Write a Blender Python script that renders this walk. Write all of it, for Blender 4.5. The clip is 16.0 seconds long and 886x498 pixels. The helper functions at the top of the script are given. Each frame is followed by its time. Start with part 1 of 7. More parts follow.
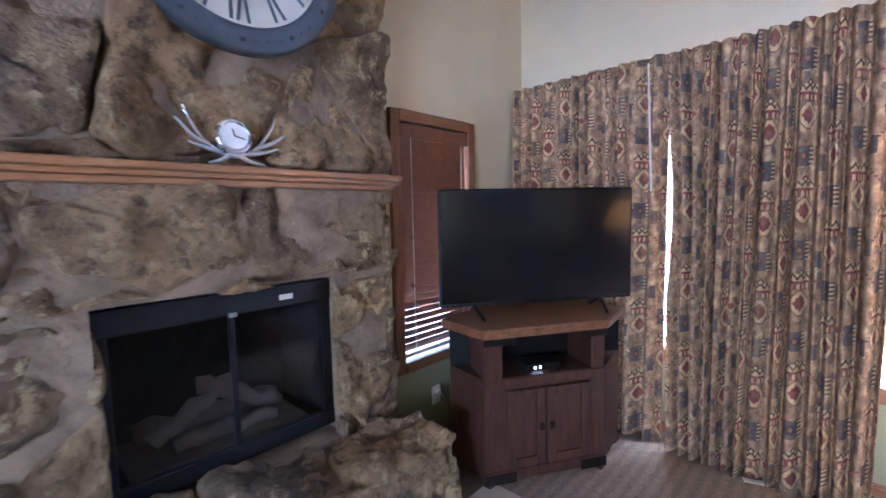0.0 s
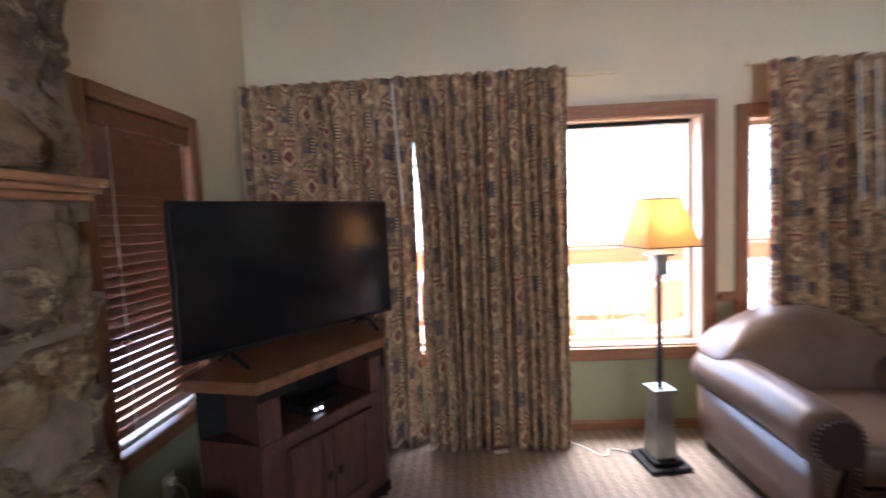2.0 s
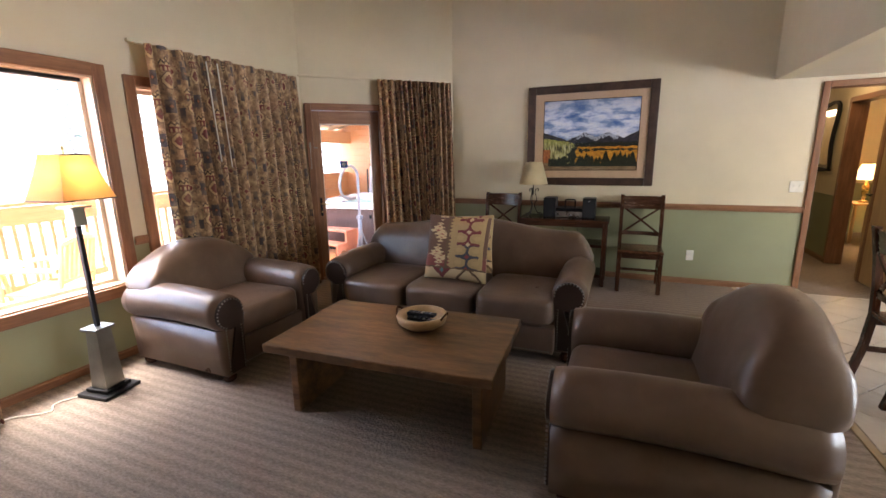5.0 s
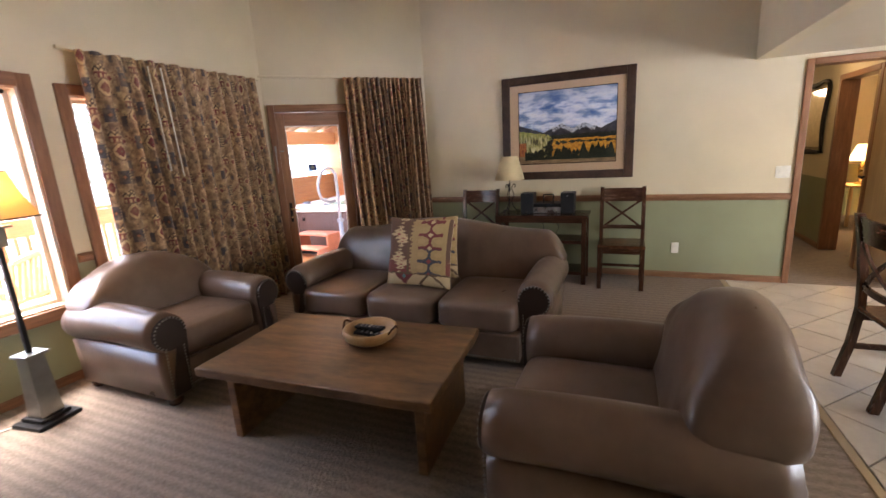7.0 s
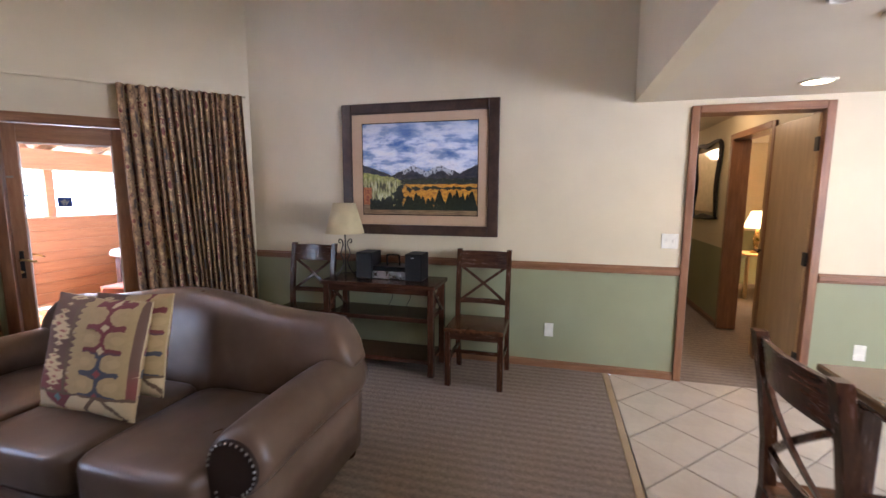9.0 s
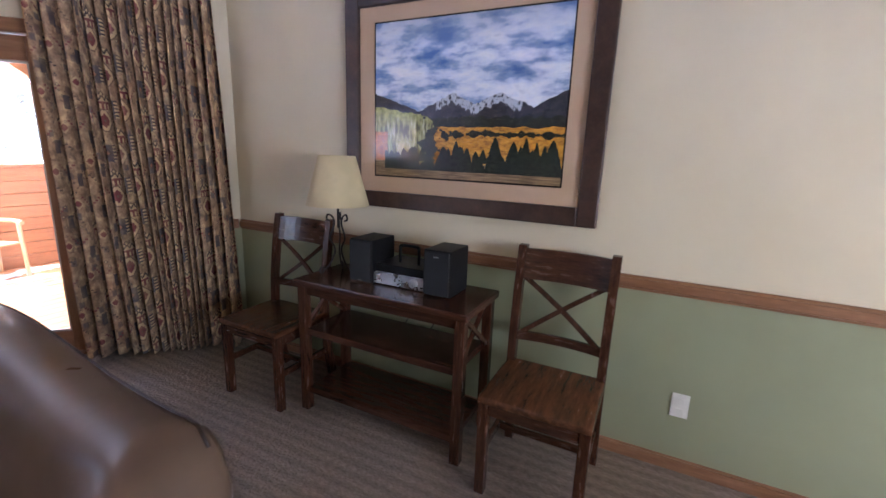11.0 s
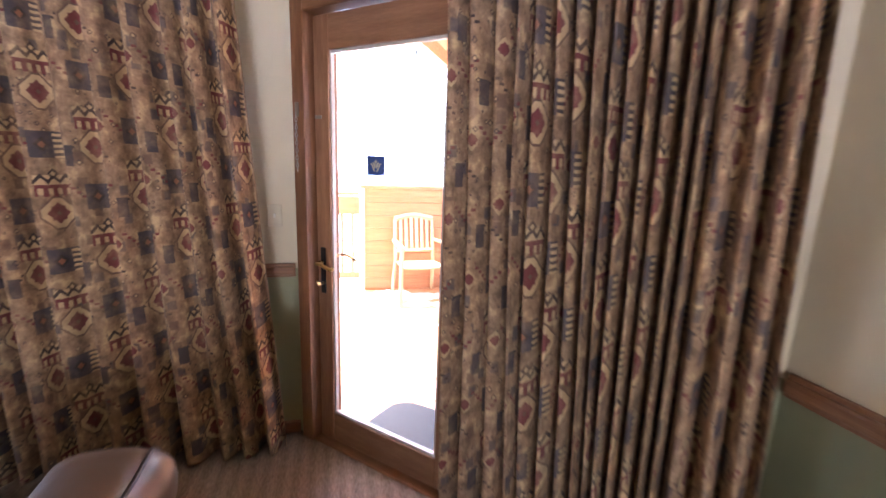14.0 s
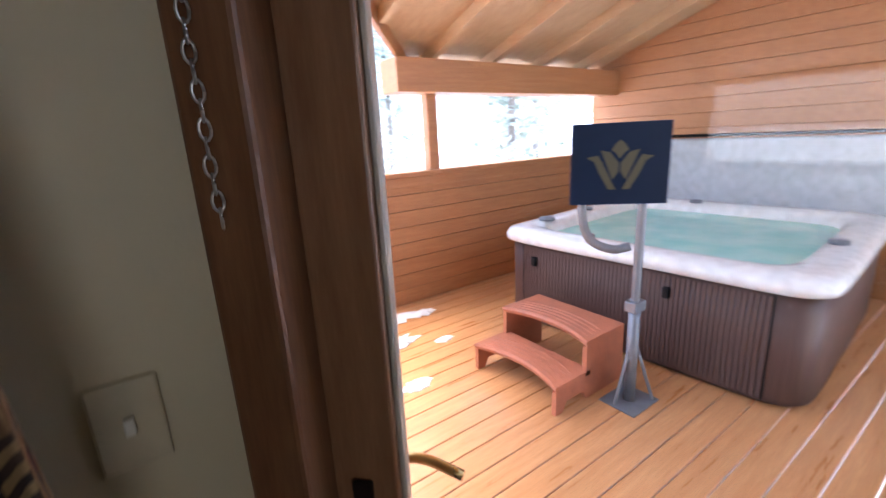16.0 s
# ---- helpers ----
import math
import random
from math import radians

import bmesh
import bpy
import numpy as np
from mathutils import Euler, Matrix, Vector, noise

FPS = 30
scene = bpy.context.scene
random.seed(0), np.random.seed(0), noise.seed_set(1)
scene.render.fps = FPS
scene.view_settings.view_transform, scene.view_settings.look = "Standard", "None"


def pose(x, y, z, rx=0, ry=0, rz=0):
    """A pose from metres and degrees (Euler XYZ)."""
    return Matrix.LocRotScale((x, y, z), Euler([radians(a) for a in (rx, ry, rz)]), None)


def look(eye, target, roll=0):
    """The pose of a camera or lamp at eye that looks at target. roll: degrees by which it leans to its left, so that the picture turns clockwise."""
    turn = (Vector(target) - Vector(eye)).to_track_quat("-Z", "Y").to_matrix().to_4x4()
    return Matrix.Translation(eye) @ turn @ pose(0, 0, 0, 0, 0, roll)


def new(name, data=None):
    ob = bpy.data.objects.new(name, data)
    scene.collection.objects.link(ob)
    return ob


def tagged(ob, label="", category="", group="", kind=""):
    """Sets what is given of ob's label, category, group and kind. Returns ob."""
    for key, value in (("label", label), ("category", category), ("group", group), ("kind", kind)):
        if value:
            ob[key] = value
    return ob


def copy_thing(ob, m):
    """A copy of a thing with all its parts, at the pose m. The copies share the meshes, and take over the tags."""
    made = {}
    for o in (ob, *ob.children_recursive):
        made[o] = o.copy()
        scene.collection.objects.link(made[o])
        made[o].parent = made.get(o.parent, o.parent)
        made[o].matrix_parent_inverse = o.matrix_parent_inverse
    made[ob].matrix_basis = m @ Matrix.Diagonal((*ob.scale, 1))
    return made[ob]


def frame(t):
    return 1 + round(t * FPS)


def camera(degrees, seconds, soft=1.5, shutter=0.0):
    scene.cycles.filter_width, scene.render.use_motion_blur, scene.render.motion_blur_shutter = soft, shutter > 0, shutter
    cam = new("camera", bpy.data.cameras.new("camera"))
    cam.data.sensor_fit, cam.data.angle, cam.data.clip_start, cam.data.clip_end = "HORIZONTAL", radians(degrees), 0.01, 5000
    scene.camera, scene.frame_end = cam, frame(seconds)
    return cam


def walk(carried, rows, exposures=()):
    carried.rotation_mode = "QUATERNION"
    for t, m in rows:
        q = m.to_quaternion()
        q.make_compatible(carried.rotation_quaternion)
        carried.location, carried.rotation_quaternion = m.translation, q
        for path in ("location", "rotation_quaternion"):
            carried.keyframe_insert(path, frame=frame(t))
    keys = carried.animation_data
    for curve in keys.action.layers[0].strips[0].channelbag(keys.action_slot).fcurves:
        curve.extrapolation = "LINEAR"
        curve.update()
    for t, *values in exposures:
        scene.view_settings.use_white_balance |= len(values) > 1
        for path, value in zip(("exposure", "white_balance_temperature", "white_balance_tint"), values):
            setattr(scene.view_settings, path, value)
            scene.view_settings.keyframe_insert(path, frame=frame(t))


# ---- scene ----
cam = camera(91.6, 16.0, 1.5, 0.4)
PATH = [
    (0, (0.245, 0.033, 1.453), (-1.115, 1.49, 1.283), -1.3),
    (0.5, (0.158, 0.183, 1.454), (-1.092, 1.735, 1.293), -0.6),
    (1, (0.107, 0.266, 1.452), (-1.058, 1.884, 1.297), -0.7),
    (1.5, (-0.059, 0.254, 1.453), (-0.857, 2.083, 1.315), -2.3),
    (1.8, (-0.208, 0.189, 1.441), (-0.584, 2.148, 1.311), -3.2),
    (2, (-0.23, 0.113, 1.463), (-0.328, 2.105, 1.32), -2.6),
    (2.5, (-0.321, -0.095, 1.452), (0.167, 1.836, 1.275), -1.9),
    (3, (-0.457, -0.241, 1.486), (0.532, 1.484, 1.271), -0.2),
    (3.5, (-0.571, -0.341, 1.449), (0.912, 0.977, 1.201), -1.6),
    (4, (-0.648, -0.433, 1.47), (1.073, 0.547, 1.188), -0.6),
    (4.2, (-0.681, -0.449, 1.482), (1.09, 0.433, 1.186), 0.1),
    (6.3, (-0.62, -0.503, 1.471), (1.172, 0.233, 0.977), -2.2),
    (6.5, (-0.571, -0.573, 1.485), (1.214, 0.185, 0.994), -2.9),
    (7, (-0.372, -0.694, 1.485), (1.42, 0.076, 1.042), -3.3),
    (7.5, (-0.061, -0.823, 1.459), (1.827, -0.232, 1.17), -3.1),
    (8, (0.304, -1.013, 1.456), (2.225, -0.525, 1.189), -2.5),
    (8.5, (0.671, -1.215, 1.472), (2.597, -0.74, 1.218), -0.2),
    (9, (1.121, -1.255, 1.464), (3.037, -0.742, 1.209), 0.2),
    (9.2, (1.301, -1.266, 1.46), (3.201, -0.697, 1.2), 0.0),
    (11.3, (2.833, -0.922, 1.39), (4.563, -0.03, 0.929), 1.8),
    (11.5, (2.921, -0.858, 1.362), (4.64, 0.047, 0.888), 1.5),
    (12, (3.121, -0.656, 1.365), (4.814, 0.275, 0.848), -0.5),
    (12.5, (3.311, -0.435, 1.357), (4.676, 0.923, 0.814), -0.7),
    (13, (3.43, -0.117, 1.356), (4.26, 1.617, 0.806), 0.5),
    (13.5, (3.507, 0.327, 1.398), (4.104, 2.167, 0.891), -1.4),
    (14, (3.597, 0.829, 1.418), (4.073, 2.729, 1.013), 2.1),
    (14.5, (3.562, 1.309, 1.42), (3.99, 3.221, 1.02), 0.3),
    (15, (3.505, 1.746, 1.399), (3.946, 3.652, 0.988), -0.1),
    (15.5, (3.449, 2.145, 1.403), (4.16, 3.949, 0.912), 1.3),
    (16, (3.368, 2.421, 1.421), (4.474, 4.008, 0.909), -3.0),
]
EXPOSURES = [(0, 5.88, 4900, 17), (0.5, 5.4, 5450, 16), (1.5, 5.2, 5950, 16), (2.5, 4.82, 5750, 16), (3, 5.05, 6150, 15), (4, 5.1, 6800, 15), (6.5, 5.05, 6500, 16), (8, 5.3, 7500, 22), (8.5, 5.25, 6600, 24), (9, 5.2, 6000, 21), (11.5, 5.15, 5700, 21), (12, 5.3, 6000, 25), (12.5, 5.5, 5500, 21), (13, 5.6, 5750, 20), (13.5, 5.6, 6100, 21), (14, 5.6, 6100, 25), (14.5, 5.45, 6100, 28), (15, 4.75, 5300, 27), (15.5, 3.95, 5200, 19), (16, 3.7, 6200, 13)]
L_WIN, L_SOUTH, L_BULB, L_CAN = 3.0, 4.2, 0.45, 0.22
walk(cam, [(t, look(e, g, r)) for t, e, g, r in PATH], EXPOSURES)

# ---- world, sun and large lights ----
world = bpy.data.worlds.new("sky")
scene.world = world
world.use_nodes = True
wt = world.node_tree
sky = wt.nodes.new("ShaderNodeTexSky")
sky.sky_type, sky.sun_disc = "NISHITA", False
sky.sun_elevation, sky.sun_rotation = radians(75), radians(-14)
sky.air_density, sky.dust_density = 1.0, 3.0
wt.nodes["Background"].inputs["Strength"].default_value = 0.085
wt.links.new(sky.outputs[0], wt.nodes["Background"].inputs["Color"])
sun = new("sun", bpy.data.lights.new("sun", "SUN"))
sun.data.energy, sun.data.angle, sun.data.color = 0.45, radians(40), (1, 0.98, 0.95)
sun.matrix_world = look((1.33, 5.2, 20), (0, 0, 0))


def area(name, eye, target, w, h, watts, color):
    ob = new(name, bpy.data.lights.new(name, "AREA"))
    ob.data.shape, ob.data.size, ob.data.size_y = "RECTANGLE", w, h
    ob.data.energy, ob.data.color = watts, color
    ob.matrix_world = look(eye, target)
    return ob


def bulb(name, p, watts, color, radius=0.04):
    ob = new(name, bpy.data.lights.new(name, "POINT"))
    ob.data.energy, ob.data.color, ob.data.shadow_soft_size = watts, color, radius
    ob.location = p
    return ob


WARM = (1.0, 0.72, 0.42)
area("window_light", (0.86, 3.50, 2.55), (0.86, 1.4, 0.5), 1.1, 0.5, L_WIN * 0.9, (0.90, 0.95, 1.0))
area("dining_window_light", (1.6, -5.44, 1.35), (1.6, 0, 1.6), 2.6, 1.3, L_SOUTH, (0.92, 0.96, 1.0))


# ---- node helper ----
class Mat:
    def __init__(self, name, rough=0.6, metal=0.0):
        self.m = bpy.data.materials.new(name)
        self.m.use_nodes = True
        self.t = self.m.node_tree
        self.b = self.t.nodes["Principled BSDF"]
        self.b.inputs["Roughness"].default_value = rough
        self.b.inputs["Metallic"].default_value = metal
        self.c = None

    def put(self, sock, v):
        if v is None:
            return
        if isinstance(v, bpy.types.NodeSocket):
            self.t.links.new(v, sock)
        elif isinstance(v, (tuple, list)) and len(v) == 3 and sock.type == "RGBA":
            sock.default_value = (*v, 1)
        else:
            sock.default_value = v

    def node(self, kind, *ins, **named):
        n = self.t.nodes.new(kind)
        for i, v in enumerate(ins):
            self.put(n.inputs[i], v)
        for k, v in named.items():
            self.put(n.inputs[k.replace("_", " ")], v)
        return n

    def coord(self, out="Object"):
        if self.c is None:
            self.c = self.t.nodes.new("ShaderNodeTexCoord")
        return self.c.outputs[out]

    def scaled(self, v, s):
        n = self.node("ShaderNodeMapping", v)
        n.inputs["Scale"].default_value = s
        return n.outputs[0]

    def math(self, op, a, b=None, c=None):
        n = self.t.nodes.new("ShaderNodeMath")
        n.operation = op
        for i, v in enumerate((a, b, c)):
            self.put(n.inputs[i], v)
        return n.outputs[0]

    def noise(self, v, scale, detail=3, rough=0.55):
        n = self.node("ShaderNodeTexNoise", v)
        n.inputs["Scale"].default_value, n.inputs["Detail"].default_value, n.inputs["Roughness"].default_value = scale, detail, rough
        return n.outputs["Fac"]

    def voronoi(self, v, scale, feature="F1"):
        n = self.node("ShaderNodeTexVoronoi", v)
        n.feature = feature
        n.inputs["Scale"].default_value = scale
        return n

    def ramp(self, f, stops):
        n = self.node("ShaderNodeValToRGB", f)
        e = n.color_ramp.elements
        while len(e) < len(stops):
            e.new(0.5)
        for el, (p, c) in zip(e, stops):
            el.position, el.color = p, (*c, 1)
        return n.outputs[0]

    def mix(self, f, a, b, mode="MIX"):
        n = self.t.nodes.new("ShaderNodeMix")
        n.data_type, n.blend_type = "RGBA", mode
        self.put(n.inputs[0], f)
        self.put(n.inputs[6], a)
        self.put(n.inputs[7], b)
        return n.outputs[2]

    def color(self, v):
        self.put(self.b.inputs["Base Color"], v)
        return self

    def rough(self, v):
        self.put(self.b.inputs["Roughness"], v)
        return self

    def bump(self, h, strength=0.3, dist=0.01):
        n = self.t.nodes.new("ShaderNodeBump")
        n.inputs["Strength"].default_value, n.inputs["Distance"].default_value = strength, dist
        self.put(n.inputs["Height"], h)
        self.t.links.new(n.outputs[0], self.b.inputs["Normal"])
        return self

    def random(self):
        return self.t.nodes.new("ShaderNodeObjectInfo").outputs["Random"]

    def island(self):
        return self.t.nodes.new("ShaderNodeNewGeometry").outputs["Random Per Island"]


def mul(c, k):
    return tuple(x * k for x in c)


def paint(name, c, rough=0.6, var=0.06, bump=0.08, scale=60):
    m = Mat(name, rough)
    v = m.coord()
    f = m.noise(v, 2.5, 4)
    m.color(m.ramp(f, [(0.3, mul(c, 1 - var)), (0.7, mul(c, 1 + var))]))
    m.bump(m.noise(v, scale, 2), bump, 0.004)
    return m.m


def wood(name, a, b, rough=0.45, stretch=(1, 12, 12), scale=3.0, bump=0.1):
    """Grain runs along the axis whose stretch is smallest."""
    m = Mat(name, rough)
    v = m.scaled(m.coord(), stretch)
    n = m.node("ShaderNodeVectorMath", v, (0, 0, 0))
    off = m.node("ShaderNodeCombineXYZ", m.math("MULTIPLY", m.random(), 17.0), m.math("MULTIPLY", m.random(), 31.0), 0.0).outputs[0]
    m.t.links.new(off, n.inputs[1])
    f = m.noise(n.outputs[0], scale, 6, 0.65)
    g = m.noise(n.outputs[0], scale * 6, 3)
    h = m.math("ADD", m.math("MULTIPLY", f, 0.75), m.math("MULTIPLY", g, 0.25))
    m.color(m.ramp(h, [(0.33, a), (0.52, tuple((x + y) / 2 for x, y in zip(a, b))), (0.68, b)]))
    m.rough(m.math("ADD", rough - 0.1, m.math("MULTIPLY", f, 0.2)))
    m.bump(h, bump, 0.004)
    return m.m


def plain(name, c, rough=0.5, metal=0.0):
    m = Mat(name, rough, metal)
    f = m.noise(m.coord(), 14, 3)
    m.color(m.ramp(f, [(0.3, mul(c, 0.88)), (0.7, mul(c, 1.1))]))
    m.rough(m.math("ADD", max(rough - 0.06, 0.02), m.math("MULTIPLY", f, 0.12)))
    return m.m


def glass(name, tint=(1, 1, 1), shine=0.014, graze=0.75):
    m = Mat(name, 0.0)
    t = m.t
    tr = t.nodes.new("ShaderNodeBsdfTransparent")
    tr.inputs[0].default_value = (*tint, 1)
    gl = t.nodes.new("ShaderNodeBsdfGlossy")
    gl.inputs["Roughness"].default_value = 0.01
    fc = t.nodes.new("ShaderNodeLayerWeight")
    fc.inputs[0].default_value = 0.5
    fr = t.nodes.new("ShaderNodeMath")
    fr.operation = "MULTIPLY_ADD"
    fr.inputs[1].default_value, fr.inputs[2].default_value = graze, shine
    pw = t.nodes.new("ShaderNodeMath")
    pw.operation = "POWER"
    pw.inputs[1].default_value = 5.0
    t.links.new(fc.outputs["Facing"], pw.inputs[0])
    t.links.new(pw.outputs[0], fr.inputs[0])
    mx = t.nodes.new("ShaderNodeMixShader")
    t.links.new(fr.outputs[0], mx.inputs[0])
    t.links.new(tr.outputs[0], mx.inputs[1])
    t.links.new(gl.outputs[0], mx.inputs[2])
    t.links.new(mx.outputs[0], t.nodes["Material Output"].inputs[0])
    return m.m


def emitter(name, c, strength):
    m = Mat(name, 0.8)
    m.b.inputs["Emission Color"].default_value = (*c, 1)
    m.b.inputs["Emission Strength"].default_value = strength
    m.b.inputs["Base Color"].default_value = (*c, 1)
    return m.m


# ---- materials ----
CREAM = paint("cream_wall_paint", (0.63, 0.545, 0.375), 0.55, 0.04, 0.12, 90)
SAGE = paint("sage_wall_paint", (0.275, 0.285, 0.165), 0.55, 0.05, 0.12, 90)
CEIL = paint("ceiling_paint", (0.63, 0.56, 0.43), 0.7, 0.03, 0.15, 70)
TRIM = wood("stained_trim", (0.15, 0.062, 0.028), (0.30, 0.14, 0.065), 0.38, (9, 9, 1), 3)
TRIMH = wood("stained_trim_level", (0.17, 0.075, 0.034), (0.32, 0.155, 0.075), 0.38, (1, 1, 14), 3)
DARKWOOD = wood("dark_walnut", (0.022, 0.009, 0.006), (0.098, 0.038, 0.020), 0.25, (2.5, 16, 20), 3)
DARKLONG = wood("dark_walnut_boards", (0.022, 0.009, 0.006), (0.098, 0.038, 0.020), 0.22, (16, 1.6, 20), 3)
SEATWOOD = wood("worn_walnut_seat", (0.034, 0.013, 0.007), (0.165, 0.066, 0.028), 0.24, (13, 1.6, 20), 3)
DARKWOODV = wood("dark_walnut_upright", (0.022, 0.008, 0.005), (0.105, 0.040, 0.020), 0.25, (22, 22, 3), 3)
RUSTIC = wood("rustic_cabinet_wood", (0.026, 0.010, 0.007), (0.098, 0.040, 0.025), 0.42, (10, 10, 1.5), 3, 0.2)
RUSTICTOP = wood("rustic_top_wood", (0.105, 0.043, 0.021), (0.25, 0.115, 0.056), 0.33, (2, 9, 9), 3, 0.15)
TABLETOP = wood("worn_table_wood", (0.062, 0.029, 0.012), (0.290, 0.155, 0.068), 0.36, (7, 1.3, 7), 2.0, 0.35)
MANTEL = wood("mantel_oak", (0.22, 0.10, 0.042), (0.38, 0.19, 0.085), 0.4, (9, 1.5, 9), 3)
BLINDWOOD = wood("blind_wood", (0.135, 0.056, 0.028), (0.21, 0.092, 0.047), 0.4, (9, 1.2, 9), 3)
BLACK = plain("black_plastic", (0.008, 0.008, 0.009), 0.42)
BLACKMETAL = plain("black_metal", (0.018, 0.018, 0.020), 0.42, 0.6)
IRON = plain("wrought_iron", (0.022, 0.018, 0.016), 0.5, 0.7)
SILVER = plain("brushed_silver", (0.55, 0.55, 0.56), 0.28, 0.9)
PEWTER = plain("pewter_lamp_metal", (0.30, 0.29, 0.26), 0.35, 0.85)
BRASS = plain("brass", (0.60, 0.42, 0.18), 0.28, 0.95)
WHITEP = plain("white_plastic", (0.72, 0.69, 0.60), 0.45)
BLACKN = bpy.data.materials["black_plastic"].node_tree.nodes["Principled BSDF"]
BLACKN.inputs["Specular IOR Level"].default_value = 0.15
SCREEN = plain("tv_screen", (0.006, 0.007, 0.009), 0.14)
GLASS = glass("window_glass")
CLEARGLASS = glass("picture_glass", (1, 1, 1), 0.008, 0.5)
FIREGLASS = glass("smoked_fire_glass", (0.72, 0.73, 0.76), 0.025, 0.3)
MIRROR = plain("mirror_glass", (0.85, 0.85, 0.85), 0.02, 1.0)
SOOT = plain("soot_lining", (0.03, 0.03, 0.032), 0.9)
GREYMETAL = plain("grey_painted_metal", (0.20, 0.21, 0.235), 0.4, 0.3)


def leather_material():
    m = Mat("brown_leather", 0.36)
    v = m.coord()
    big = m.noise(v, 3.5, 4)
    m.color(m.ramp(big, [(0.3, (0.096, 0.059, 0.040)), (0.7, (0.168, 0.107, 0.073))]))
    cell = m.voronoi(v, 240, "DISTANCE_TO_EDGE").outputs["Distance"]
    m.bump(m.math("ADD", m.math("MULTIPLY", cell, 0.35), m.math("MULTIPLY", m.noise(v, 9, 3), 1.2)), 0.16, 0.006)
    m.rough(m.math("ADD", 0.22, m.math("MULTIPLY", m.noise(v, 6, 3), 0.2)))
    return m.m


def carpet_material():
    m = Mat("ribbed_carpet", 0.95)
    v = m.coord()
    n = m.node("ShaderNodeTexWave", m.scaled(v, (1, 1, 1)))
    n.bands_direction = "X"
    n.inputs["Scale"].default_value, n.inputs["Distortion"].default_value, n.inputs["Detail"].default_value = 4.8, 0.8, 2
    n.inputs["Detail Scale"].default_value = 9
    cell = m.voronoi(v, 62).outputs["Distance"]
    f = m.math("ADD", m.math("MULTIPLY", n.outputs["Fac"], 0.15), m.math("MULTIPLY", m.noise(m.scaled(v, (1, 0.35, 1)), 95, 3, 0.7), 0.85))
    base = m.ramp(f, [(0.28, (0.120, 0.090, 0.068)), (0.72, (0.325, 0.258, 0.198))])
    m.color(m.mix(m.math("MULTIPLY", m.noise(v, 1.6, 3), 0.35), base, (0.235, 0.178, 0.133)))
    m.bump(m.math("ADD", f, m.math("MULTIPLY", cell, -0.6)), 0.7, 0.008)
    return m.m


def stone_material(name="field_stone"):
    m = Mat(name, 0.85)
    v = m.coord()
    r = m.random()
    big = m.noise(v, 3.0, 6, 0.62)
    base = m.ramp(big, [(0.32, (0.115, 0.076, 0.045)), (0.44, (0.240, 0.163, 0.095)), (0.56, (0.365, 0.264, 0.152)), (0.70, (0.50, 0.378, 0.22))])
    tint = m.ramp(r, [(0.0, (0.82, 0.80, 0.82)), (0.5, (1.0, 0.96, 0.92)), (1.0, (1.18, 1.06, 0.88))])
    base = m.mix(1.0, base, tint, "MULTIPLY")
    zone = m.ramp(m.noise(v, 2.6, 3), [(0.44, (0, 0, 0)), (0.60, (1, 1, 1))])
    lichen = m.ramp(m.noise(v, 15, 8, 0.72), [(0.52, (0, 0, 0)), (0.57, (1, 1, 1))])
    base = m.mix(m.math("MULTIPLY", m.math("MULTIPLY", lichen, zone), 0.95), base, (0.58, 0.46, 0.25))
    crust = m.ramp(m.noise(v, 34, 6, 0.75), [(0.58, (0, 0, 0)), (0.64, (1, 1, 1))])
    base = m.mix(m.math("MULTIPLY", crust, 0.45), base, (0.50, 0.42, 0.29))
    # scattered dark blotches put the shade of crevices into the stone's colour
    dark = m.ramp(m.noise(v, 13, 7, 0.75), [(0.39, (1, 1, 1)), (0.48, (0, 0, 0))])
    m.color(m.mix(m.math("MULTIPLY", dark, 0.62), base, (0.075, 0.055, 0.042)))
    ledge = m.math("SNAP", m.noise(m.scaled(v, (1.0, 1.0, 1.7)), 6, 5, 0.6), 0.07)
    m.bump(m.math("ADD", m.math("ADD", m.math("MULTIPLY", m.noise(v, 8, 10, 0.68), 0.8), m.math("MULTIPLY", m.noise(v, 48, 4, 0.7), 0.22)), m.math("MULTIPLY", ledge, 0.7)), 1.0, 0.15)
    return m.m


def cloth_tools(m, u, v):
    """Shorthands for drawing woven motifs with a material's nodes."""
    dist = lambda a, c: m.math("ABSOLUTE", m.math("SUBTRACT", a, c))
    less = lambda a, b: m.math("LESS_THAN", a, b)
    both = lambda a, b: m.math("MULTIPLY", a, b)
    rect = lambda cx, cy, w, h: both(less(dist(u, cx), w), less(dist(v, cy), h))
    diam = lambda cx, cy: m.math("ADD", dist(u, cx), dist(v, cy))
    stripe = lambda a, n, f=0.5: less(m.math("FRACT", m.math("MULTIPLY", a, n)), f)
    return dist, less, both, rect, diam, stripe


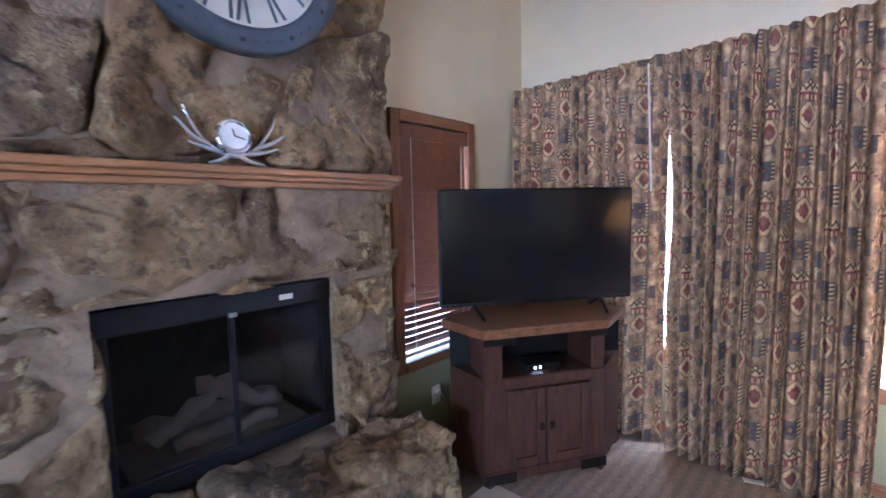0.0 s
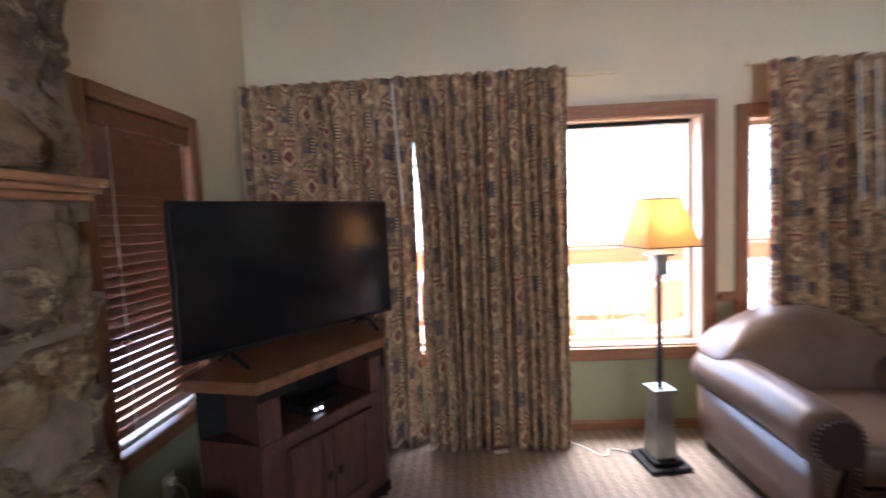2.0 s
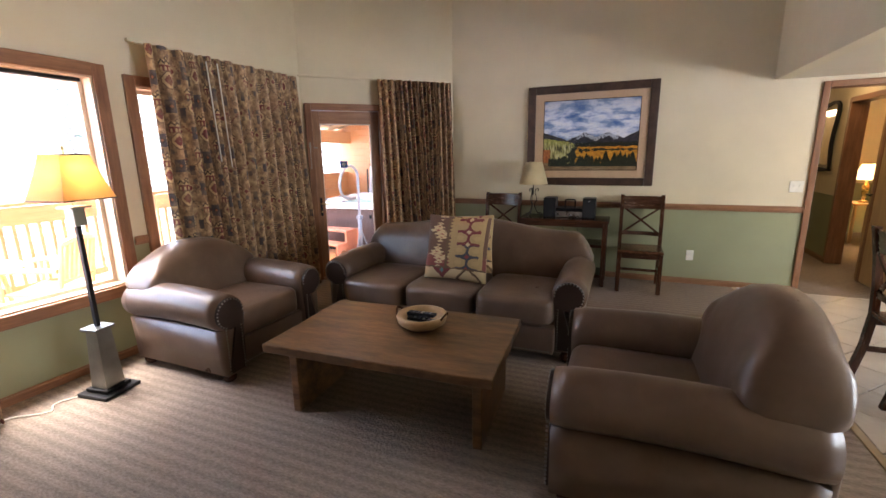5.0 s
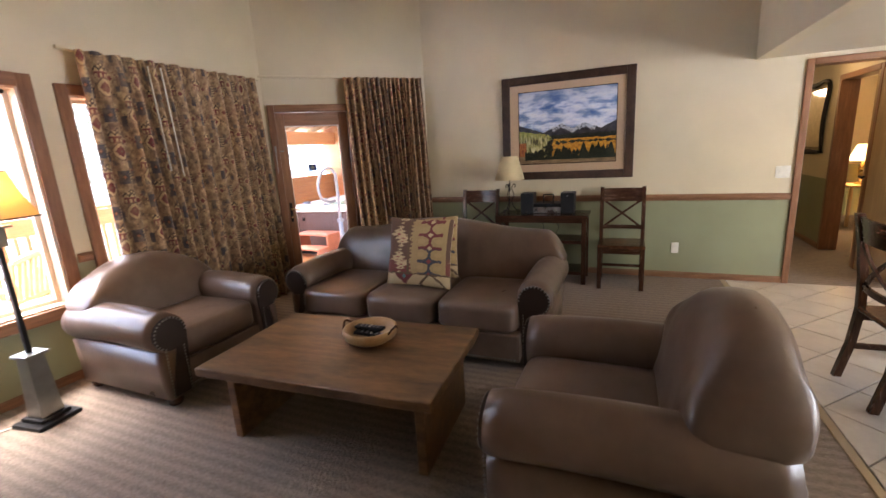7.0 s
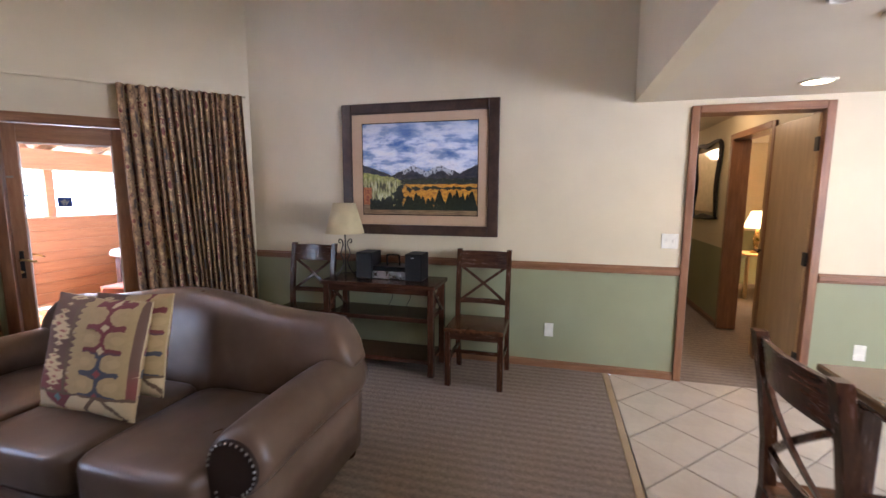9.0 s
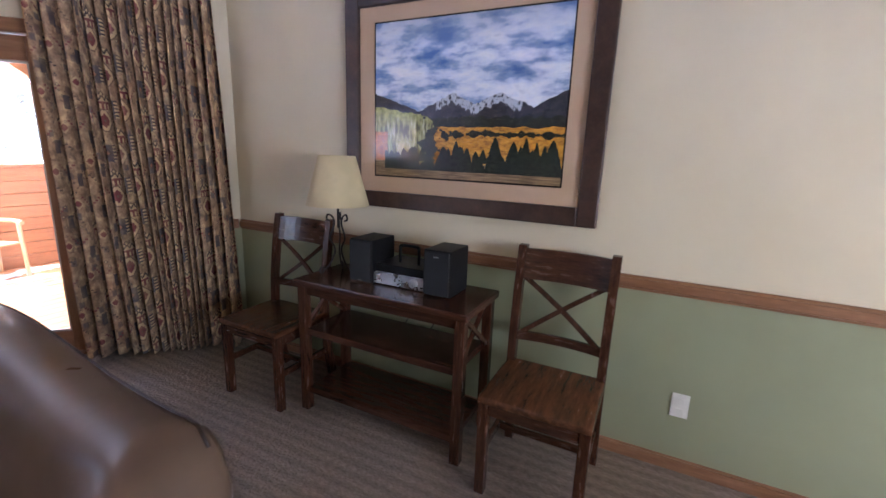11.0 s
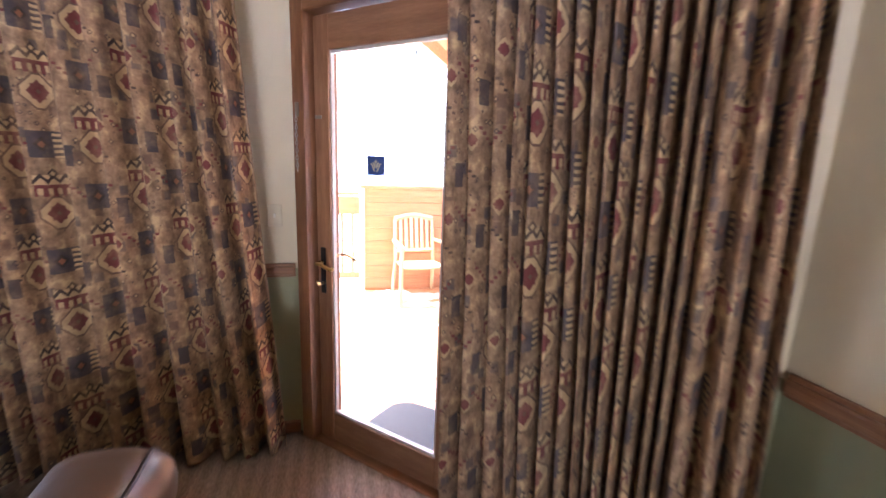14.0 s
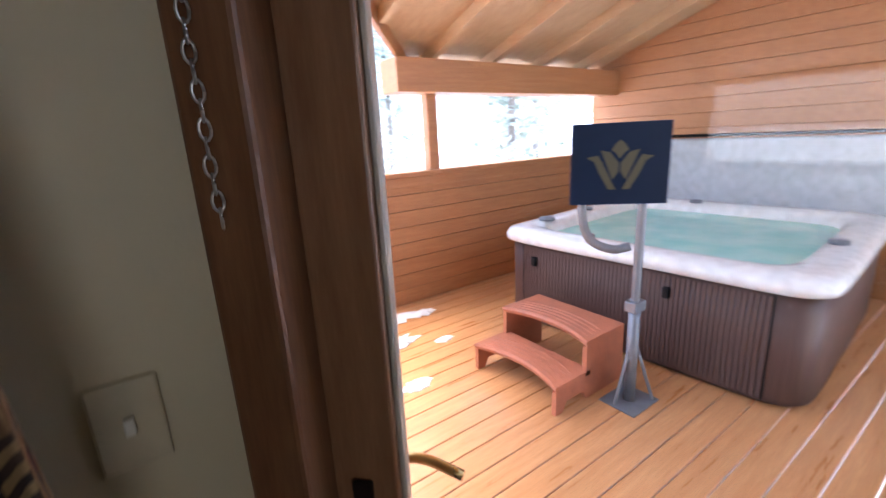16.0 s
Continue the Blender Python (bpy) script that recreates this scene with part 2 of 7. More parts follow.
def tapestry(name, ground, cream, dark, red, blue, brown):
    """Southwestern cloth: columns of starred diamonds, stepped houses and barred blocks, half-dropped."""
    m = Mat(name, 0.9)
    uvc = m.scaled(m.coord("UV"), (1.42, 1.42, 1))
    uv = m.node("ShaderNodeSeparateXYZ", uvc).outputs
    W, H = 0.36, 0.64
    wob = m.math("MULTIPLY", m.math("SUBTRACT", m.noise(uvc, 30, 2), 0.5), 0.007)
    cu = m.math("DIVIDE", uv[0], W)
    col = m.math("FLOOR", cu)
    u = m.math("ADD", m.math("MULTIPLY", m.math("SUBTRACT", m.math("FRACT", cu), 0.5), W), wob)
    v = m.math("ADD", m.math("MULTIPLY", m.math("FRACT", m.math("ADD", m.math("DIVIDE", uv[1], H), m.math("MULTIPLY", col, 0.43))), H), wob)
    dist, less, both, rect, diam, stripe = cloth_tools(m, u, v)
    blot = m.noise(m.scaled(uvc, (1.3, 1, 1)), 11, 5, 0.65)
    out = base = m.ramp(blot, [(0.34, mul(ground, 0.45)), (0.44, mul(ground, 0.85)), (0.54, mul(ground, 1.2)), (0.64, cream)])
    vo = m.voronoi(m.scaled(uvc, (1.2, 1, 1)), 13)
    vo.distance = "CHEBYCHEV"
    pick = m.node("ShaderNodeSeparateXYZ", vo.outputs["Color"]).outputs[0]
    patch = m.math("MULTIPLY", m.math("GREATER_THAN", pick, 0.62), m.ramp(vo.outputs["Distance"], [(0.30, (1, 1, 1)), (0.42, (0, 0, 0))]))
    out = m.mix(m.math("MULTIPLY", patch, 0.8), out, m.mix(m.math("GREATER_THAN", pick, 0.80), brown, mul(blue, 1.1)))
    # stepped lines and little angular marks between the large motifs
    su = m.math("SNAP", m.math("ABSOLUTE", u), 0.022)
    out = m.mix(both(less(dist(m.math("SUBTRACT", v, su), 0.415), 0.007), m.math("GREATER_THAN", m.math("ABSOLUTE", u), 0.05)), out, red)
    out = m.mix(both(less(dist(m.math("ADD", v, su), 0.235), 0.006), m.math("GREATER_THAN", m.math("ABSOLUTE", u), 0.10)), out, dark)
    mark = m.voronoi(uvc, 24)
    mark.distance = "MANHATTAN"
    mp = m.node("ShaderNodeSeparateXYZ", mark.outputs["Color"]).outputs[1]
    ring = less(dist(mark.outputs["Distance"], 0.34), 0.07)
    out = m.mix(both(ring, m.math("GREATER_THAN", mp, 0.66)), out, mul(dark, 1.6))
    out = m.mix(both(less(mark.outputs["Distance"], 0.22), m.math("GREATER_THAN", mp, 0.74)), out, cream)
    # star in a pale rounded diamond
    dd = diam(0.0, 0.13)
    sq = m.math("MAXIMUM", dist(u, 0.0), dist(v, 0.13))
    medal = m.math("MAXIMUM", m.math("MULTIPLY", dd, 0.80), sq)
    out = m.mix(less(medal, 0.094), out, brown)
    out = m.mix(less(medal, 0.083), out, cream)
    out = m.mix(less(m.math("MINIMUM", m.math("MULTIPLY", sq, 1.42), m.math("MULTIPLY", dd, 0.88)), 0.054), out, red)
    out = m.mix(less(dd, 0.014), out, brown)
    # stepped house above it
    out = m.mix(rect(0.0, 0.285, 0.095, 0.052), out, cream)
    zig = m.math("MULTIPLY", m.math("ABSOLUTE", m.math("SUBTRACT", m.math("FRACT", m.math("MULTIPLY", u, 15.8)), 0.5)), 0.07)
    out = m.mix(less(dist(m.math("SUBTRACT", v, zig), 0.300), m.math("MULTIPLY", less(dist(u, 0.0), 0.10), 0.012)), out, dark)
    out = m.mix(both(rect(0.0, 0.252, 0.095, 0.030), stripe(m.math("ADD", u, 0.012), 21.0, 0.52)), out, red)
    out = m.mix(rect(0.0, 0.276, 0.095, 0.010), out, red)
    out = m.mix(both(less(diam(0.0, 0.345), 0.030), less(dist(u, 0.0), 0.1)), out, dark)
    out = m.mix(less(diam(0.0, 0.345), 0.014), out, cream)
    # barred blue block
    out = m.mix(rect(-0.03, 0.50, 0.062, 0.070), out, blue)
    out = m.mix(less(diam(-0.03, 0.50), 0.040), out, mul(blue, 0.5))
    out = m.mix(less(diam(-0.03, 0.50), 0.020), out, (0.36, 0.13, 0.07))
    out = m.mix(rect(0.053, 0.50, 0.022, 0.070), out, cream)
    out = m.mix(both(rect(0.053, 0.50, 0.022, 0.070), stripe(v, 34.0)), out, mul(blue, 0.7))
    # dark block and small star at the seam between the columns
    out = m.mix(rect(-0.150, 0.08, 0.028, 0.055), out, mul(blue, 0.8))
    out = m.mix(less(diam(0.150, 0.24), 0.05), out, mul(cream, 0.85))
    out = m.mix(less(m.math("MINIMUM", m.math("MULTIPLY", m.math("MAXIMUM", dist(u, 0.150), dist(v, 0.24)), 1.4), m.math("MULTIPLY", diam(0.150, 0.24), 0.9)), 0.028), out, red)
    weave = m.noise(uvc, 190, 2)
    fade = m.noise(uvc, 7, 4, 0.6)
    out = m.mix(m.ramp(fade, [(0.40, (0.03, 0.03, 0.03)), (0.70, (0.50, 0.50, 0.50))]), out, base)
    m.color(m.mix(m.math("MULTIPLY", weave, 0.25), out, mul(ground, 0.75)))
    m.bump(weave, 0.25, 0.003)
    return m.m


def kilim(name):
    """Cushion cloth: gold ovals between dark hooked outlines, a serrated maroon panel, a banded foot."""
    m = Mat(name, 0.9)
    uvc = m.coord("UV")
    uv = m.node("ShaderNodeSeparateXYZ", m.scaled(uvc, (2, 2, 2))).outputs
    wob = m.math("MULTIPLY", m.math("SUBTRACT", m.noise(uvc, 34, 3), 0.5), 0.05)
    u = m.math("ADD", m.math("FRACT", m.math("MULTIPLY", uv[0], 1.0)), wob)
    v = m.math("ADD", uv[1], wob)
    dist, less, both, rect, diam, stripe = cloth_tools(m, u, v)
    gold, cream, maroon, teal, olive = (0.42, 0.295, 0.135), (0.60, 0.46, 0.26), (0.17, 0.030, 0.036), (0.050, 0.058, 0.078), (0.13, 0.080, 0.045)
    row = m.math("FRACT", m.math("DIVIDE", m.math("SUBTRACT", v, 0.19), 0.205))
    hv = m.math("MULTIPLY", dist(row, 0.5), 0.205)
    hu = m.math("MINIMUM", dist(u, 0.61), dist(u, 0.89))
    hook = m.mix(m.ramp(v, [(0.56, (0, 0, 0)), (0.60, (1, 1, 1))]), teal, maroon)
    oval = m.math("ADD", m.math("POWER", m.math("DIVIDE", hu, 0.118), 2.4), m.math("POWER", m.math("DIVIDE", hv, 0.080), 2.4))
    right = m.mix(less(dist(u, 0.75), m.math("ADD", 0.155, m.math("MULTIPLY", hv, 0.4))), gold, hook)
    right = m.mix(less(oval, 1.0), right, m.mix(m.noise(uvc, 46, 3), mul(gold, 0.8), mul(gold, 1.2)))
    right = m.mix(both(less(oval, 0.16), less(dist(v, 0.47), 0.40)), right, mul(gold, 1.12))
    gem = m.math("ADD", dist(u, 0.75), m.math("MULTIPLY", m.math("SUBTRACT", 0.5, dist(row, 0.5)), 0.205))
    right = m.mix(less(gem, 0.040), right, m.mix(m.math("GREATER_THAN", v, 0.48), mul(maroon, 1.5), cream))
    tooth = m.math("MULTIPLY", dist(m.math("FRACT", m.math("MULTIPLY", v, 17.0)), 0.5), 0.17)
    lean = m.math("ADD", 0.20, m.math("MULTIPLY", m.math("FRACT", m.math("MULTIPLY", v, 2.6)), 0.10))
    sw = m.math("ADD", 0.03, m.math("MULTIPLY", dist(m.math("FRACT", m.math("MULTIPLY", v, 2.6)), 0.5), 0.30))
    flame = m.math("ADD", dist(u, lean), tooth)
    left = m.mix(m.ramp(v, [(0.30, (1, 1, 1)), (0.46, (0, 0, 0))]), (0.125, 0.066, 0.046), (0.20, 0.050, 0.046))
    left = m.mix(less(flame, sw), left, cream)
    left = m.mix(less(flame, m.math("MULTIPLY", sw, 0.32)), left, (0.30, 0.10, 0.08))
    left = m.mix(m.math("GREATER_THAN", m.math("ADD", u, m.math("MULTIPLY", tooth, 0.7)), 0.46), left, gold)
    left = m.mix(less(dist(u, 0.395), 0.022), left, olive)
    out = m.mix(m.math("GREATER_THAN", u, 0.50), left, right)
    foot = m.mix(less(m.math("ADD", dist(u, 0.33), m.math("SUBTRACT", 0.17, v)), 0.16), cream, maroon)
    foot = m.mix(less(diam(0.33, 0.14), 0.04), foot, (0.10, 0.20, 0.20))
    foot = m.mix(less(dist(diam(0.78, 0.02), 0.2), 0.025), foot, olive)
    out = m.mix(less(v, 0.18), out, foot)
    out = m.mix(less(dist(v, 0.185), 0.012), out, olive)
    weave = m.noise(uvc, 260, 2)
    m.color(m.mix(m.math("MULTIPLY", weave, 0.2), out, (0.22, 0.14, 0.08)))
    m.bump(weave, 0.3, 0.003)
    return m.m


LEATHER = leather_material()
CARPET = carpet_material()
STONE = stone_material()
CURTAIN = tapestry("curtain_tapestry", (0.370, 0.235, 0.137), (0.70, 0.50, 0.270), (0.026, 0.022, 0.028), (0.18, 0.026, 0.038), (0.052, 0.056, 0.076), (0.15, 0.085, 0.062))
KILIM = kilim("kilim_weave")


def mortar_material():
    m = Mat("grey_mortar", 0.95)
    v = m.coord()
    f = m.noise(v, 9, 5)
    m.color(m.ramp(f, [(0.3, (0.16, 0.115, 0.078)), (0.7, (0.30, 0.228, 0.155))]))
    m.bump(m.noise(v, 40, 5), 0.8, 0.015)
    return m.m


MORTAR = mortar_material()


def tile_material():
    m = Mat("ceramic_tile", 0.32)
    v = m.coord()
    f = m.noise(v, 5, 5)
    g = m.noise(v, 30, 3)
    base = m.ramp(m.math("ADD", m.math("MULTIPLY", f, 0.7), m.math("MULTIPLY", g, 0.3)), [(0.3, (0.44, 0.385, 0.31)), (0.7, (0.58, 0.52, 0.43))])
    m.color(m.mix(m.math("MULTIPLY", m.random(), 0.25), base, (0.42, 0.36, 0.28)))
    m.bump(f, 0.1, 0.004)
    return m.m


TILE = tile_material()
GROUT = paint("tile_grout", (0.17, 0.15, 0.12), 0.9, 0.15, 0.3, 80)


# ---- mesh helpers ----
def finish(bm, name, mats, smooth=False):
    me = bpy.data.meshes.new(name)
    bm.normal_update()
    bm.to_mesh(me)
    bm.free()
    for m in (mats if isinstance(mats, (list, tuple)) else [mats]):
        me.materials.append(m)
    if smooth:
        me.polygons.foreach_set("use_smooth", [True] * len(me.polygons))
    return me


def part(name, bm, material, parent, label="", smooth=False):
    ob = new(name, finish(bm, name, material, smooth))
    ob.parent = parent
    if label:
        ob["label"] = label
    return ob


def thing(name, label, category, m=None, group="", kind=""):
    ob = new(name)
    ob.empty_display_size = 0.1
    if m is not None:
        ob.matrix_world = m
    return tagged(ob, label, category, group, kind)


def structure(name, bm, material, label="", smooth=False, category=""):
    return tagged(new(name, finish(bm, name, material, smooth)), label, category, "", "structure")


def box(bm, x0, x1, y0, y1, z0, z1, bevel=0.0, seg=2, m=None):
    """Adds a bevelled box; m turns and moves it."""
    r = bmesh.ops.create_cube(bm, size=1.0)
    vs = r["verts"]
    t = Matrix.LocRotScale(((x0 + x1) / 2, (y0 + y1) / 2, (z0 + z1) / 2), None, (abs(x1 - x0), abs(y1 - y0), abs(z1 - z0)))
    bmesh.ops.transform(bm, matrix=t, verts=vs)
    if bevel > 0:
        es = list({e for v in vs for e in v.link_edges})
        b = min(bevel, 0.45 * min(abs(x1 - x0), abs(y1 - y0), abs(z1 - z0)))
        r = bmesh.ops.bevel(bm, geom=es, offset=b, segments=seg, affect="EDGES", profile=0.5)
        vs = list({v for f in r["faces"] for v in f.verts} | {v for v in vs if v.is_valid})
    if m is not None:
        bmesh.ops.transform(bm, matrix=m, verts=vs)
    return vs


def bx(*a, **k):
    bm = bmesh.new()
    box(bm, *a, **k)
    return bm


def loft(bm, rings, caps=True, closed=True):
    rows = [[bm.verts.new(p) for p in ring] for ring in rings]
    n = len(rows[0])
    for a, b in zip(rows, rows[1:]):
        for i in range(n if closed else n - 1):
            j = (i + 1) % n
            bm.faces.new((a[i], a[j], b[j], b[i]))
    if caps:
        bm.faces.new(rows[0][::-1])
        bm.faces.new(rows[-1])
    bmesh.ops.recalc_face_normals(bm, faces=bm.faces[:])
    return rows


def lathe(bm, profile, seg=24, at=(0, 0, 0)):
    """Profile of (radius, height) turned about z."""
    rings = []
    for r, z in profile:
        rings.append([(at[0] + r * math.cos(2 * math.pi * i / seg), at[1] + r * math.sin(2 * math.pi * i / seg), at[2] + z) for i in range(seg)])
    if profile[0][0] > 0.03 and profile[-1][0] > 0.03:  # a hollow ring
        loft(bm, rings + [rings[0]], caps=False)
        bmesh.ops.remove_doubles(bm, verts=bm.verts[:], dist=1e-5)
    else:
        loft(bm, rings)


def tube(bm, pts, r, seg=8):
    """A round bar along points; r may be a list."""
    pts = [Vector(p) for p in pts]
    rs = r if isinstance(r, (list, tuple)) else [r] * len(pts)
    rings, side = [], None
    for i, p in enumerate(pts):
        d = (pts[min(i + 1, len(pts) - 1)] - pts[max(i - 1, 0)]).normalized()
        if side is None:
            side = d.orthogonal().normalized()
        side = (side - d * side.dot(d)).normalized()
        up = d.cross(side)
        rings.append([p + (side * math.cos(2 * math.pi * k / seg) + up * math.sin(2 * math.pi * k / seg)) * rs[i] for k in range(seg)])
    loft(bm, rings)


def tb(pts, r, seg=8):
    bm = bmesh.new()
    tube(bm, pts, r, seg)
    return bm


def curve(pts, n=8):
    """Catmull-Rom through points."""
    p = [Vector(q) for q in pts]
    p = [p[0] * 2 - p[1]] + p + [p[-1] * 2 - p[-2]]
    out = []
    for i in range(1, len(p) - 2):
        for k in range(n):
            t = k / n
            a, b, c, d = p[i - 1], p[i], p[i + 1], p[i + 2]
            out.append(0.5 * ((2 * b) + (c - a) * t + (2 * a - 5 * b + 4 * c - d) * t * t + (3 * b - a - 3 * c + d) * t ** 3))
    out.append(p[-2])
    return out


def prism(bm, poly, z0, z1):
    loft(bm, [[(x, y, z0) for x, y in poly], [(x, y, z1) for x, y in poly]])


# ---- the shell of the room ----
RAIL = 0.88
TOP0, SLOPE = 3.22, 0.60
SKX0, SKX1, SKY0 = 0.60, 3.41, 0.60  # dormer above the window wall


def roof(x, y):
    return TOP0 + SLOPE * (2.96 - y)


def wall(name, p0, p1, out, openings=(), top=None, label="", split=RAIL, thick=0.16, zlow=0.0, mats=None):
    """A wall with its room side on the line p0-p1, openings (s0, s1, z0, z1) cut through; the part under the rail is sage."""
    p0, p1, out = Vector(p0), Vector(p1), Vector(out)
    length = (p1 - p0).length
    d = (p1 - p0) / length
    top = top or (lambda x, y: 3.0)
    ss = sorted({0.0, length, *[v for o in openings for v in o[:2]]})
    low = 4.0
    zs = sorted({zlow, split, *[v for o in openings for v in o[2:]]}) + [low]
    zs = [z for z in zs if z >= zlow]

    def solid(i, j):
        if not (0 <= i < len(ss) - 1 and 0 <= j < len(zs) - 1):
            return False
        s, z = (ss[i] + ss[i + 1]) / 2, (zs[j] + zs[j + 1]) / 2
        return not any(a < s < b and c < z < e for a, b, c, e in openings)

    bm = bmesh.new()
    seen = {}

    def vert(s, j, back):
        p = p0 + d * s + out * (thick if back else 0)
        z = zs[j] if j < len(zs) - 1 else top(p.x, p.y)
        key = (round(s, 4), j, back)
        if key not in seen:
            seen[key] = bm.verts.new((p.x, p.y, z))
        return seen[key]

    for i in range(len(ss) - 1):
        for j in range(len(zs) - 1):
            if not solid(i, j):
                continue
            a, b = ss[i], ss[i + 1]
            mi = 1 if zs[j + 1] <= split + 0.001 else 0
            quads = [((a, j, 0), (b, j, 0), (b, j + 1, 0), (a, j + 1, 0)), ((a, j, 1), (b, j, 1), (b, j + 1, 1), (a, j + 1, 1))]
            if not solid(i - 1, j):
                quads.append(((a, j, 0), (a, j, 1), (a, j + 1, 1), (a, j + 1, 0)))
            if not solid(i + 1, j):
                quads.append(((b, j, 0), (b, j, 1), (b, j + 1, 1), (b, j + 1, 0)))
            if not solid(i, j - 1):
                quads.append(((a, j, 0), (b, j, 0), (b, j, 1), (a, j, 1)))
            if not solid(i, j + 1):
                quads.append(((a, j + 1, 0), (b, j + 1, 0), (b, j + 1, 1), (a, j + 1, 1)))
            for q in quads:
                f = bm.faces.new([vert(*k) for k in q])
                f.material_index = mi
    bmesh.ops.recalc_face_normals(bm, faces=bm.faces[:])
    return structure(name, bm, mats or [CREAM, SAGE], label)


def casing(name, m, s0, s1, z0, z1, w=0.06, d=0.024, mat=None, sill=False, label="stained wood casing"):
    """A frame round an opening, in the plane x-z of m with y outwards."""
    root = thing(name, label, name.split("_")[0], m, kind="structure")
    part("window_frame", bx(s0 - w, s0, -d, 0.16, z0 if not sill else z0 - w, z1 + w, bevel=0.006), mat or TRIM, root)
    part("window_frame", bx(s1, s1 + w, -d, 0.16, z0 if not sill else z0 - w, z1 + w, bevel=0.006), mat or TRIM, root)
    part("window_frame", bx(s0 + 0.0005, s1 - 0.0005, -d - 0.003, 0.158, z1, z1 + w + 0.002, bevel=0.006), TRIMH, root)
    if sill:
        part("window_sill", bx(s0 + 0.0005, s1 - 0.0005, -d - 0.012, 0.158, z0 - w, z0, bevel=0.008), TRIMH, root)
    return root


def pane(root, s0, s1, z0, z1, y, rail=0.045, mat=None):
    for a, b, c, e in ((s0, s0 + rail, z0, z1), (s1 - rail, s1, z0, z1), (s0 + rail, s1 - rail, z0, z0 + rail), (s0 + rail, s1 - rail, z1 - rail, z1)):
        part("sash", bx(a, b, y - 0.02, y + 0.02, c, e, bevel=0.004), mat or TRIM, root)
    g = part("pane", bx(s0 + rail - 0.005, s1 - rail + 0.005, y - 0.003, y + 0.003, z0 + rail - 0.005, z1 - rail + 0.005), GLASS, root)
    g.visible_shadow = False


XE, YN, XW, YS, YF = 4.75, 2.96, -1.62, -5.5, -1.78
DU, DN = Vector((1, -1)) / math.sqrt(2), Vector((1, 1)) / math.sqrt(2)
DC = Vector((3.425, 2.96))
NW = Matrix.Translation((0, YN, 0))
DW = Matrix.Translation((DC.x, DC.y, 0)) @ Matrix.Rotation(radians(-45), 4, "Z")  # local x along the door wall, y outwards

wall("wall_north", (XW, YN), (3.425, YN), (0, 1), [(0.59, 2.95, 0.535, 2.08), (3.17, 3.98, 0.535, 2.05)], roof, "cream window wall with a sage green lower part")
wall("wall_door", DC, (XE, 6.385 - XE), DN, [(0.07, 0.92, 0.0, 2.03)], roof, "cream angled wall with a glazed patio door")
wall("wall_east", (XE, 6.385 - XE), (XE, -2.195), (1, 0), [], roof, "cream and sage wall under a landscape picture")
wall("wall_east_dining", (XE, -2.195), (XE, YS), (1, 0), [(0.0, 0.836, 0.0, 2.08)], lambda x, y: 2.2, "cream and sage dining wall with a hall doorway")
wall("wall_west", (XW, YN), (XW, YS), (-1, 0), [(YN - 2.30, YN - 1.635, 0.55, 2.0), (YN - 1.17, YN - 0.235, 0.42, 1.18)], roof, "cream wall beside the stone fireplace")
wall("wall_south", (XW, YS), (XE, YS), (0, -1), [(1.87, 4.63, 0.67, 2.03)], lambda x, y: 6.0)
bm = bmesh.new()
box(bm, XW, XE + 0.001, YF - 0.12, YF, 2.15, 6.2)
structure("wall_loft", bm, CREAM, "tall cream wall above the dining ceiling")
bm = bmesh.new()
box(bm, XW, XE, YS, YF - 0.12, 2.15, 2.25)
structure("ceiling_dining", bm, CEIL, "low cream dining ceiling with recessed lamps")
bm = bmesh.new()
for x0, x1, y0, y1 in ((XW - 0.2, SKX0, YF - 0.1, 3.2), (SKX1, XE + 0.2, YF - 0.1, 3.2), (SKX0, SKX1, YF - 0.1, SKY0)):
    cs = [(x0, y1), (x1, y1), (x1, y0), (x0, y0)]
    loft(bm, [[(x, y, roof(x, y)) for x, y in cs], [(x, y, roof(x, y) + 0.15) for x, y in cs]])
structure("ceiling_vault", bm, CEIL, "sloping cream vaulted ceiling")
# dormer over the window wall: flat ceiling, two cheeks and a high window in the wall's own plane
dz = roof(0, SKY0)
bm = bmesh.new()
for x0, x1 in ((SKX0 - 0.10, SKX0), (SKX1, SKX1 + 0.10)):
    side = [(YN + 0.16, roof(0, YN + 0.16) + 0.152), (SKY0, dz + 0.152), (SKY0, dz + 0.16), (YN + 0.16, dz + 0.16)]
    loft(bm, [[(x, y, z) for y, z in side] for x in (x0, x1)])
structure("wall_dormer_cheeks", bm, CREAM, "cream cheeks of the dormer")
bm = bmesh.new()
for x0, x1, z0, z1 in ((SKX0, SKX0 + 0.14, TOP0, dz), (SKX1 - 0.10, SKX1, TOP0, dz), (SKX0 + 0.14, SKX1 - 0.10, TOP0, 3.76), (SKX0 + 0.14, SKX1 - 0.10, dz - 0.10, dz)):
    box(bm, x0, x1, YN, YN + 0.16, z0 + 0.001, z1)
structure("wall_dormer", bm, CREAM, "cream wall round the high dormer window")
bm = bmesh.new()
box(bm, SKX0 - 0.10, SKX1 + 0.10, SKY0, YN + 0.45, dz + 0.161, dz + 0.24)
box(bm, SKX0, SKX1, SKY0, YN + 0.16, dz + 0.002, dz + 0.16)
structure("ceiling_dormer", bm, CEIL, "flat cream dormer ceiling")
w5 = casing("window_5", NW, SKX0 + 0.19, SKX1 - 0.15, 3.81, dz - 0.15, 0.048, sill=True, label="high dormer window letting in daylight")
pane(w5, SKX0 + 0.191, SKX1 - 0.151, 3.811, dz - 0.151, 0.11, 0.04)

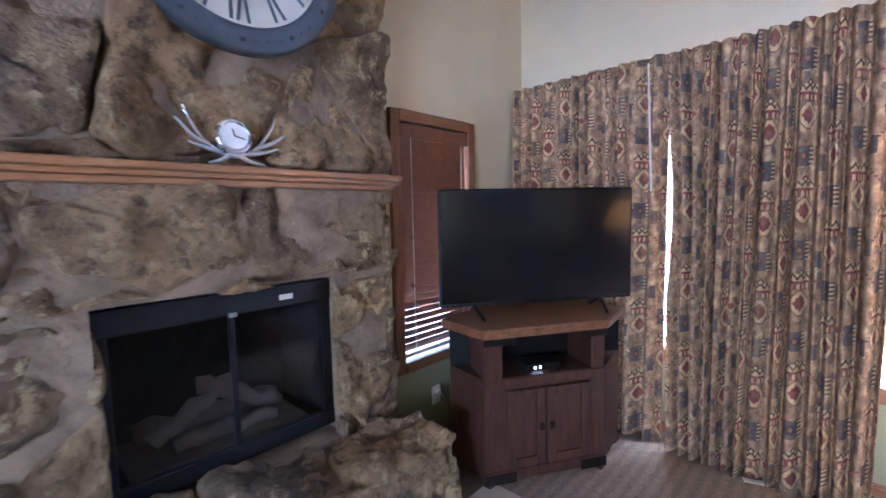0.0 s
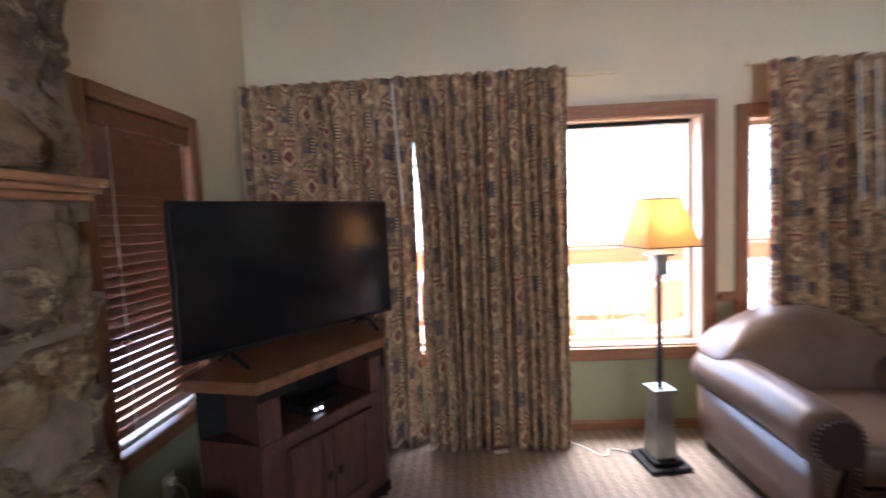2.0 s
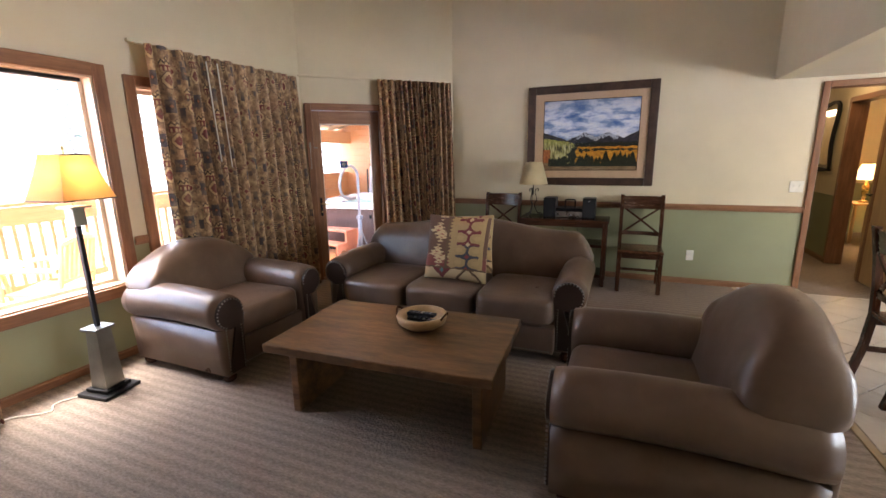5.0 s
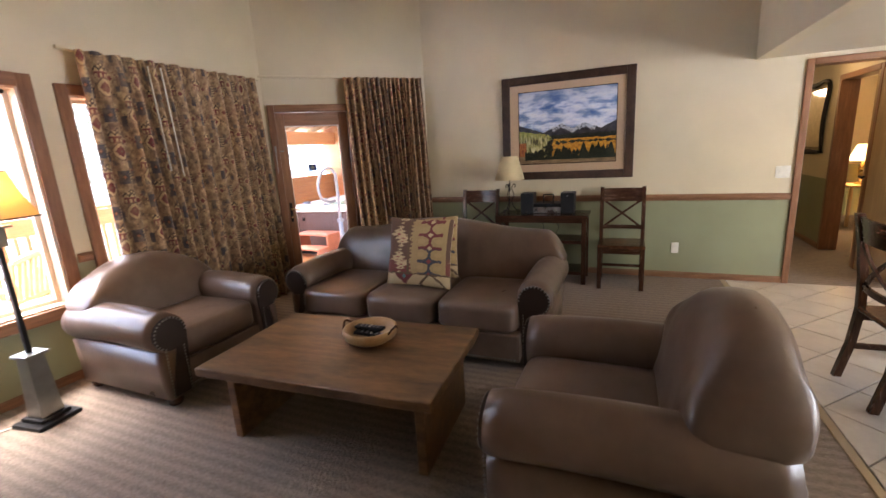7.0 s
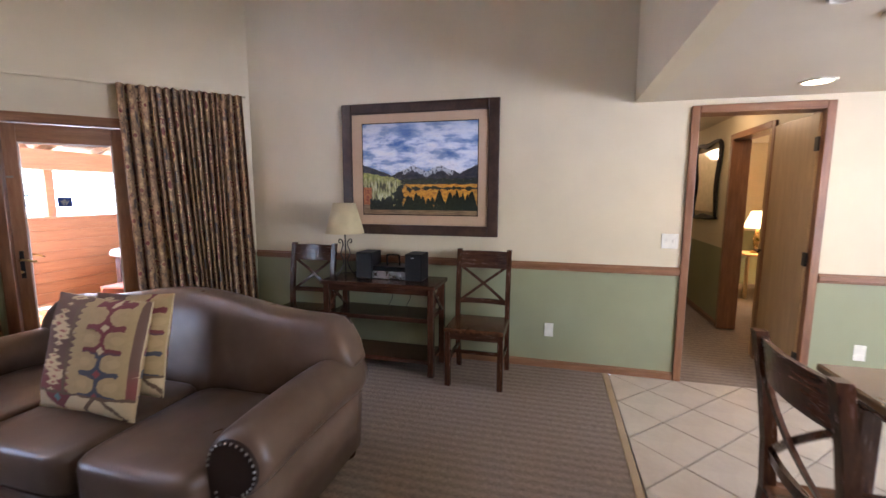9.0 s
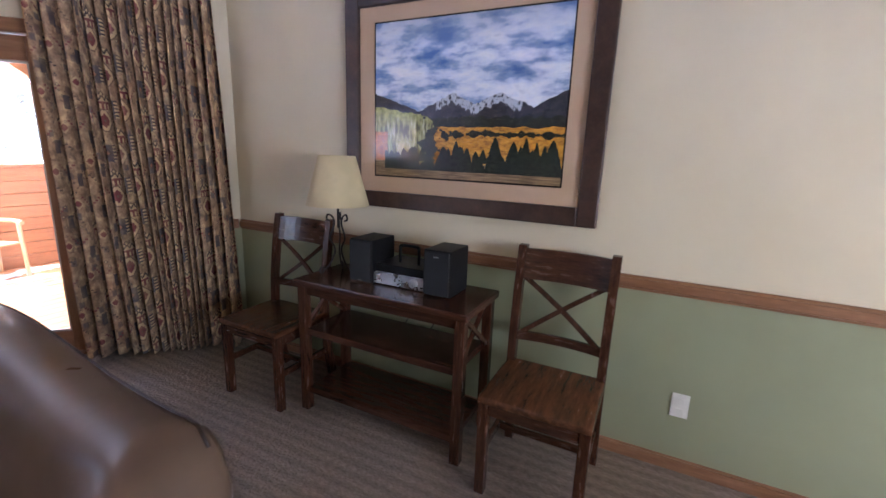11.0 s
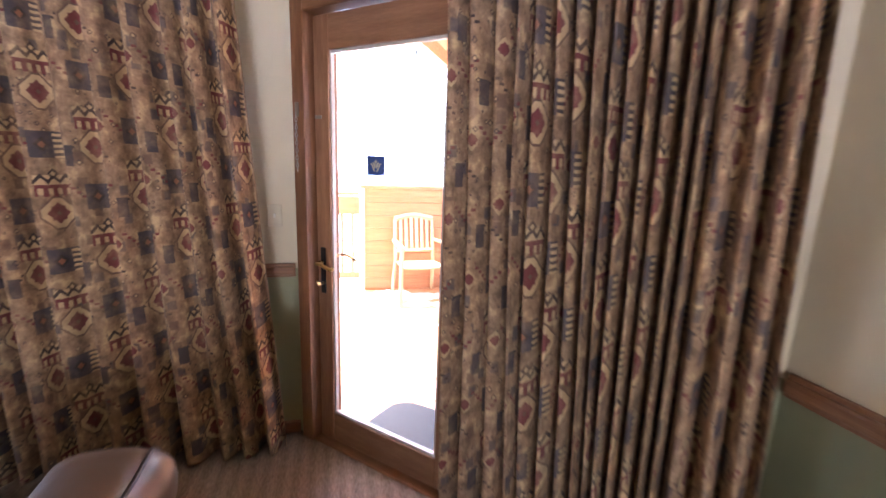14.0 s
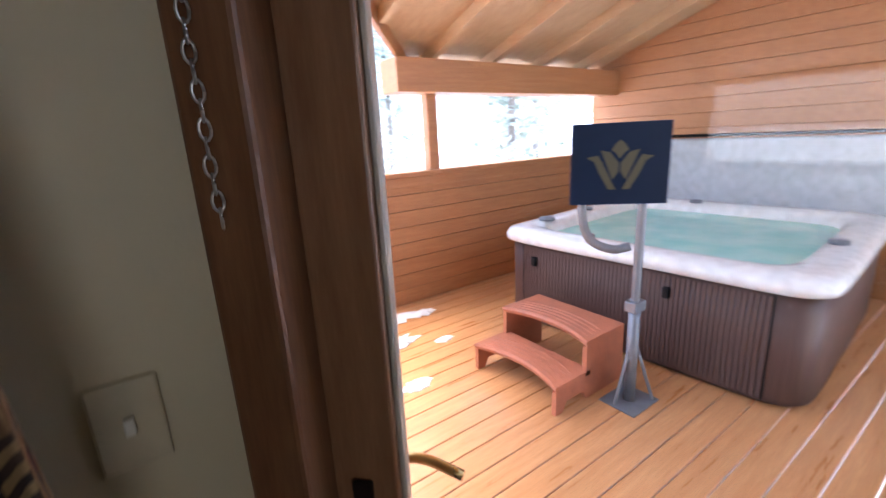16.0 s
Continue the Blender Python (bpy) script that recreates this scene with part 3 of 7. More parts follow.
# floors
bm = bmesh.new()
prism(bm, [(XW, YN), (3.425, YN), (XE, 6.385 - XE), (XE, -1.70), (XW, -1.80)], -0.1, 0.0)
structure("floor", bm, CARPET, "beige brown ribbed loop carpet")
bm = bmesh.new()
prism(bm, [(XW, -1.80), (XE, -1.70), (XE, YS), (XW, YS)], -0.1, -0.012)
tile_floor = structure("floor_dining", bm, GROUT, "cream ceramic tiles laid on the diagonal")
bm = bmesh.new()
box(bm, XW, XE, -0.022, 0.022, -0.01, 0.006, 0.004, m=Matrix.Translation((0, -1.742, 0)) @ Matrix.Rotation(radians(0.9), 4, "Z"))
structure("trim_carpet_edge", bm, paint("tan_edge_strip", (0.36, 0.27, 0.16), 0.6, 0.08), "tan strip between carpet and tile")

bm = bmesh.new()
prism(bm, [(-1.10, -1.6), (-0.86, -1.6), (-0.86, 1.80), (-1.16, 1.80), (-1.16, 1.52), (-1.10, 1.52)], -0.02, 0.002)
apron = structure("floor_hearth", bm, GROUT, "beige tile border before the hearth")
for i in range(10):
    part("tile", bx(-1.095, -0.865, 1.47 - 0.335 * i, 1.795 - 0.335 * i, 0.0, 0.009, bevel=0.003, seg=1), TILE, apron)


def level(name, p0, p1, z0, z1, depth, out, mat=TRIMH, bevel=0.008):
    """A moulding along a wall line."""
    p0, p1, out = Vector(p0), Vector(p1), Vector(out)
    ln = (p1 - p0).length
    d = (p1 - p0) / ln
    m = Matrix(((d.x, -out.x, 0, p0.x), (d.y, -out.y, 0, p0.y), (0, 0, 1, 0), (0, 0, 0, 1)))
    bm = bmesh.new()
    box(bm, 0, ln, 0.001, depth, z0, z1, bevel, m=m)
    box(bm, 0, ln, 0.001, depth * 0.6, z0 - 0.012 if z0 > 0.1 else z1, z1 + 0.012, 0.004, m=m)
    bmesh.ops.recalc_face_normals(bm, faces=bm.faces[:])
    return structure(name, bm, mat)


def run(p0, p1, out):
    level("trim_chair_rail", p0, p1, 0.852, 0.895, 0.028, out)
    level("baseboard", p0, p1, 0.0, 0.055, 0.016, out)


run((XW, YN), (XW + 0.58, YN), (0, 1))
run((1.40, YN), (1.50, YN), (0, 1))
run((2.42, YN), (3.40, YN), (0, 1))
level("baseboard", (-1.04, YN), (1.40, YN), 0.0, 0.055, 0.016, (0, 1))
level("baseboard", (1.50, YN), (2.42, YN), 0.0, 0.055, 0.016, (0, 1))
pt = lambda s: DC + DU * s
run(pt(0.01), pt(0.035), DN)
run(pt(0.965), pt(1.86), DN)
run((XE, 1.62), (XE, -2.17), (1, 0))
run((XE, -3.06), (XE, YS), (1, 0))
run((XW, 1.58), (XW, 1.50), (-1, 0))
run((XW, YN), (XW, 2.36), (-1, 0))


# wood made pale: daylight on the jambs and sashes is in the colour
DAYLITWOOD = wood("daylit_jamb_wood", (0.52, 0.40, 0.29), (0.64, 0.52, 0.40), 0.4, (9, 9, 1), 3)
w1 = casing("window_1", NW, -1.0 + 0.001, 1.30, 0.565, 2.045, 0.085, sill=True, label="wide wooden window looking onto a snowy deck")
pane(w1, -1.0, 1.299, 0.566, 2.044, 0.11, 0.04, DAYLITWOOD)
def liner(root, s0, s1, z0, z1):
    """Boards that line the depth of a window opening, daylight in their pale colour."""
    for a, b, c, e in ((s0, s0 + 0.012, z0, z1), (s1 - 0.012, s1, z0, z1), (s0 + 0.0125, s1 - 0.0125, z0, z0 + 0.012), (s0 + 0.0125, s1 - 0.0125, z1 - 0.012, z1)):
        part("jamb_liner", bx(a, b, -0.012, 0.088, c, e, bevel=0.002), DAYLITWOOD, root, "window jamb, daylight put into its pale colour")


liner(w1, -0.998, 1.2985, 0.5665, 2.0435)
part("shade_rail", bx(-0.95, 1.25, 0.03, 0.06, 2.003, 2.028, bevel=0.005), BLACK, w1, "dark raised shade under the head")
w2 = casing("window_2", NW, 1.581, 2.33, 0.565, 2.015, 0.075, sill=True, label="narrow wooden casement window half behind a curtain")
pane(w2, 1.582, 2.329, 0.566, 2.014, 0.11, 0.04, DAYLITWOOD)
liner(w2, 1.583, 2.328, 0.567, 2.0135)
SW = Matrix.Translation((0, YS, 0)) @ Matrix.Rotation(math.pi, 4, "Z")
w4 = casing("window_4", SW, -2.98, -0.28, 0.7, 2.0, 0.07, sill=True)
pane(w4, -2.979, -0.281, 0.701, 1.999, 0.1)

# blinds window
WWM = Matrix(((0, -1, 0, XW), (1, 0, 0, 0), (0, 0, 1, 0), (0, 0, 0, 1)))
w3 = casing("window_3", WWM, 1.666, 2.269, 0.581, 1.969, 0.065, 0.03, sill=True, label="wooden window closed off by brown slatted blinds")
pane(w3, 1.667, 2.268, 0.582, 1.968, 0.12)
blind = thing("window_blind", "brown wooden slatted blind, lowered and tilted", "blind", WWM)
part("headrail", bx(1.675, 2.262, -0.026, 0.03, 1.88, 1.962, bevel=0.006), BLINDWOOD, blind)
slat = finish(bx(-0.29, 0.29, -0.024, 0.024, -0.0015, 0.0015, bevel=0.001, seg=1), "slat", BLINDWOOD)
for i in range(31):
    s = new("slat", slat)
    s.parent = blind
    s.matrix_basis = pose(1.968, 0.004, 0.66 + 0.0405 * i, -78 if i > 23 else -69)
# white material stands for the light that falls on this rail
part("bottom_rail", bx(1.68, 2.256, -0.02, 0.028, 0.605, 0.625, bevel=0.004), WHITEP, blind, "bottom rail, the light it catches put into a pale colour")
for s in (1.75, 2.19):
    part("cord", tb([(s, -0.028, 1.88), (s, -0.028, 0.62)], 0.0018, 5), WHITEP, blind)
for s, z in ((1.73, 1.30), (1.73, 1.02)):
    bm = bmesh.new()
    lathe(bm, [(0.002, 0.03), (0.012, 0.015), (0.010, 0.0)], 10, (s, -0.036, z))
    part("cord_tassel", bm, BLINDWOOD, blind, "", True)

# patio door
d1 = casing("door_1", DW, 0.101, 0.889, 0.0, 1.999, 0.075, 0.045, label="stained wood casing of the patio door")
slab = thing("patio_door", "closed wooden patio door with one tall glass pane", "door", DW)
DOORWOOD = wood("door_fir", (0.23, 0.105, 0.05), (0.38, 0.20, 0.105), 0.35, (10, 10, 1.2), 3)
DOORWOODH = wood("door_fir_level", (0.23, 0.105, 0.05), (0.38, 0.20, 0.105), 0.35, (1.2, 10, 10), 3)
part("stile", bx(0.104, 0.190, 0.012, 0.046, 0.012, 1.995, bevel=0.004), DOORWOOD, slab)
part("stile", bx(0.787, 0.886, 0.012, 0.046, 0.012, 1.995, bevel=0.004), DOORWOOD, slab)
part("rail", bx(0.1905, 0.7865, 0.0125, 0.0455, 1.855, 1.994, bevel=0.004), DOORWOODH, slab)
part("rail", bx(0.1905, 0.7865, 0.0125, 0.0455, 0.013, 0.155, bevel=0.004), DOORWOODH, slab)
for a, b, c, e in ((0.1906, 0.198, 0.156, 1.854), (0.774, 0.7864, 0.156, 1.854), (0.1985, 0.7735, 0.156, 0.168), (0.1985, 0.7735, 1.842, 1.854)):
    part("glazing_bead", bx(a, b, 0.022, 0.042, c, e, bevel=0.002), plain("white_bead", (0.6, 0.55, 0.48), 0.4) if a == 0.1906 else bpy.data.materials["white_bead"], slab)
g = part("pane", bx(0.194, 0.78, 0.033, 0.037, 0.16, 1.85), GLASS, slab)
g.visible_shadow = False
lever = part("lever_plate", bx(0.130, 0.158, 0.004, 0.012, 0.78, 1.0, bevel=0.003), BLACKMETAL, slab, "dark escutcheon plate")
part("lever", tb(curve([(0.144, 0.006, 0.93), (0.144, -0.035, 0.93), (0.175, -0.042, 0.932), (0.225, -0.036, 0.915), (0.245, -0.034, 0.92)], 5), [0.009] * 21), BRASS, lever, "curved brass lever handle", True)
part("thumb_turn", tb([(0.144, 0.006, 0.83), (0.144, -0.022, 0.83), (0.144, -0.03, 0.845)], 0.008), BRASS, lever, "brass thumb turn", True)
part("outer_lever", tb(curve([(0.155, 0.06, 0.95), (0.155, 0.10, 0.95), (0.20, 0.105, 0.955), (0.26, 0.10, 0.935)], 5), 0.008), BRASS, lever, "", True)
for z in (0.35, 1.13, 1.75):
    hg = part("hinge", bx(0.880, 0.902, 0.0, 0.011, z - 0.05, z + 0.05, bevel=0.002), PEWTER, slab)
    part("hinge_pin", tb([(0.890, -0.003, z - 0.052), (0.890, -0.003, z + 0.052)], 0.006), PEWTER, hg)
part("strike_mark", bx(0.108, 0.150, 0.008, 0.012, 1.575, 1.59, bevel=0.002), PEWTER, slab)
part("threshold", bx(0.102, 0.888, -0.03, 0.15, -0.01, 0.0105, bevel=0.004), TRIMH, slab)
chain = thing("door_chain", "steel security chain hanging from its plate on the casing", "door chain", DW)
part("plate", bx(0.050, 0.072, -0.052, -0.0455, 1.58, 1.64, bevel=0.003), PEWTER, chain)
link = bmesh.new()
tube(link, [(0.005 * math.cos(a), 0, 0.010 * math.sin(a)) for a in [2 * math.pi * k / 10 for k in range(11)]], 0.0016, 5)
link = finish(link, "link", SILVER, True)
for i in range(15):
    o = new("link", link)
    o.parent = chain
    o.matrix_basis = pose(0.060 + 0.001 * math.sin(i), -0.054, 1.585 - 0.0165 * i, 0, 0, 40 if i % 2 else -50)
sign = thing("window_sticker", "small blue square sticker with a cream petal emblem on the glass", "sticker", DW @ pose(0.0, 0.0, 0.0))
part("backing", bx(0.394, 0.486, 0.0295, 0.0315, 1.345, 1.424), plain("sticker_blue", (0.035, 0.085, 0.27), 0.5), sign)
CREAMP = plain("sticker_cream", (0.55, 0.50, 0.38), 0.5)
half = [[(0.0, 0.62), (0.13, 0.74), (0.26, 0.80), (0.14, 0.92), (0.0, 1.0)], [(0.03, 0.36), (0.03, 0.54), (0.30, 0.76), (0.58, 0.80), (0.48, 0.64), (0.20, 0.20)],
        [(0.10, 0.0), (0.32, 0.0), (0.62, 0.34), (0.76, 0.56), (1.0, 0.66), (0.66, 0.70), (0.50, 0.52)]]
for poly in half:
    for s in (-1, 1):
        bm = bmesh.new()
        q = [(0.440 + s * 0.031 * x, 1.360 + 0.048 * z) for x, z in poly]
        loft(bm, [[(x, 0.0293, z) for x, z in q], [(x, 0.0288, z) for x, z in q]])
        part("petal", bm, CREAMP, sign)

# hall doorway, hall and lit room beyond
EWM = Matrix(((0, 1, 0, XE), (-1, 0, 0, 0), (0, 0, 1, 0), (0, 0, 0, 1)))
casing("door_2", EWM, 2.226, 3.000, 0.0, 2.05, 0.056, 0.022, label="stained wood casing of the hall doorway")
bm = bmesh.new()
box(bm, XE + 0.0, 9.3, -4.9, -1.9, -0.1, -0.004)
structure("floor_hall", bm, CARPET, "brown carpet in the hall")
HS = -3.0
wall("wall_hall_south", (XE + 0.16, HS), (9.2, HS), (0, -1), [(0.54, 1.47, 0.0, 2.06)], lambda x, y: 2.3)
wall("wall_hall_north", (XE + 0.16, -2.02), (9.2, -2.02), (0, 1), [], lambda x, y: 2.3)
wall("wall_hall_end", (9.2, -1.9), (9.2, -4.9), (1, 0), [], lambda x, y: 2.3)
wall("wall_bedroom", (XE + 0.16, -4.8), (9.2, -4.8), (0, -1), [], lambda x, y: 2.3)
bm = bmesh.new()
box(bm, XE + 0.161, 9.3, -4.95, -1.9, 2.28, 2.36)
structure("ceiling_hall", bm, CEIL, "cream hall ceiling")
casing("door_3", Matrix.Translation((0, HS, 0)) @ Matrix.Rotation(math.pi, 4, "Z"), -(XE + 0.16 + 1.440), -(XE + 0.16 + 0.572), 0.0, 2.028, 0.06, 0.02, label="stained casing of a bedroom doorway")
level("baseboard", (6.43, HS), (9.2, HS), 0.0, 0.055, 0.016, (0, -1), TRIMH)
hd = thing("hall_door", "flat light oak door standing open into the hall", "door", pose(XE + 0.03, -2.985, 0))
OAK = wood("light_oak_veneer", (0.33, 0.21, 0.10), (0.46, 0.31, 0.16), 0.4, (9, 9, 1), 2.5)
body = part("door_leaf", bx(0.0, 0.75, -0.038, 0.0, 0.012, 2.035, bevel=0.003), OAK, hd)
part("lever", tb(curve([(0.69, 0.0, 0.98), (0.69, 0.05, 0.98), (0.66, 0.06, 0.985), (0.60, 0.055, 0.975)], 4), 0.009), BLACKMETAL, body, "dark lever handle", True)
for z in (0.25, 1.0, 1.82):
    part("hinge", bx(-0.02, 0.03, -0.010, 0.004, z - 0.05, z + 0.05, bevel=0.003), BLACKMETAL, hd)
mir = thing("wall_mirror", "tall mirror in a dark twig-like metal frame", "mirror", pose(7.11, HS, 1.18))
part("mirror_glass", bx(-0.36, 0.36, 0.012, 0.02, 0.08, 0.80), MIRROR, mir)
for k in range(3):
    q = 0.40 + 0.03 * k
    pts = [(-q, 0.02 + 0.006 * k, 0.02), (-q + 0.03, 0.03, 0.4), (-q, 0.02, 0.86), (0, 0.03, 0.84 + 0.02 * k), (q, 0.02, 0.86), (q - 0.03, 0.03, 0.4), (q, 0.02, 0.02), (0, 0.03, 0.04 - 0.02 * k), (-q, 0.02, 0.02)]
    part("frame_rod", tb(curve(pts, 5), 0.014), IRON, mir, "", True)
nl = thing("bedside_table", "small light wooden bedside stand", "nightstand", pose(8.25, -4.02, 0))
part("top", bx(-0.25, 0.25, -0.2, 0.2, 0.60, 0.63, bevel=0.005), OAK, nl)
for x in (-0.22, 0.22):
    for y in (-0.17, 0.17):
        part("leg", bx(x - 0.02, x + 0.02, y - 0.02, y + 0.02, 0, 0.60, bevel=0.004), OAK, nl)
SHADEW = emitter("lit_shade_warm", (1.0, 0.60, 0.24), 0.16)
bl = thing("table_lamp", "lit table lamp with a warm cone shade in the bedroom", "lamp", pose(8.25, -4.02, 0.632))
bm = bmesh.new()
lathe(bm, [(0.07, 0), (0.07, 0.02), (0.02, 0.04), (0.04, 0.15), (0.045, 0.25), (0.012, 0.34), (0.012, 0.4)], 16)
part("base", bm, BRASS, bl, "", True)
bm = bmesh.new()
lathe(bm, [(0.18, 0.36), (0.09, 0.60), (0.085, 0.60), (0.175, 0.36)], 20)
part("shade", bm, SHADEW, bl, "warm glowing shade", True)
bulb("bedroom_bulb", (8.25, -4.02, 1.12), L_BULB * 2.5, WARM)
# three added fill lamps without fittings, to brighten the bedroom and hall
bulb("bedroom_ceiling_bulb", (7.2, -4.1, 2.15), L_BULB * 1.5, WARM, 0.1)
bulb("hall_bulb", (6.0, -2.6, 2.2), L_BULB * 0.45, WARM, 0.1)
bulb("hall_end_bulb", (8.7, -2.4, 2.1), L_BULB * 0.35, WARM, 0.1)

# unseen overhang, added to keep high sun and sky off the dining window
bm = bmesh.new()
box(bm, XW - 0.2, XE + 0.2, YS - 1.35, YS - 0.17, 2.36, 2.46)
structure("light_block", bm, CEIL, "unseen slab added outside the dining window to block high light")


# ---- fireplace ----
def clip(poly, a, b, c):
    """Keeps the part of a polygon where a*x + b*y <= c."""
    out = []
    for i, p in enumerate(poly):
        q = poly[(i + 1) % len(poly)]
        dp, dq = a * p[0] + b * p[1] - c, a * q[0] + b * q[1] - c
        if dp <= 0:
            out.append(p)
        if dp * dq < 0:
            t = dp / (dp - dq)
            out.append((p[0] + (q[0] - p[0]) * t, p[1] + (q[1] - p[1]) * t))
    return out


def stones(rect, step, seed, squash=1.0):
    """Random cells that fill a rectangle."""
    rnd = random.Random(seed)
    x0, x1, y0, y1 = rect
    nx, ny = max(1, round((x1 - x0) / step)), max(1, round((y1 - y0) / (step * squash)))
    pts = []
    for j in range(-1, ny + 1):
        for i in range(-1, nx + 1):
            pts.append((x0 + (i + 0.5 + (0.28 if j % 2 else -0.22) + rnd.uniform(-0.3, 0.3)) * (x1 - x0) / nx, y0 + (j + 0.5 + rnd.uniform(-0.33, 0.33)) * (y1 - y0) / ny))
    cells = []
    for p in pts:
        poly = [(x0, y0), (x1, y0), (x1, y1), (x0, y1)]
        for q in pts:
            if q == p or (q[0] - p[0]) ** 2 + (q[1] - p[1]) ** 2 > (3.2 * step) ** 2:
                continue
            a, b = q[0] - p[0], q[1] - p[1]
            poly = clip(poly, a, b, (q[0] ** 2 + q[1] ** 2 - p[0] ** 2 - p[1] ** 2) / 2)
            if not poly:
                break
        if len(poly) > 2:
            ar = abs(sum(u[0] * v[1] - v[0] * u[1] for u, v in zip(poly, poly[1:] + poly[:1]))) / 2
            if ar > 0.004:
                cells.append(poly)
    return cells


def stone_mesh(poly, to3, bulge, seed, gap=0.001):
    """A bulging stone over a cell; to3 maps (x, y, height) to the room."""
    cx, cy = sum(p[0] for p in poly) / len(poly), sum(p[1] for p in poly) / len(poly)
    n, ring = 72, []
    per = sum(math.dist(p, q) for p, q in zip(poly, poly[1:] + poly[:1]))
    acc, k = 0.0, 0
    for i, p in enumerate(poly):
        q = poly[(i + 1) % len(poly)]
        l = math.dist(p, q)
        while k < n and k * per / n <= acc + l + 1e-9:
            t = (k * per / n - acc) / max(l, 1e-9)
            ring.append((p[0] + (q[0] - p[0]) * t, p[1] + (q[1] - p[1]) * t))
            k += 1
        acc += l
    n = len(ring)
    for _ in range(1):  # soften the corners
        ring = [tuple((ring[i - 1][d] + 2 * ring[i][d] + ring[(i + 1) % n][d]) / 4 for d in (0, 1)) for i in range(n)]
    size = math.sqrt(per / 4)
    off = Vector((seed * 3.7, seed * 1.3, 0))
    rnd = random.Random(seed)
    tilt = (rnd.uniform(-0.14, 0.14), rnd.uniform(-0.14, 0.14))
    bm = bmesh.new()
    rings = []
    for f, h in ((1.0, -0.03), (1.0, 0.0), (0.99, 0.42), (0.975, 0.66), (0.945, 0.82), (0.89, 0.93), (0.80, 0.98), (0.68, 1.0), (0.54, 1.0), (0.42, 1.0), (0.30, 1.0), (0.18, 1.0), (0.07, 1.0)):
        row = []
        for x, y in ring:
            d = math.dist((x, y), (cx, cy))
            s = f * (1 - gap / max(d, 0.03))
            X, Y = cx + (x - cx) * s, cy + (y - cy) * s
            q = Vector((X, Y, 0)) + off
            led = noise.noise(q * 4.3 + Vector((0, 0, 3))) * 3.2
            led = (math.floor(led) + min(1.0, (led - math.floor(led)) * 3.5)) * 0.022 + tilt[0] * (X - cx) + tilt[1] * (Y - cy)
            nz = led + (noise.ridged_multi_fractal(q * 3.6, 0.9, 2.2, 5, 1.0, 2.0) - 1.0) * 0.042 + noise.noise(q * 2.1) * 0.05 + noise.noise(q * 9) * 0.014 + noise.noise(q * 19) * 0.010
            e = noise.noise(q * 5) * 0.03 + noise.noise(q * 14) * 0.012
            row.append(to3(X + e, Y + e, h * bulge * (0.62 + 0.6 * noise.noise(off * 1.7)) + (nz if h > 0 else 0) * (0.4 + 0.6 * h)))
        rings.append(row)
    loft(bm, rings)
    return bm


FX, FY1 = -1.50, 1.47
fire = thing("fireplace", "floor-to-ceiling fireplace of rough brown fieldstone with a raised hearth", "fireplace", pose(0, 0, 0))
BY0, BY1, BZ0, BZ1 = 0.265, 1.14, 0.43, 1.15
for y0, y1, z0, z1 in ((-1.9, BY0 - 0.02, 0.0, 6.3), (BY1 + 0.02, FY1 - 0.02, 0.0, 6.3), (BY0 - 0.02, BY1 + 0.02, BZ1 + 0.02, 6.3), (BY0 - 0.02, BY1 + 0.02, 0.0, BZ0 - 0.03)):
    part("mortar_core", bx(XW, FX + 0.016, y0, y1, z0, z1), MORTAR, fire, "grey-brown mortar between the stones")
k = 0
front = lambda y, z, h: (FX - 0.02 + h, y, z)
blocks = [((BY1 + 0.0, FY1, 0.40, 1.16), 0.30, 0.06, 1.0), ((-0.75, BY0, 0.40, 1.16), 0.55, 0.06, 0.8), ((-0.75, FY1, 1.175, 1.60), 0.52, 0.06, 0.62),
          ((-0.75, FY1, 1.64, 3.3), 0.52, 0.08, 1.1), ((-1.9, -0.75, 0.0, 3.3), 0.55, 0.1, 0.8), ((-1.9, FY1, 3.3, 4.1), 0.6, 0.1, 0.8)]
for rect, step, bulge, sq in blocks:
    for poly in stones(rect, step, k + 5, sq):
        k += 1
        part("stone", stone_mesh(poly, front, bulge, k), STONE, fire, "", True)
side = lambda x, z, h: (x, FY1 - 0.03 + h * 0.7, z)
for poly in stones((XW + 0.0, FX + 0.04, 0.40, 3.6), 0.3, 91, 0.9):
    k += 1
    part("stone", stone_mesh(poly, side, 0.05, k), STONE, fire, "", True)
HX = -1.08
bm = bmesh.new()
box(bm, XW, HX - 0.03, -1.9, FY1 + 0.0, 0, 0.36)
part("hearth_core", bm, MORTAR, fire)
for poly in stones((FX - 0.03, HX, -1.2, FY1 + 0.03), 0.34, 40, 1.3):
    k += 1
    part("stone", stone_mesh(poly, lambda x, y, h: (x, y, 0.355 + h), 0.05, k), STONE, fire, "", True)
for poly in stones((-1.2, FY1 + 0.02, 0.0, 0.38), 0.34, 44, 0.6):
    k += 1
    part("stone", stone_mesh(poly, lambda y, z, h: (HX - 0.03 + h, y, z), 0.06, k), STONE, fire, "", True)
for poly in stones((FX - 0.1, HX, 0.0, 0.38), 0.3, 48, 0.7):
    k += 1
    part("stone", stone_mesh(poly, lambda x, z, h: (x, FY1 - 0.0 + h, z), 0.05, k), STONE, fire, "", True)

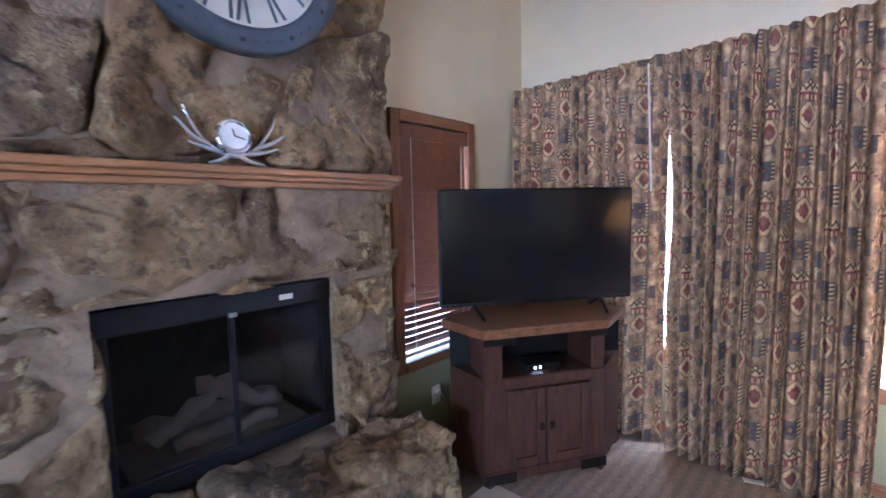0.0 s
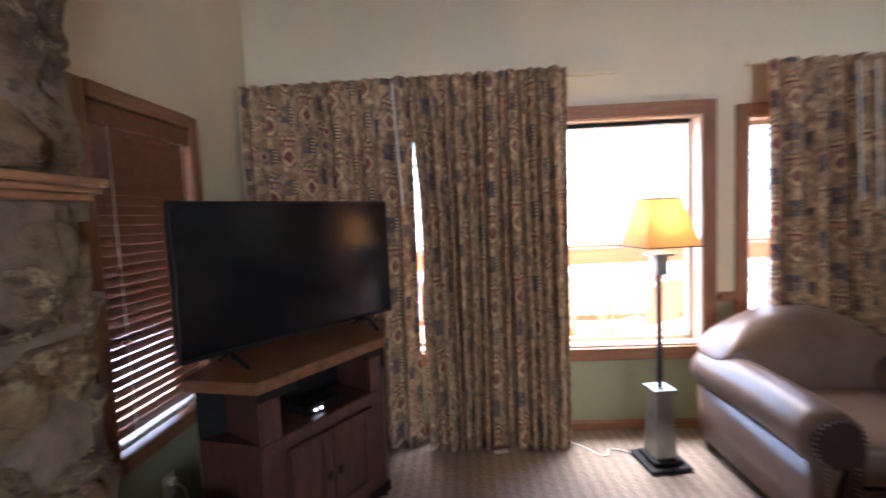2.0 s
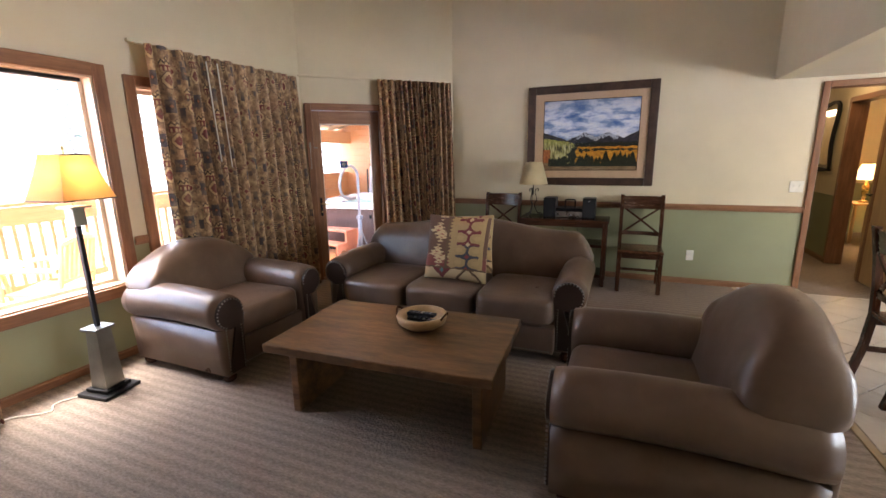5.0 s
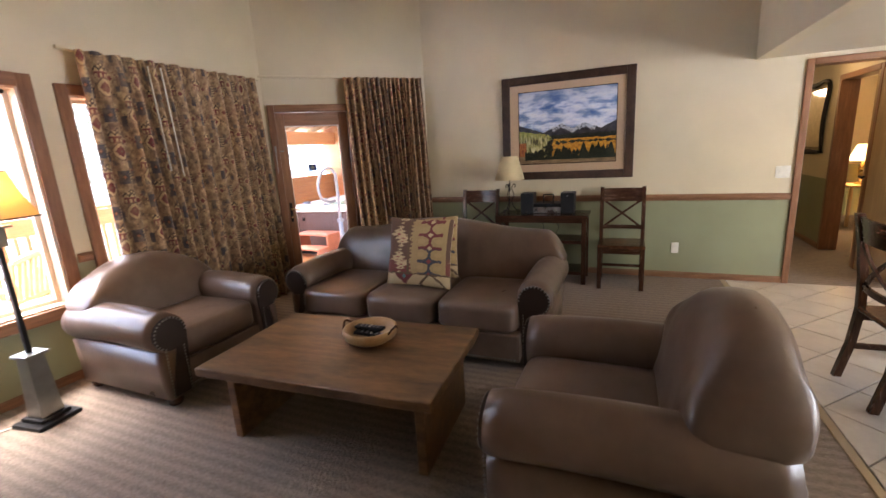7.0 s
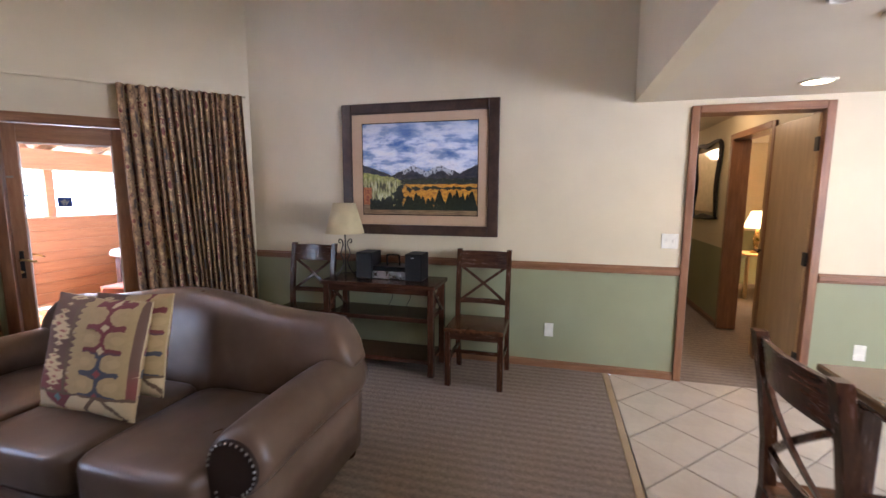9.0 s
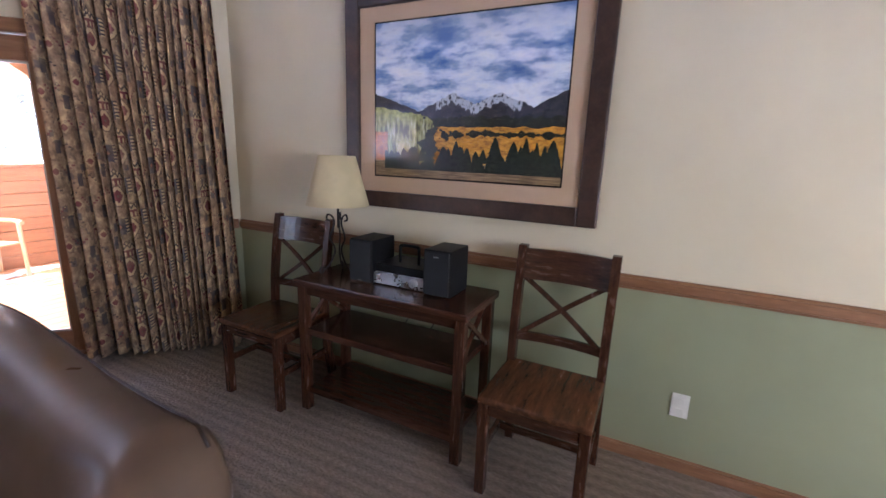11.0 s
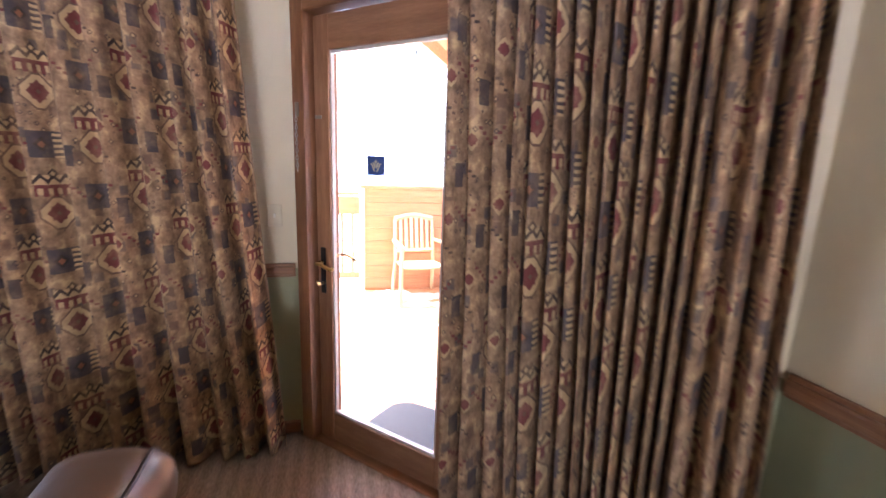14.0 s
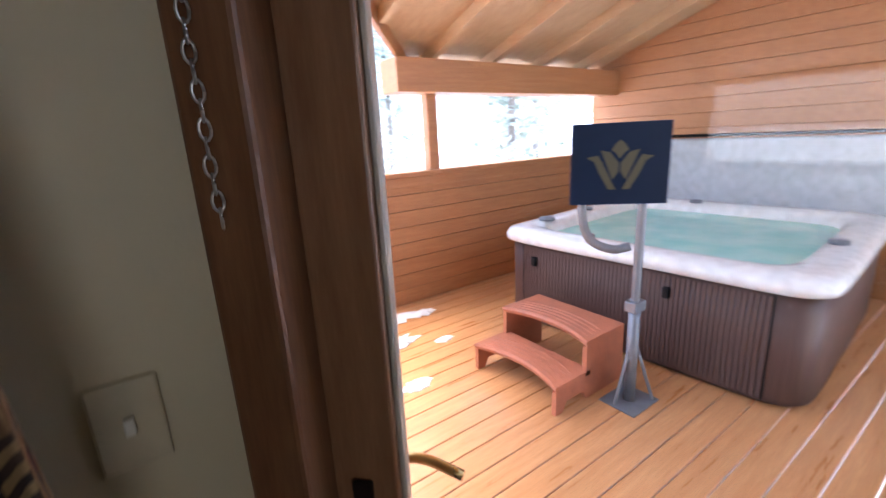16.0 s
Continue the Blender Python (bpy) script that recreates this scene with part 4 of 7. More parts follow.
insert = thing("fireplace_insert", "black metal fireplace insert with smoked glass doors and gas logs", "fireplace", pose(FX - 0.09, (BY0 + BY1) / 2, BZ0))
w, h = (BY1 - BY0) / 2 + 0.02, BZ1 - BZ0 + 0.02
bm = bmesh.new()
box(bm, -0.50, -0.49, -w, w, 0, h)
box(bm, -0.49, 0.0, -w, -w + 0.01, 0, h)
box(bm, -0.49, 0.0, w - 0.01, w, 0, h)
box(bm, -0.49, 0.0, -w, w, h - 0.01, h)
box(bm, -0.49, 0.0, -w, w, 0, 0.02)
part("firebox", bm, SOOT, insert, "sooty black firebox")
part("hood", bx(0.0, 0.035, -w + 0.001, w - 0.001, h - 0.115, h - 0.02, bevel=0.006), BLACKMETAL, insert)
part("lower_panel", bx(0.0, 0.03, -w + 0.001, w - 0.001, 0.0, 0.075, bevel=0.005), BLACKMETAL, insert)
for a, b in ((-w + 0.001, -w + 0.05), (w - 0.05, w - 0.001), (-0.012, 0.012)):
    part("door_frame", bx(0.002, 0.024, a, b, 0.0755, h - 0.1155, bevel=0.004), BLACKMETAL, insert)
for s in (-1, 1):
    g = part("glass_door", bx(0.010, 0.014, s * 0.013, s * (w - 0.051), 0.08, h - 0.12), FIREGLASS, insert, "smoked glass")
    part("knob", tb([(0.024, s * 0.02, 0.22), (0.045, s * 0.02, 0.22)], 0.008), BLACKMETAL, insert)
part("tag", bx(0.0355, 0.038, 0.20, 0.262, h - 0.085, h - 0.062), WHITEP, insert, "small white instruction tag")
part("latch", bx(0.0355, 0.05, -0.02, 0.015, h - 0.12, h - 0.10, bevel=0.003), PEWTER, insert)
BARK = plain("ceramic_log", (0.30, 0.25, 0.20), 0.9)
for p, q, r in (((-0.3, -0.30, 0.12), (-0.25, 0.28, 0.13), 0.05), ((-0.2, -0.26, 0.11), (-0.3, 0.1, 0.25), 0.04), ((-0.18, 0.27, 0.11), (-0.3, -0.05, 0.27), 0.042), ((-0.12, -0.2, 0.10), (-0.12, 0.22, 0.10), 0.035)):
    P, Q = Vector(p), Vector(q)
    bm = bmesh.new()
    tube(bm, [P.lerp(Q, t / 8) + Vector((0, 0, 0.012 * math.sin(t * 2.1))) for t in range(9)], [r * (0.9 + 0.15 * math.sin(i * 1.9)) for i in range(9)], 10)
    part("gas_log", bm, BARK, insert, "pale grey ceramic log", True)
part("ember_bed", bx(-0.42, -0.04, -0.36, 0.36, 0.02, 0.06, bevel=0.015), BARK, insert)

mantel = thing("mantel_shelf", "long oak mantel shelf with a moulded edge on the stone chimney", "mantel shelf", pose(0, 0, 0))
part("shelf", bx(FX - 0.05, -1.385, -1.9, 1.495, 1.612, 1.64, bevel=0.008), MANTEL, mantel)
part("moulding", bx(FX - 0.05, -1.40, -1.9, 1.482, 1.592, 1.6118, bevel=0.006), MANTEL, mantel)
part("moulding", bx(FX - 0.05, -1.42, -1.9, 1.462, 1.567, 1.5918, bevel=0.006), MANTEL, mantel)

clock = thing("wall_clock", "large round wall clock with a studded grey metal rim", "clock", pose(-1.38, 0.725, 2.475) @ Matrix.Rotation(math.pi / 2, 4, "Y"))
ZINC = plain("zinc_grey", (0.075, 0.092, 0.115), 0.45, 0.4)
FACE = paint("aged_clock_face", (0.55, 0.53, 0.47), 0.6, 0.08)
bm = bmesh.new()
lathe(bm, [(0.34, -0.03), (0.43, -0.03), (0.43, 0.012), (0.42, 0.022), (0.345, 0.022), (0.335, 0.012)], 72)
part("rim", bm, ZINC, clock, "", True)
bm = bmesh.new()
lathe(bm, [(0.02, -0.02), (0.342, -0.02), (0.342, 0.004), (0.02, 0.004)], 64)
part("dial", bm, FACE, clock)
ball = bmesh.new()
bmesh.ops.create_uvsphere(ball, u_segments=10, v_segments=6, radius=1.0)
ball = finish(ball, "stud", ZINC, True)
for i in range(48):
    a = 2 * math.pi * i / 48
    r = 0.0105 if i % 4 == 0 else 0.005
    o = new("stud", ball)
    o.parent = clock
    o.matrix_basis = Matrix.LocRotScale((0.386 * math.cos(a), 0.386 * math.sin(a), 0.022), None, (r, r, r))
NUM = ["XII", "I", "II", "III", "IV", "V", "VI", "VII", "VIII", "IX", "X", "XI"]
for i, s in enumerate(NUM):
    a = math.radians(30 * i)
    root = (math.cos(math.pi - a) * 0.245, math.sin(math.pi - a) * 0.245)
    bm = bmesh.new()
    width = {"I": 0.03, "V": 0.055, "X": 0.055}
    x = -sum(width[c] for c in s) / 2
    for c in s:
        wd = width[c]
        cx = x + wd / 2
        for top, bot in {"I": [(0, 0)], "V": [(-0.02, 0), (0.02, 0)], "X": [(-0.02, 0.02), (0.02, -0.02)]}[c]:
            q = [(cx + top - 0.006, 0.075), (cx + top + 0.006, 0.075), (cx + bot + 0.006, -0.075), (cx + bot - 0.006, -0.075)]
            loft(bm, [[(px, py, 0.0045) for px, py in q], [(px, py, 0.0075) for px, py in q]])
        x += wd
    bmesh.ops.transform(bm, matrix=Matrix.Translation((*root, 0)) @ Matrix.Rotation(math.pi - a - math.pi / 2, 4, "Z"), verts=bm.verts[:])
    part("numeral", bm, ZINC, clock)
for ang, ln, z in ((200, 0.18, 0.011), (80, 0.25, 0.014)):
    a = math.radians(ang)
    part("clock_hand", tb([(0, 0, z), (ln * math.cos(a), ln * math.sin(a), z)], [0.009, 0.003], 6), BLACKMETAL, clock)

antler = thing("antler_clock", "silver mantel clock held by cast antlers", "clock", pose(-1.435, 0.70, 1.641))
bm = bmesh.new()
lathe(bm, [(0.01, -0.03), (0.058, -0.03), (0.066, -0.02), (0.066, 0.012), (0.058, 0.022), (0.052, 0.018), (0.052, 0.012), (0.01, 0.012)], 32)
bmesh.ops.transform(bm, matrix=pose(0, 0, 0.108, 0, 78, 0), verts=bm.verts[:])
part("clock_case", bm, SILVER, antler, "round silver case", True)
bm = bmesh.new()
lathe(bm, [(0.002, 0.0125), (0.051, 0.0125), (0.051, 0.0145), (0.002, 0.0145)], 28)
bmesh.ops.transform(bm, matrix=pose(0, 0, 0.108, 0, 78, 0), verts=bm.verts[:])
part("dial", bm, plain("white_dial", (0.7, 0.7, 0.68), 0.3), antler)
for ang, ln in ((75, 0.036), (185, 0.026)):
    a = math.radians(ang)
    bm = tb([(0, 0, 0.0165), (ln * math.cos(a), ln * math.sin(a), 0.0165)], 0.0018, 5)
    bmesh.ops.transform(bm, matrix=pose(0, 0, 0.108, 0, 78, 0), verts=bm.verts[:])
    part("clock_hand", bm, BLACKMETAL, antler)
for s in (-1, 1):
    for pts in ([(0, 0, 0.04), (0, s * 0.05, 0.05), (0, s * 0.10, 0.085), (0.01, s * 0.145, 0.15), (0.01, s * 0.165, 0.20)], [(0, s * 0.09, 0.075), (0.02, s * 0.14, 0.095), (0.02, s * 0.195, 0.155 if s < 0 else 0.13)],
                [(0, s * 0.05, 0.05), (0.03, s * 0.10, 0.055), (0.03, s * 0.16, 0.075)], [(0, s * 0.01, 0.045), (0.02, s * 0.05, 0.02), (0.035, s * 0.10, 0.006)]):
        c = curve(pts, 6)
        part("antler", tb(c, [0.0115 - 0.008 * i / (len(c) - 1) for i in range(len(c))], 8), SILVER, antler, "", True)

# ---- corner cabinet and television ----
cab = thing("tv_cabinet", "rustic dark brown corner cabinet with iron straps and two doors", "tv cabinet", pose(0, 0, 0))
A, B = Vector((-1.075, 1.735)), Vector((-0.695, 2.325))
fd = (B - A).normalized()
fo = Vector((fd.y, -fd.x))
foot = [A, B, (-0.745, 2.66), (-1.44, 2.74), (-1.37, 1.80)]
CM = Matrix(((fd.x, -fo.x, 0, A.x), (fd.y, -fo.y, 0, A.y), (0, 0, 1, 0), (0, 0, 0, 1)))  # local x along the front, y inwards
fl = (B - A).length
bm = bmesh.new()
prism(bm, [tuple(p) for p in foot], 0.03, 0.585)
part("body", bm, RUSTIC, cab)
# black block fills the niche's depth; its colour stands for the shade inside
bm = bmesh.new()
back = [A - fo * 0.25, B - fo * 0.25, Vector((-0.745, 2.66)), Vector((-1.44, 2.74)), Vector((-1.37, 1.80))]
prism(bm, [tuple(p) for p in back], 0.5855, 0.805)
part("niche_shade", bm, BLACK, cab, "black block in the open niche, shade put into its colour")
part("post", bx(0.0, 0.10, 0.0, 0.26, 0.5855, 0.805, m=CM), RUSTIC, cab)
part("post", bx(fl - 0.08, fl, 0.0, 0.26, 0.5855, 0.805, m=CM), RUSTIC, cab)
bm = bmesh.new()
prism(bm, [(-1.055, 1.70), (-0.665, 2.315), (-0.72, 2.69), (-1.46, 2.76), (-1.40, 1.765)], 0.8055, 0.855)
bmesh.ops.bevel(bm, geom=bm.edges[:], offset=0.006, segments=2, affect="EDGES")
part("top", bm, RUSTICTOP, cab, "worn reddish-brown top")
for s0, s1 in ((0.115, 0.335), (0.345, 0.60)):
    s1 = min(s1, fl - 0.085)
    d = part("cabinet_door", bx(s0, s1, -0.012, -0.0005, 0.10, 0.52, bevel=0.003, m=CM), RUSTIC, cab)
    for a, b, c, e in ((s0, s0 + 0.05, 0.10, 0.52), (s1 - 0.05, s1, 0.10, 0.52), (s0 + 0.05, s1 - 0.05, 0.10, 0.15), (s0 + 0.05, s1 - 0.05, 0.47, 0.52)):
        part("frame_board", bx(a, b, -0.024, -0.0125, c, e, bevel=0.003, m=CM), RUSTIC, d)
    x = s1 - 0.025 if s0 < 0.2 else s0 + 0.025
    part("ring_pull", bx(x - 0.014, x + 0.014, -0.034, -0.0245, 0.29, 0.33, bevel=0.006, m=CM), IRON, d, "small iron pull")
part("lower_rail", bx(0.0, fl, -0.010, -0.0005, 0.53, 0.582, bevel=0.004, m=CM), RUSTIC, cab)
part("skirt", bx(0.0, fl, -0.012, -0.0005, 0.03, 0.09, bevel=0.004, m=CM), RUSTIC, cab)
for s0, s1, z0, z1 in ((-0.008, 0.17, 0.765, 0.803), (fl - 0.15, fl + 0.008, 0.765, 0.803), (-0.008, 0.17, 0.02, 0.075), (fl - 0.15, fl + 0.008, 0.02, 0.075)):
    st = part("iron_strap", bx(s0, s1, -0.019, -0.0125, z0, z1, bevel=0.003, m=CM), IRON, cab, "black iron corner strap")
    for s in (s0 + 0.03, s1 - 0.03):
        part("rivet", bx(s - 0.008, s + 0.008, -0.025, -0.0195, (z0 + z1) / 2 - 0.008, (z0 + z1) / 2 + 0.008, bevel=0.004, m=CM), IRON, st)
for p in foot:
    q = Vector(p[:2]).lerp(Vector((-1.1, 2.25)), 0.06)
    part("foot", bx(q.x - 0.03, q.x + 0.03, q.y - 0.03, q.y + 0.03, 0, 0.0295, bevel=0.004), RUSTIC, cab)
boxm = CM @ pose(0.36, 0.10, 0.586)
stb = thing("cable_box", "small black set-top box with tiny lights", "set-top box", boxm)
part("case", bx(-0.10, 0.10, -0.05, 0.07, 0.0, 0.04, bevel=0.005), BLACK, stb)
part("led", bx(-0.055, -0.045, -0.054, -0.0505, 0.012, 0.022), emitter("white_led", (0.8, 0.9, 1.0), 0.4), stb)
part("led", bx(-0.025, -0.015, -0.054, -0.0505, 0.012, 0.022), bpy.data.materials["white_led"], stb)

T0, T1 = Vector((-1.375, 1.741)), Vector((-0.682, 2.677))
td = (T1 - T0).normalized()
to = Vector((td.y, -td.x))
TM = Matrix(((td.x, -to.x, 0, T0.x), (td.y, -to.y, 0, T0.y), (0, 0, 1, 0.856), (0, 0, 0, 1)))
tl = (T1 - T0).length
tv = thing("television", "large black flat-screen television, switched off, on two feet", "television", TM)
part("casing", bx(0, tl, 0.0, 0.045, 0.065, 0.722, bevel=0.006), BLACK, tv)
part("screen", bx(0.009, tl - 0.009, -0.0025, -0.0005, 0.085, 0.713), SCREEN, tv, "dark glossy screen")
part("bottom_bezel", bx(0.006, tl - 0.006, -0.004, -0.0005, 0.067, 0.083), BLACKMETAL, tv)
for s in (0.20, tl - 0.20):
    part("tv_foot", tb([(s, 0.02, 0.07), (s, -0.02, 0.05), (s + (0.02 if s < 0.5 else -0.02), -0.11, 0.008)], [0.012, 0.011, 0.008], 6), BLACK, tv)
    part("tv_foot", tb([(s, 0.02, 0.07), (s, 0.05, 0.05), (s, 0.13, 0.008)], [0.012, 0.011, 0.008], 6), BLACK, tv)


# ---- curtains ----
def curtain(name, label, p0, p1, out, z0, z1, folds, amp, seed, flare=0.0, slant=(0.0, 0.0), gap=0.0):
    """Pleated cloth hung along p0-p1, room side opposite to out."""
    rnd = random.Random(seed)
    p0, p1, out = Vector(p0), Vector(p1), Vector(out)
    ln = (p1 - p0).length
    d = (p1 - p0) / ln
    n = folds * 10
    steps = [rnd.uniform(0.6, 1.5) for _ in range(folds)]
    tot = sum(steps)
    us, ws = [], []
    acc = 0.0
    for st in steps:
        k = rnd.uniform(0.65, 1.2)
        for i in range(10):
            us.append((acc + st * i / 10) / tot)
            ws.append(k * (math.sin(2 * math.pi * i / 10) + 0.25 * math.sin(4 * math.pi * i / 10 + st)))
        acc += st
    us.append(1.0)
    ws.append(0.0)
    levels = [0, 0.04, 0.1, 0.2, 0.3, 0.4, 0.5, 0.6, 0.7, 0.8, 0.9, 0.95, 1.0]
    bm = bmesh.new()
    uvl = bm.loops.layers.uv.new("UVMap")
    grid, arc = [], []
    for l in levels:
        g = 0.45 + 0.55 * min(1, (1 - l) / 0.15) if l > 0.85 else 1.0
        row = []
        for i, (u, wv) in enumerate(zip(us, ws)):
            s = u * ln
            drift = (1 - l) * (0.03 * math.sin(u * 9 + seed) + slant[0] * (1 - u) + slant[1] * u)
            drift += gap * max(0.0, 1 - ((l - 0.63) / 0.22) ** 2) * (1 - u) ** 8
            o = -(amp * 1.15 + amp * g * wv * (1 + 0.2 * math.sin(l * 7 + i * 0.13)) + flare * (1 - l))
            q = p0 + d * (s + drift) + out * o
            zz = z0 + (z1 - z0) * l
            if l == 0:
                zz += 0.004 * (1 + math.sin(u * 21 + seed))
            if l == 1.0:
                zz += 0.010 * abs(math.sin(u * math.pi * folds * 0.5))
            row.append((q.x, q.y, zz))
        grid.append(row)
    mid = grid[6]
    arc = [0.0]
    for p, q in zip(mid, mid[1:]):
        arc.append(arc[-1] + math.dist(p, q))
    frontv = [[bm.verts.new(p) for p in row] for row in grid]
    backv = [[bm.verts.new((p[0] + out.x * 0.006, p[1] + out.y * 0.006, p[2])) for p in row] for row in grid]

    def face(vs, uvs):
        f = bm.faces.new(vs)
        for lp, uv in zip(f.loops, uvs):
            lp[uvl].uv = uv

    m = len(us)
    for rows in (frontv, backv):
        for j in range(len(levels) - 1):
            for i in range(m - 1):
                uv = [(arc[i], levels[j] * (z1 - z0)), (arc[i + 1], levels[j] * (z1 - z0)), (arc[i + 1], levels[j + 1] * (z1 - z0)), (arc[i], levels[j + 1] * (z1 - z0))]
                face((rows[j][i], rows[j][i + 1], rows[j + 1][i + 1], rows[j + 1][i]), [(x + seed, y) for x, y in uv])
    for i in range(m - 1):
        for j in (0, -1):
            face((frontv[j][i], frontv[j][i + 1], backv[j][i + 1], backv[j][i]), [(arc[i], 0)] * 4)
    for j in range(len(levels) - 1):
        for i in (0, -1):
            face((frontv[j][i], frontv[j + 1][i], backv[j + 1][i], backv[j][i]), [(arc[i], 0)] * 4)
    bmesh.ops.recalc_face_normals(bm, faces=bm.faces[:])
    ob = new(name, finish(bm, name, CURTAIN, True))
    return tagged(ob, label, "curtain", "tapestry curtains")


LB = "heavy pleated southwestern-pattern curtain %s"
curtain("curtain", LB % "drawn across the window", (-1.59, 2.86), (-0.515, 2.84), (0, 1), 0.0, 2.325, 12, 0.046, 3, 0.0)
curtain("curtain", LB % "drawn to the edge of the bright pane", (-0.525, 2.83), (0.415, 2.80), (0, 1), 0.0, 2.315, 14, 0.050, 7, 0.02, (0.012, -0.02), 0.026)
curtain("curtain", LB % "hanging beside the corner", (1.60, 2.87), (3.20, 2.87), (0, 1), 0.010, 2.30, 15, 0.055, 12, 0.0, (0.04, 0.12))
c3a, c3b = DC + DU * 0.86 - DN * 0.03, DC + DU * 1.80 - DN * 0.03
curtain("curtain", LB % "gathered tightly beside the patio door", c3a, c3b, DN, 0.02, 2.345, 17, 0.072, 23, 0.01, (0.09, 0.05))
track = thing("curtain_track", "thin white curtain track fixed to the wall", "curtain track", pose(0, 0, 0))
part("rail", bx(-1.58, 0.76, 2.90, 2.93, 2.315, 2.34, bevel=0.004), CREAM, track)
part("rail", bx(1.55, 3.36, 2.90, 2.93, 2.315, 2.34, bevel=0.004), CREAM, track)
track2 = thing("curtain_track", "thin white curtain track above the patio door", "curtain track", DW)
part("rail", bx(-0.02, 1.84, -0.06, -0.03, 2.35, 2.375, bevel=0.004), CREAM, track2)
for s, y0, z0, y1, z1 in ((-0.62, 2.73, 2.28, 2.72, 1.55), (2.05, 2.735, 2.25, 2.73, 1.45), (2.15, 2.73, 2.25, 2.725, 1.4)):
    w = thing("curtain_wand", "thin white curtain draw rod", "draw rod", pose(s, 0, 0))
    part("rod", tb([(0, y0, z0), (0.03, y1, z1)], 0.006, 6), WHITEP, w)
pap = thing("paper_slip", "small white slip of paper on the carpet", "paper", pose(-0.05, 2.70, 0.004, 0, 0, 20))
part("sheet", bx(-0.045, 0.045, -0.02, 0.02, 0.0, 0.003), WHITEP, pap)


# ---- leather seating ----
WELT = plain("dark_welt_leather", (0.030, 0.016, 0.011), 0.4)


def seat_group(name, label, W, D, n, m, hump=0.10, hb=0.80):
    """Rolled-arm leather seat, front to local -y, origin on the floor at its middle."""
    root = thing(name, label, name.replace("leather_", ""), m, "leather suite")
    aw = 0.22
    iw = W - 2 * aw
    f = -D / 2
    so, af = (-0.03, 0.055) if n > 1 else (0.03, 0.0)  # front of the cushions and of the arms
    part("base", bx(-iw / 2 - 0.02, iw / 2 + 0.02, f + 0.09, D / 2 - 0.05, 0.07, 0.30, bevel=0.02, seg=3), LEATHER, root, "", True)
    sw = iw / n
    for i in range(n):
        x0 = -iw / 2 + sw * i
        bm = bmesh.new()
        rings = []
        for t, e in ((0.0, 0.95), (0.010, 0.985), (0.03, 1.0), (0.135, 1.0), (0.158, 0.99), (0.174, 0.96), (0.184, 0.88), (0.191, 0.62), (0.194, 0.2), (0.1945, 0.02)):
            ring = []
            for k in range(40):
                a = 2 * math.pi * k / 40
                c, s = math.cos(a), math.sin(a)
                X = math.copysign(abs(c) ** 0.28, c) * (sw / 2 - 0.004) * (e if e > 0.8 else e)
                Y = math.copysign(abs(s) ** 0.28, s) * (D * 0.34) * e
                ring.append((x0 + sw / 2 + X, f + so + D * 0.34 + Y, 0.285 + t))
            rings.append(ring)
        loft(bm, rings)
        part("seat_cushion", bm, LEATHER, root, "", True)
    bm = bmesh.new()  # padded back with a raised middle
    rings, welt = [], []
    nx = 48
    for i in range(nx + 1):
        u = -1 + 2 * i / nx
        au = abs(u)
        x = u * (W / 2 - (0.02 if n > 1 else 0.045))
        end = max(0.0, 1 - au ** 12) ** 0.5
        top = hb + 0.02 - 0.20 * max(0, (au - 0.84) / 0.16) ** 2 + (hump - 0.02) * (0.5 + 0.5 * math.cos(math.pi * min(1, au / 0.75)))
        if n == 1:
            top = 0.62 + (hb + hump - 0.62) * max(0.0, 1 - au ** 2.3) ** 0.8
        ov = min(1.0, max(0.0, (abs(x) - iw / 2 + 0.02) / 0.10))
        low = 0.30 + 0.27 * ov * ov * (3 - 2 * ov)  # the ends drape over the arms
        th = (0.13 if n > 1 else 0.16) * (0.5 + 0.5 * end)
        pad = 0.0
        if n == 3:
            q = (x + iw / 2) / sw
            pad = -0.02 * math.exp(-(min(abs(q - 1), abs(q - 2)) / 0.05) ** 2)
        ring = []
        for k in range(22):
            a = 2 * math.pi * (k + 0.5) / 22
            c, s = math.cos(a), math.sin(a)
            z = (top + low) / 2 + (top - low) / 2 * math.copysign(abs(s) ** 0.55, s) * (0.6 + 0.4 * end)
            v = (z - 0.30) / (hb + hump - 0.30)
            yy = D / 2 - 0.20 + 0.10 * v + math.copysign(abs(c) ** 0.7, c) * th * (1.25 - 0.35 * v) + (pad if c < 0 else 0)
            ring.append((x, yy - (0.045 if n == 1 else 0.0), z))
        rings.append(ring)
        welt.append(ring[3])
    loft(bm, rings)
    part("backrest", bm, LEATHER, root, "", True)
    if n > 1:
        part("welt", tb(welt[2:-2], 0.005, 6), WELT, root, "dark stitched welt", True)
    part("back_panel", bx(-W / 2 + 0.08, W / 2 - 0.08, D / 2 - 0.12, D / 2 - 0.03, 0.07, 0.5, bevel=0.03, seg=3), LEATHER, root, "", True)
    for s in (-1, 1):
        bm = bmesh.new()
        rings = []
        ny = 14
        for i in range(ny + 1):
            t = i / ny
            y = f + 0.02 + af + (D - 0.09 - af) * t
            k = 1.0 if 0 < i < ny else 0.93
            drop = 0.0 + 0.02 * math.sin(math.pi * t)
            ring = []
            for a in range(26):
                ang = -0.62 * math.pi + 1.72 * math.pi * a / 25
                ring.append((s * (W / 2 - 0.125 + 0.125 * k * math.cos(ang)), y, 0.495 + drop + 0.125 * k * math.sin(ang)))
            ring += [(s * (W / 2 - aw), y, 0.40), (s * (W / 2 - aw), y, 0.07), (s * (W / 2 - 0.065), y, 0.07), (s * (W / 2 - 0.05), y, 0.38)]
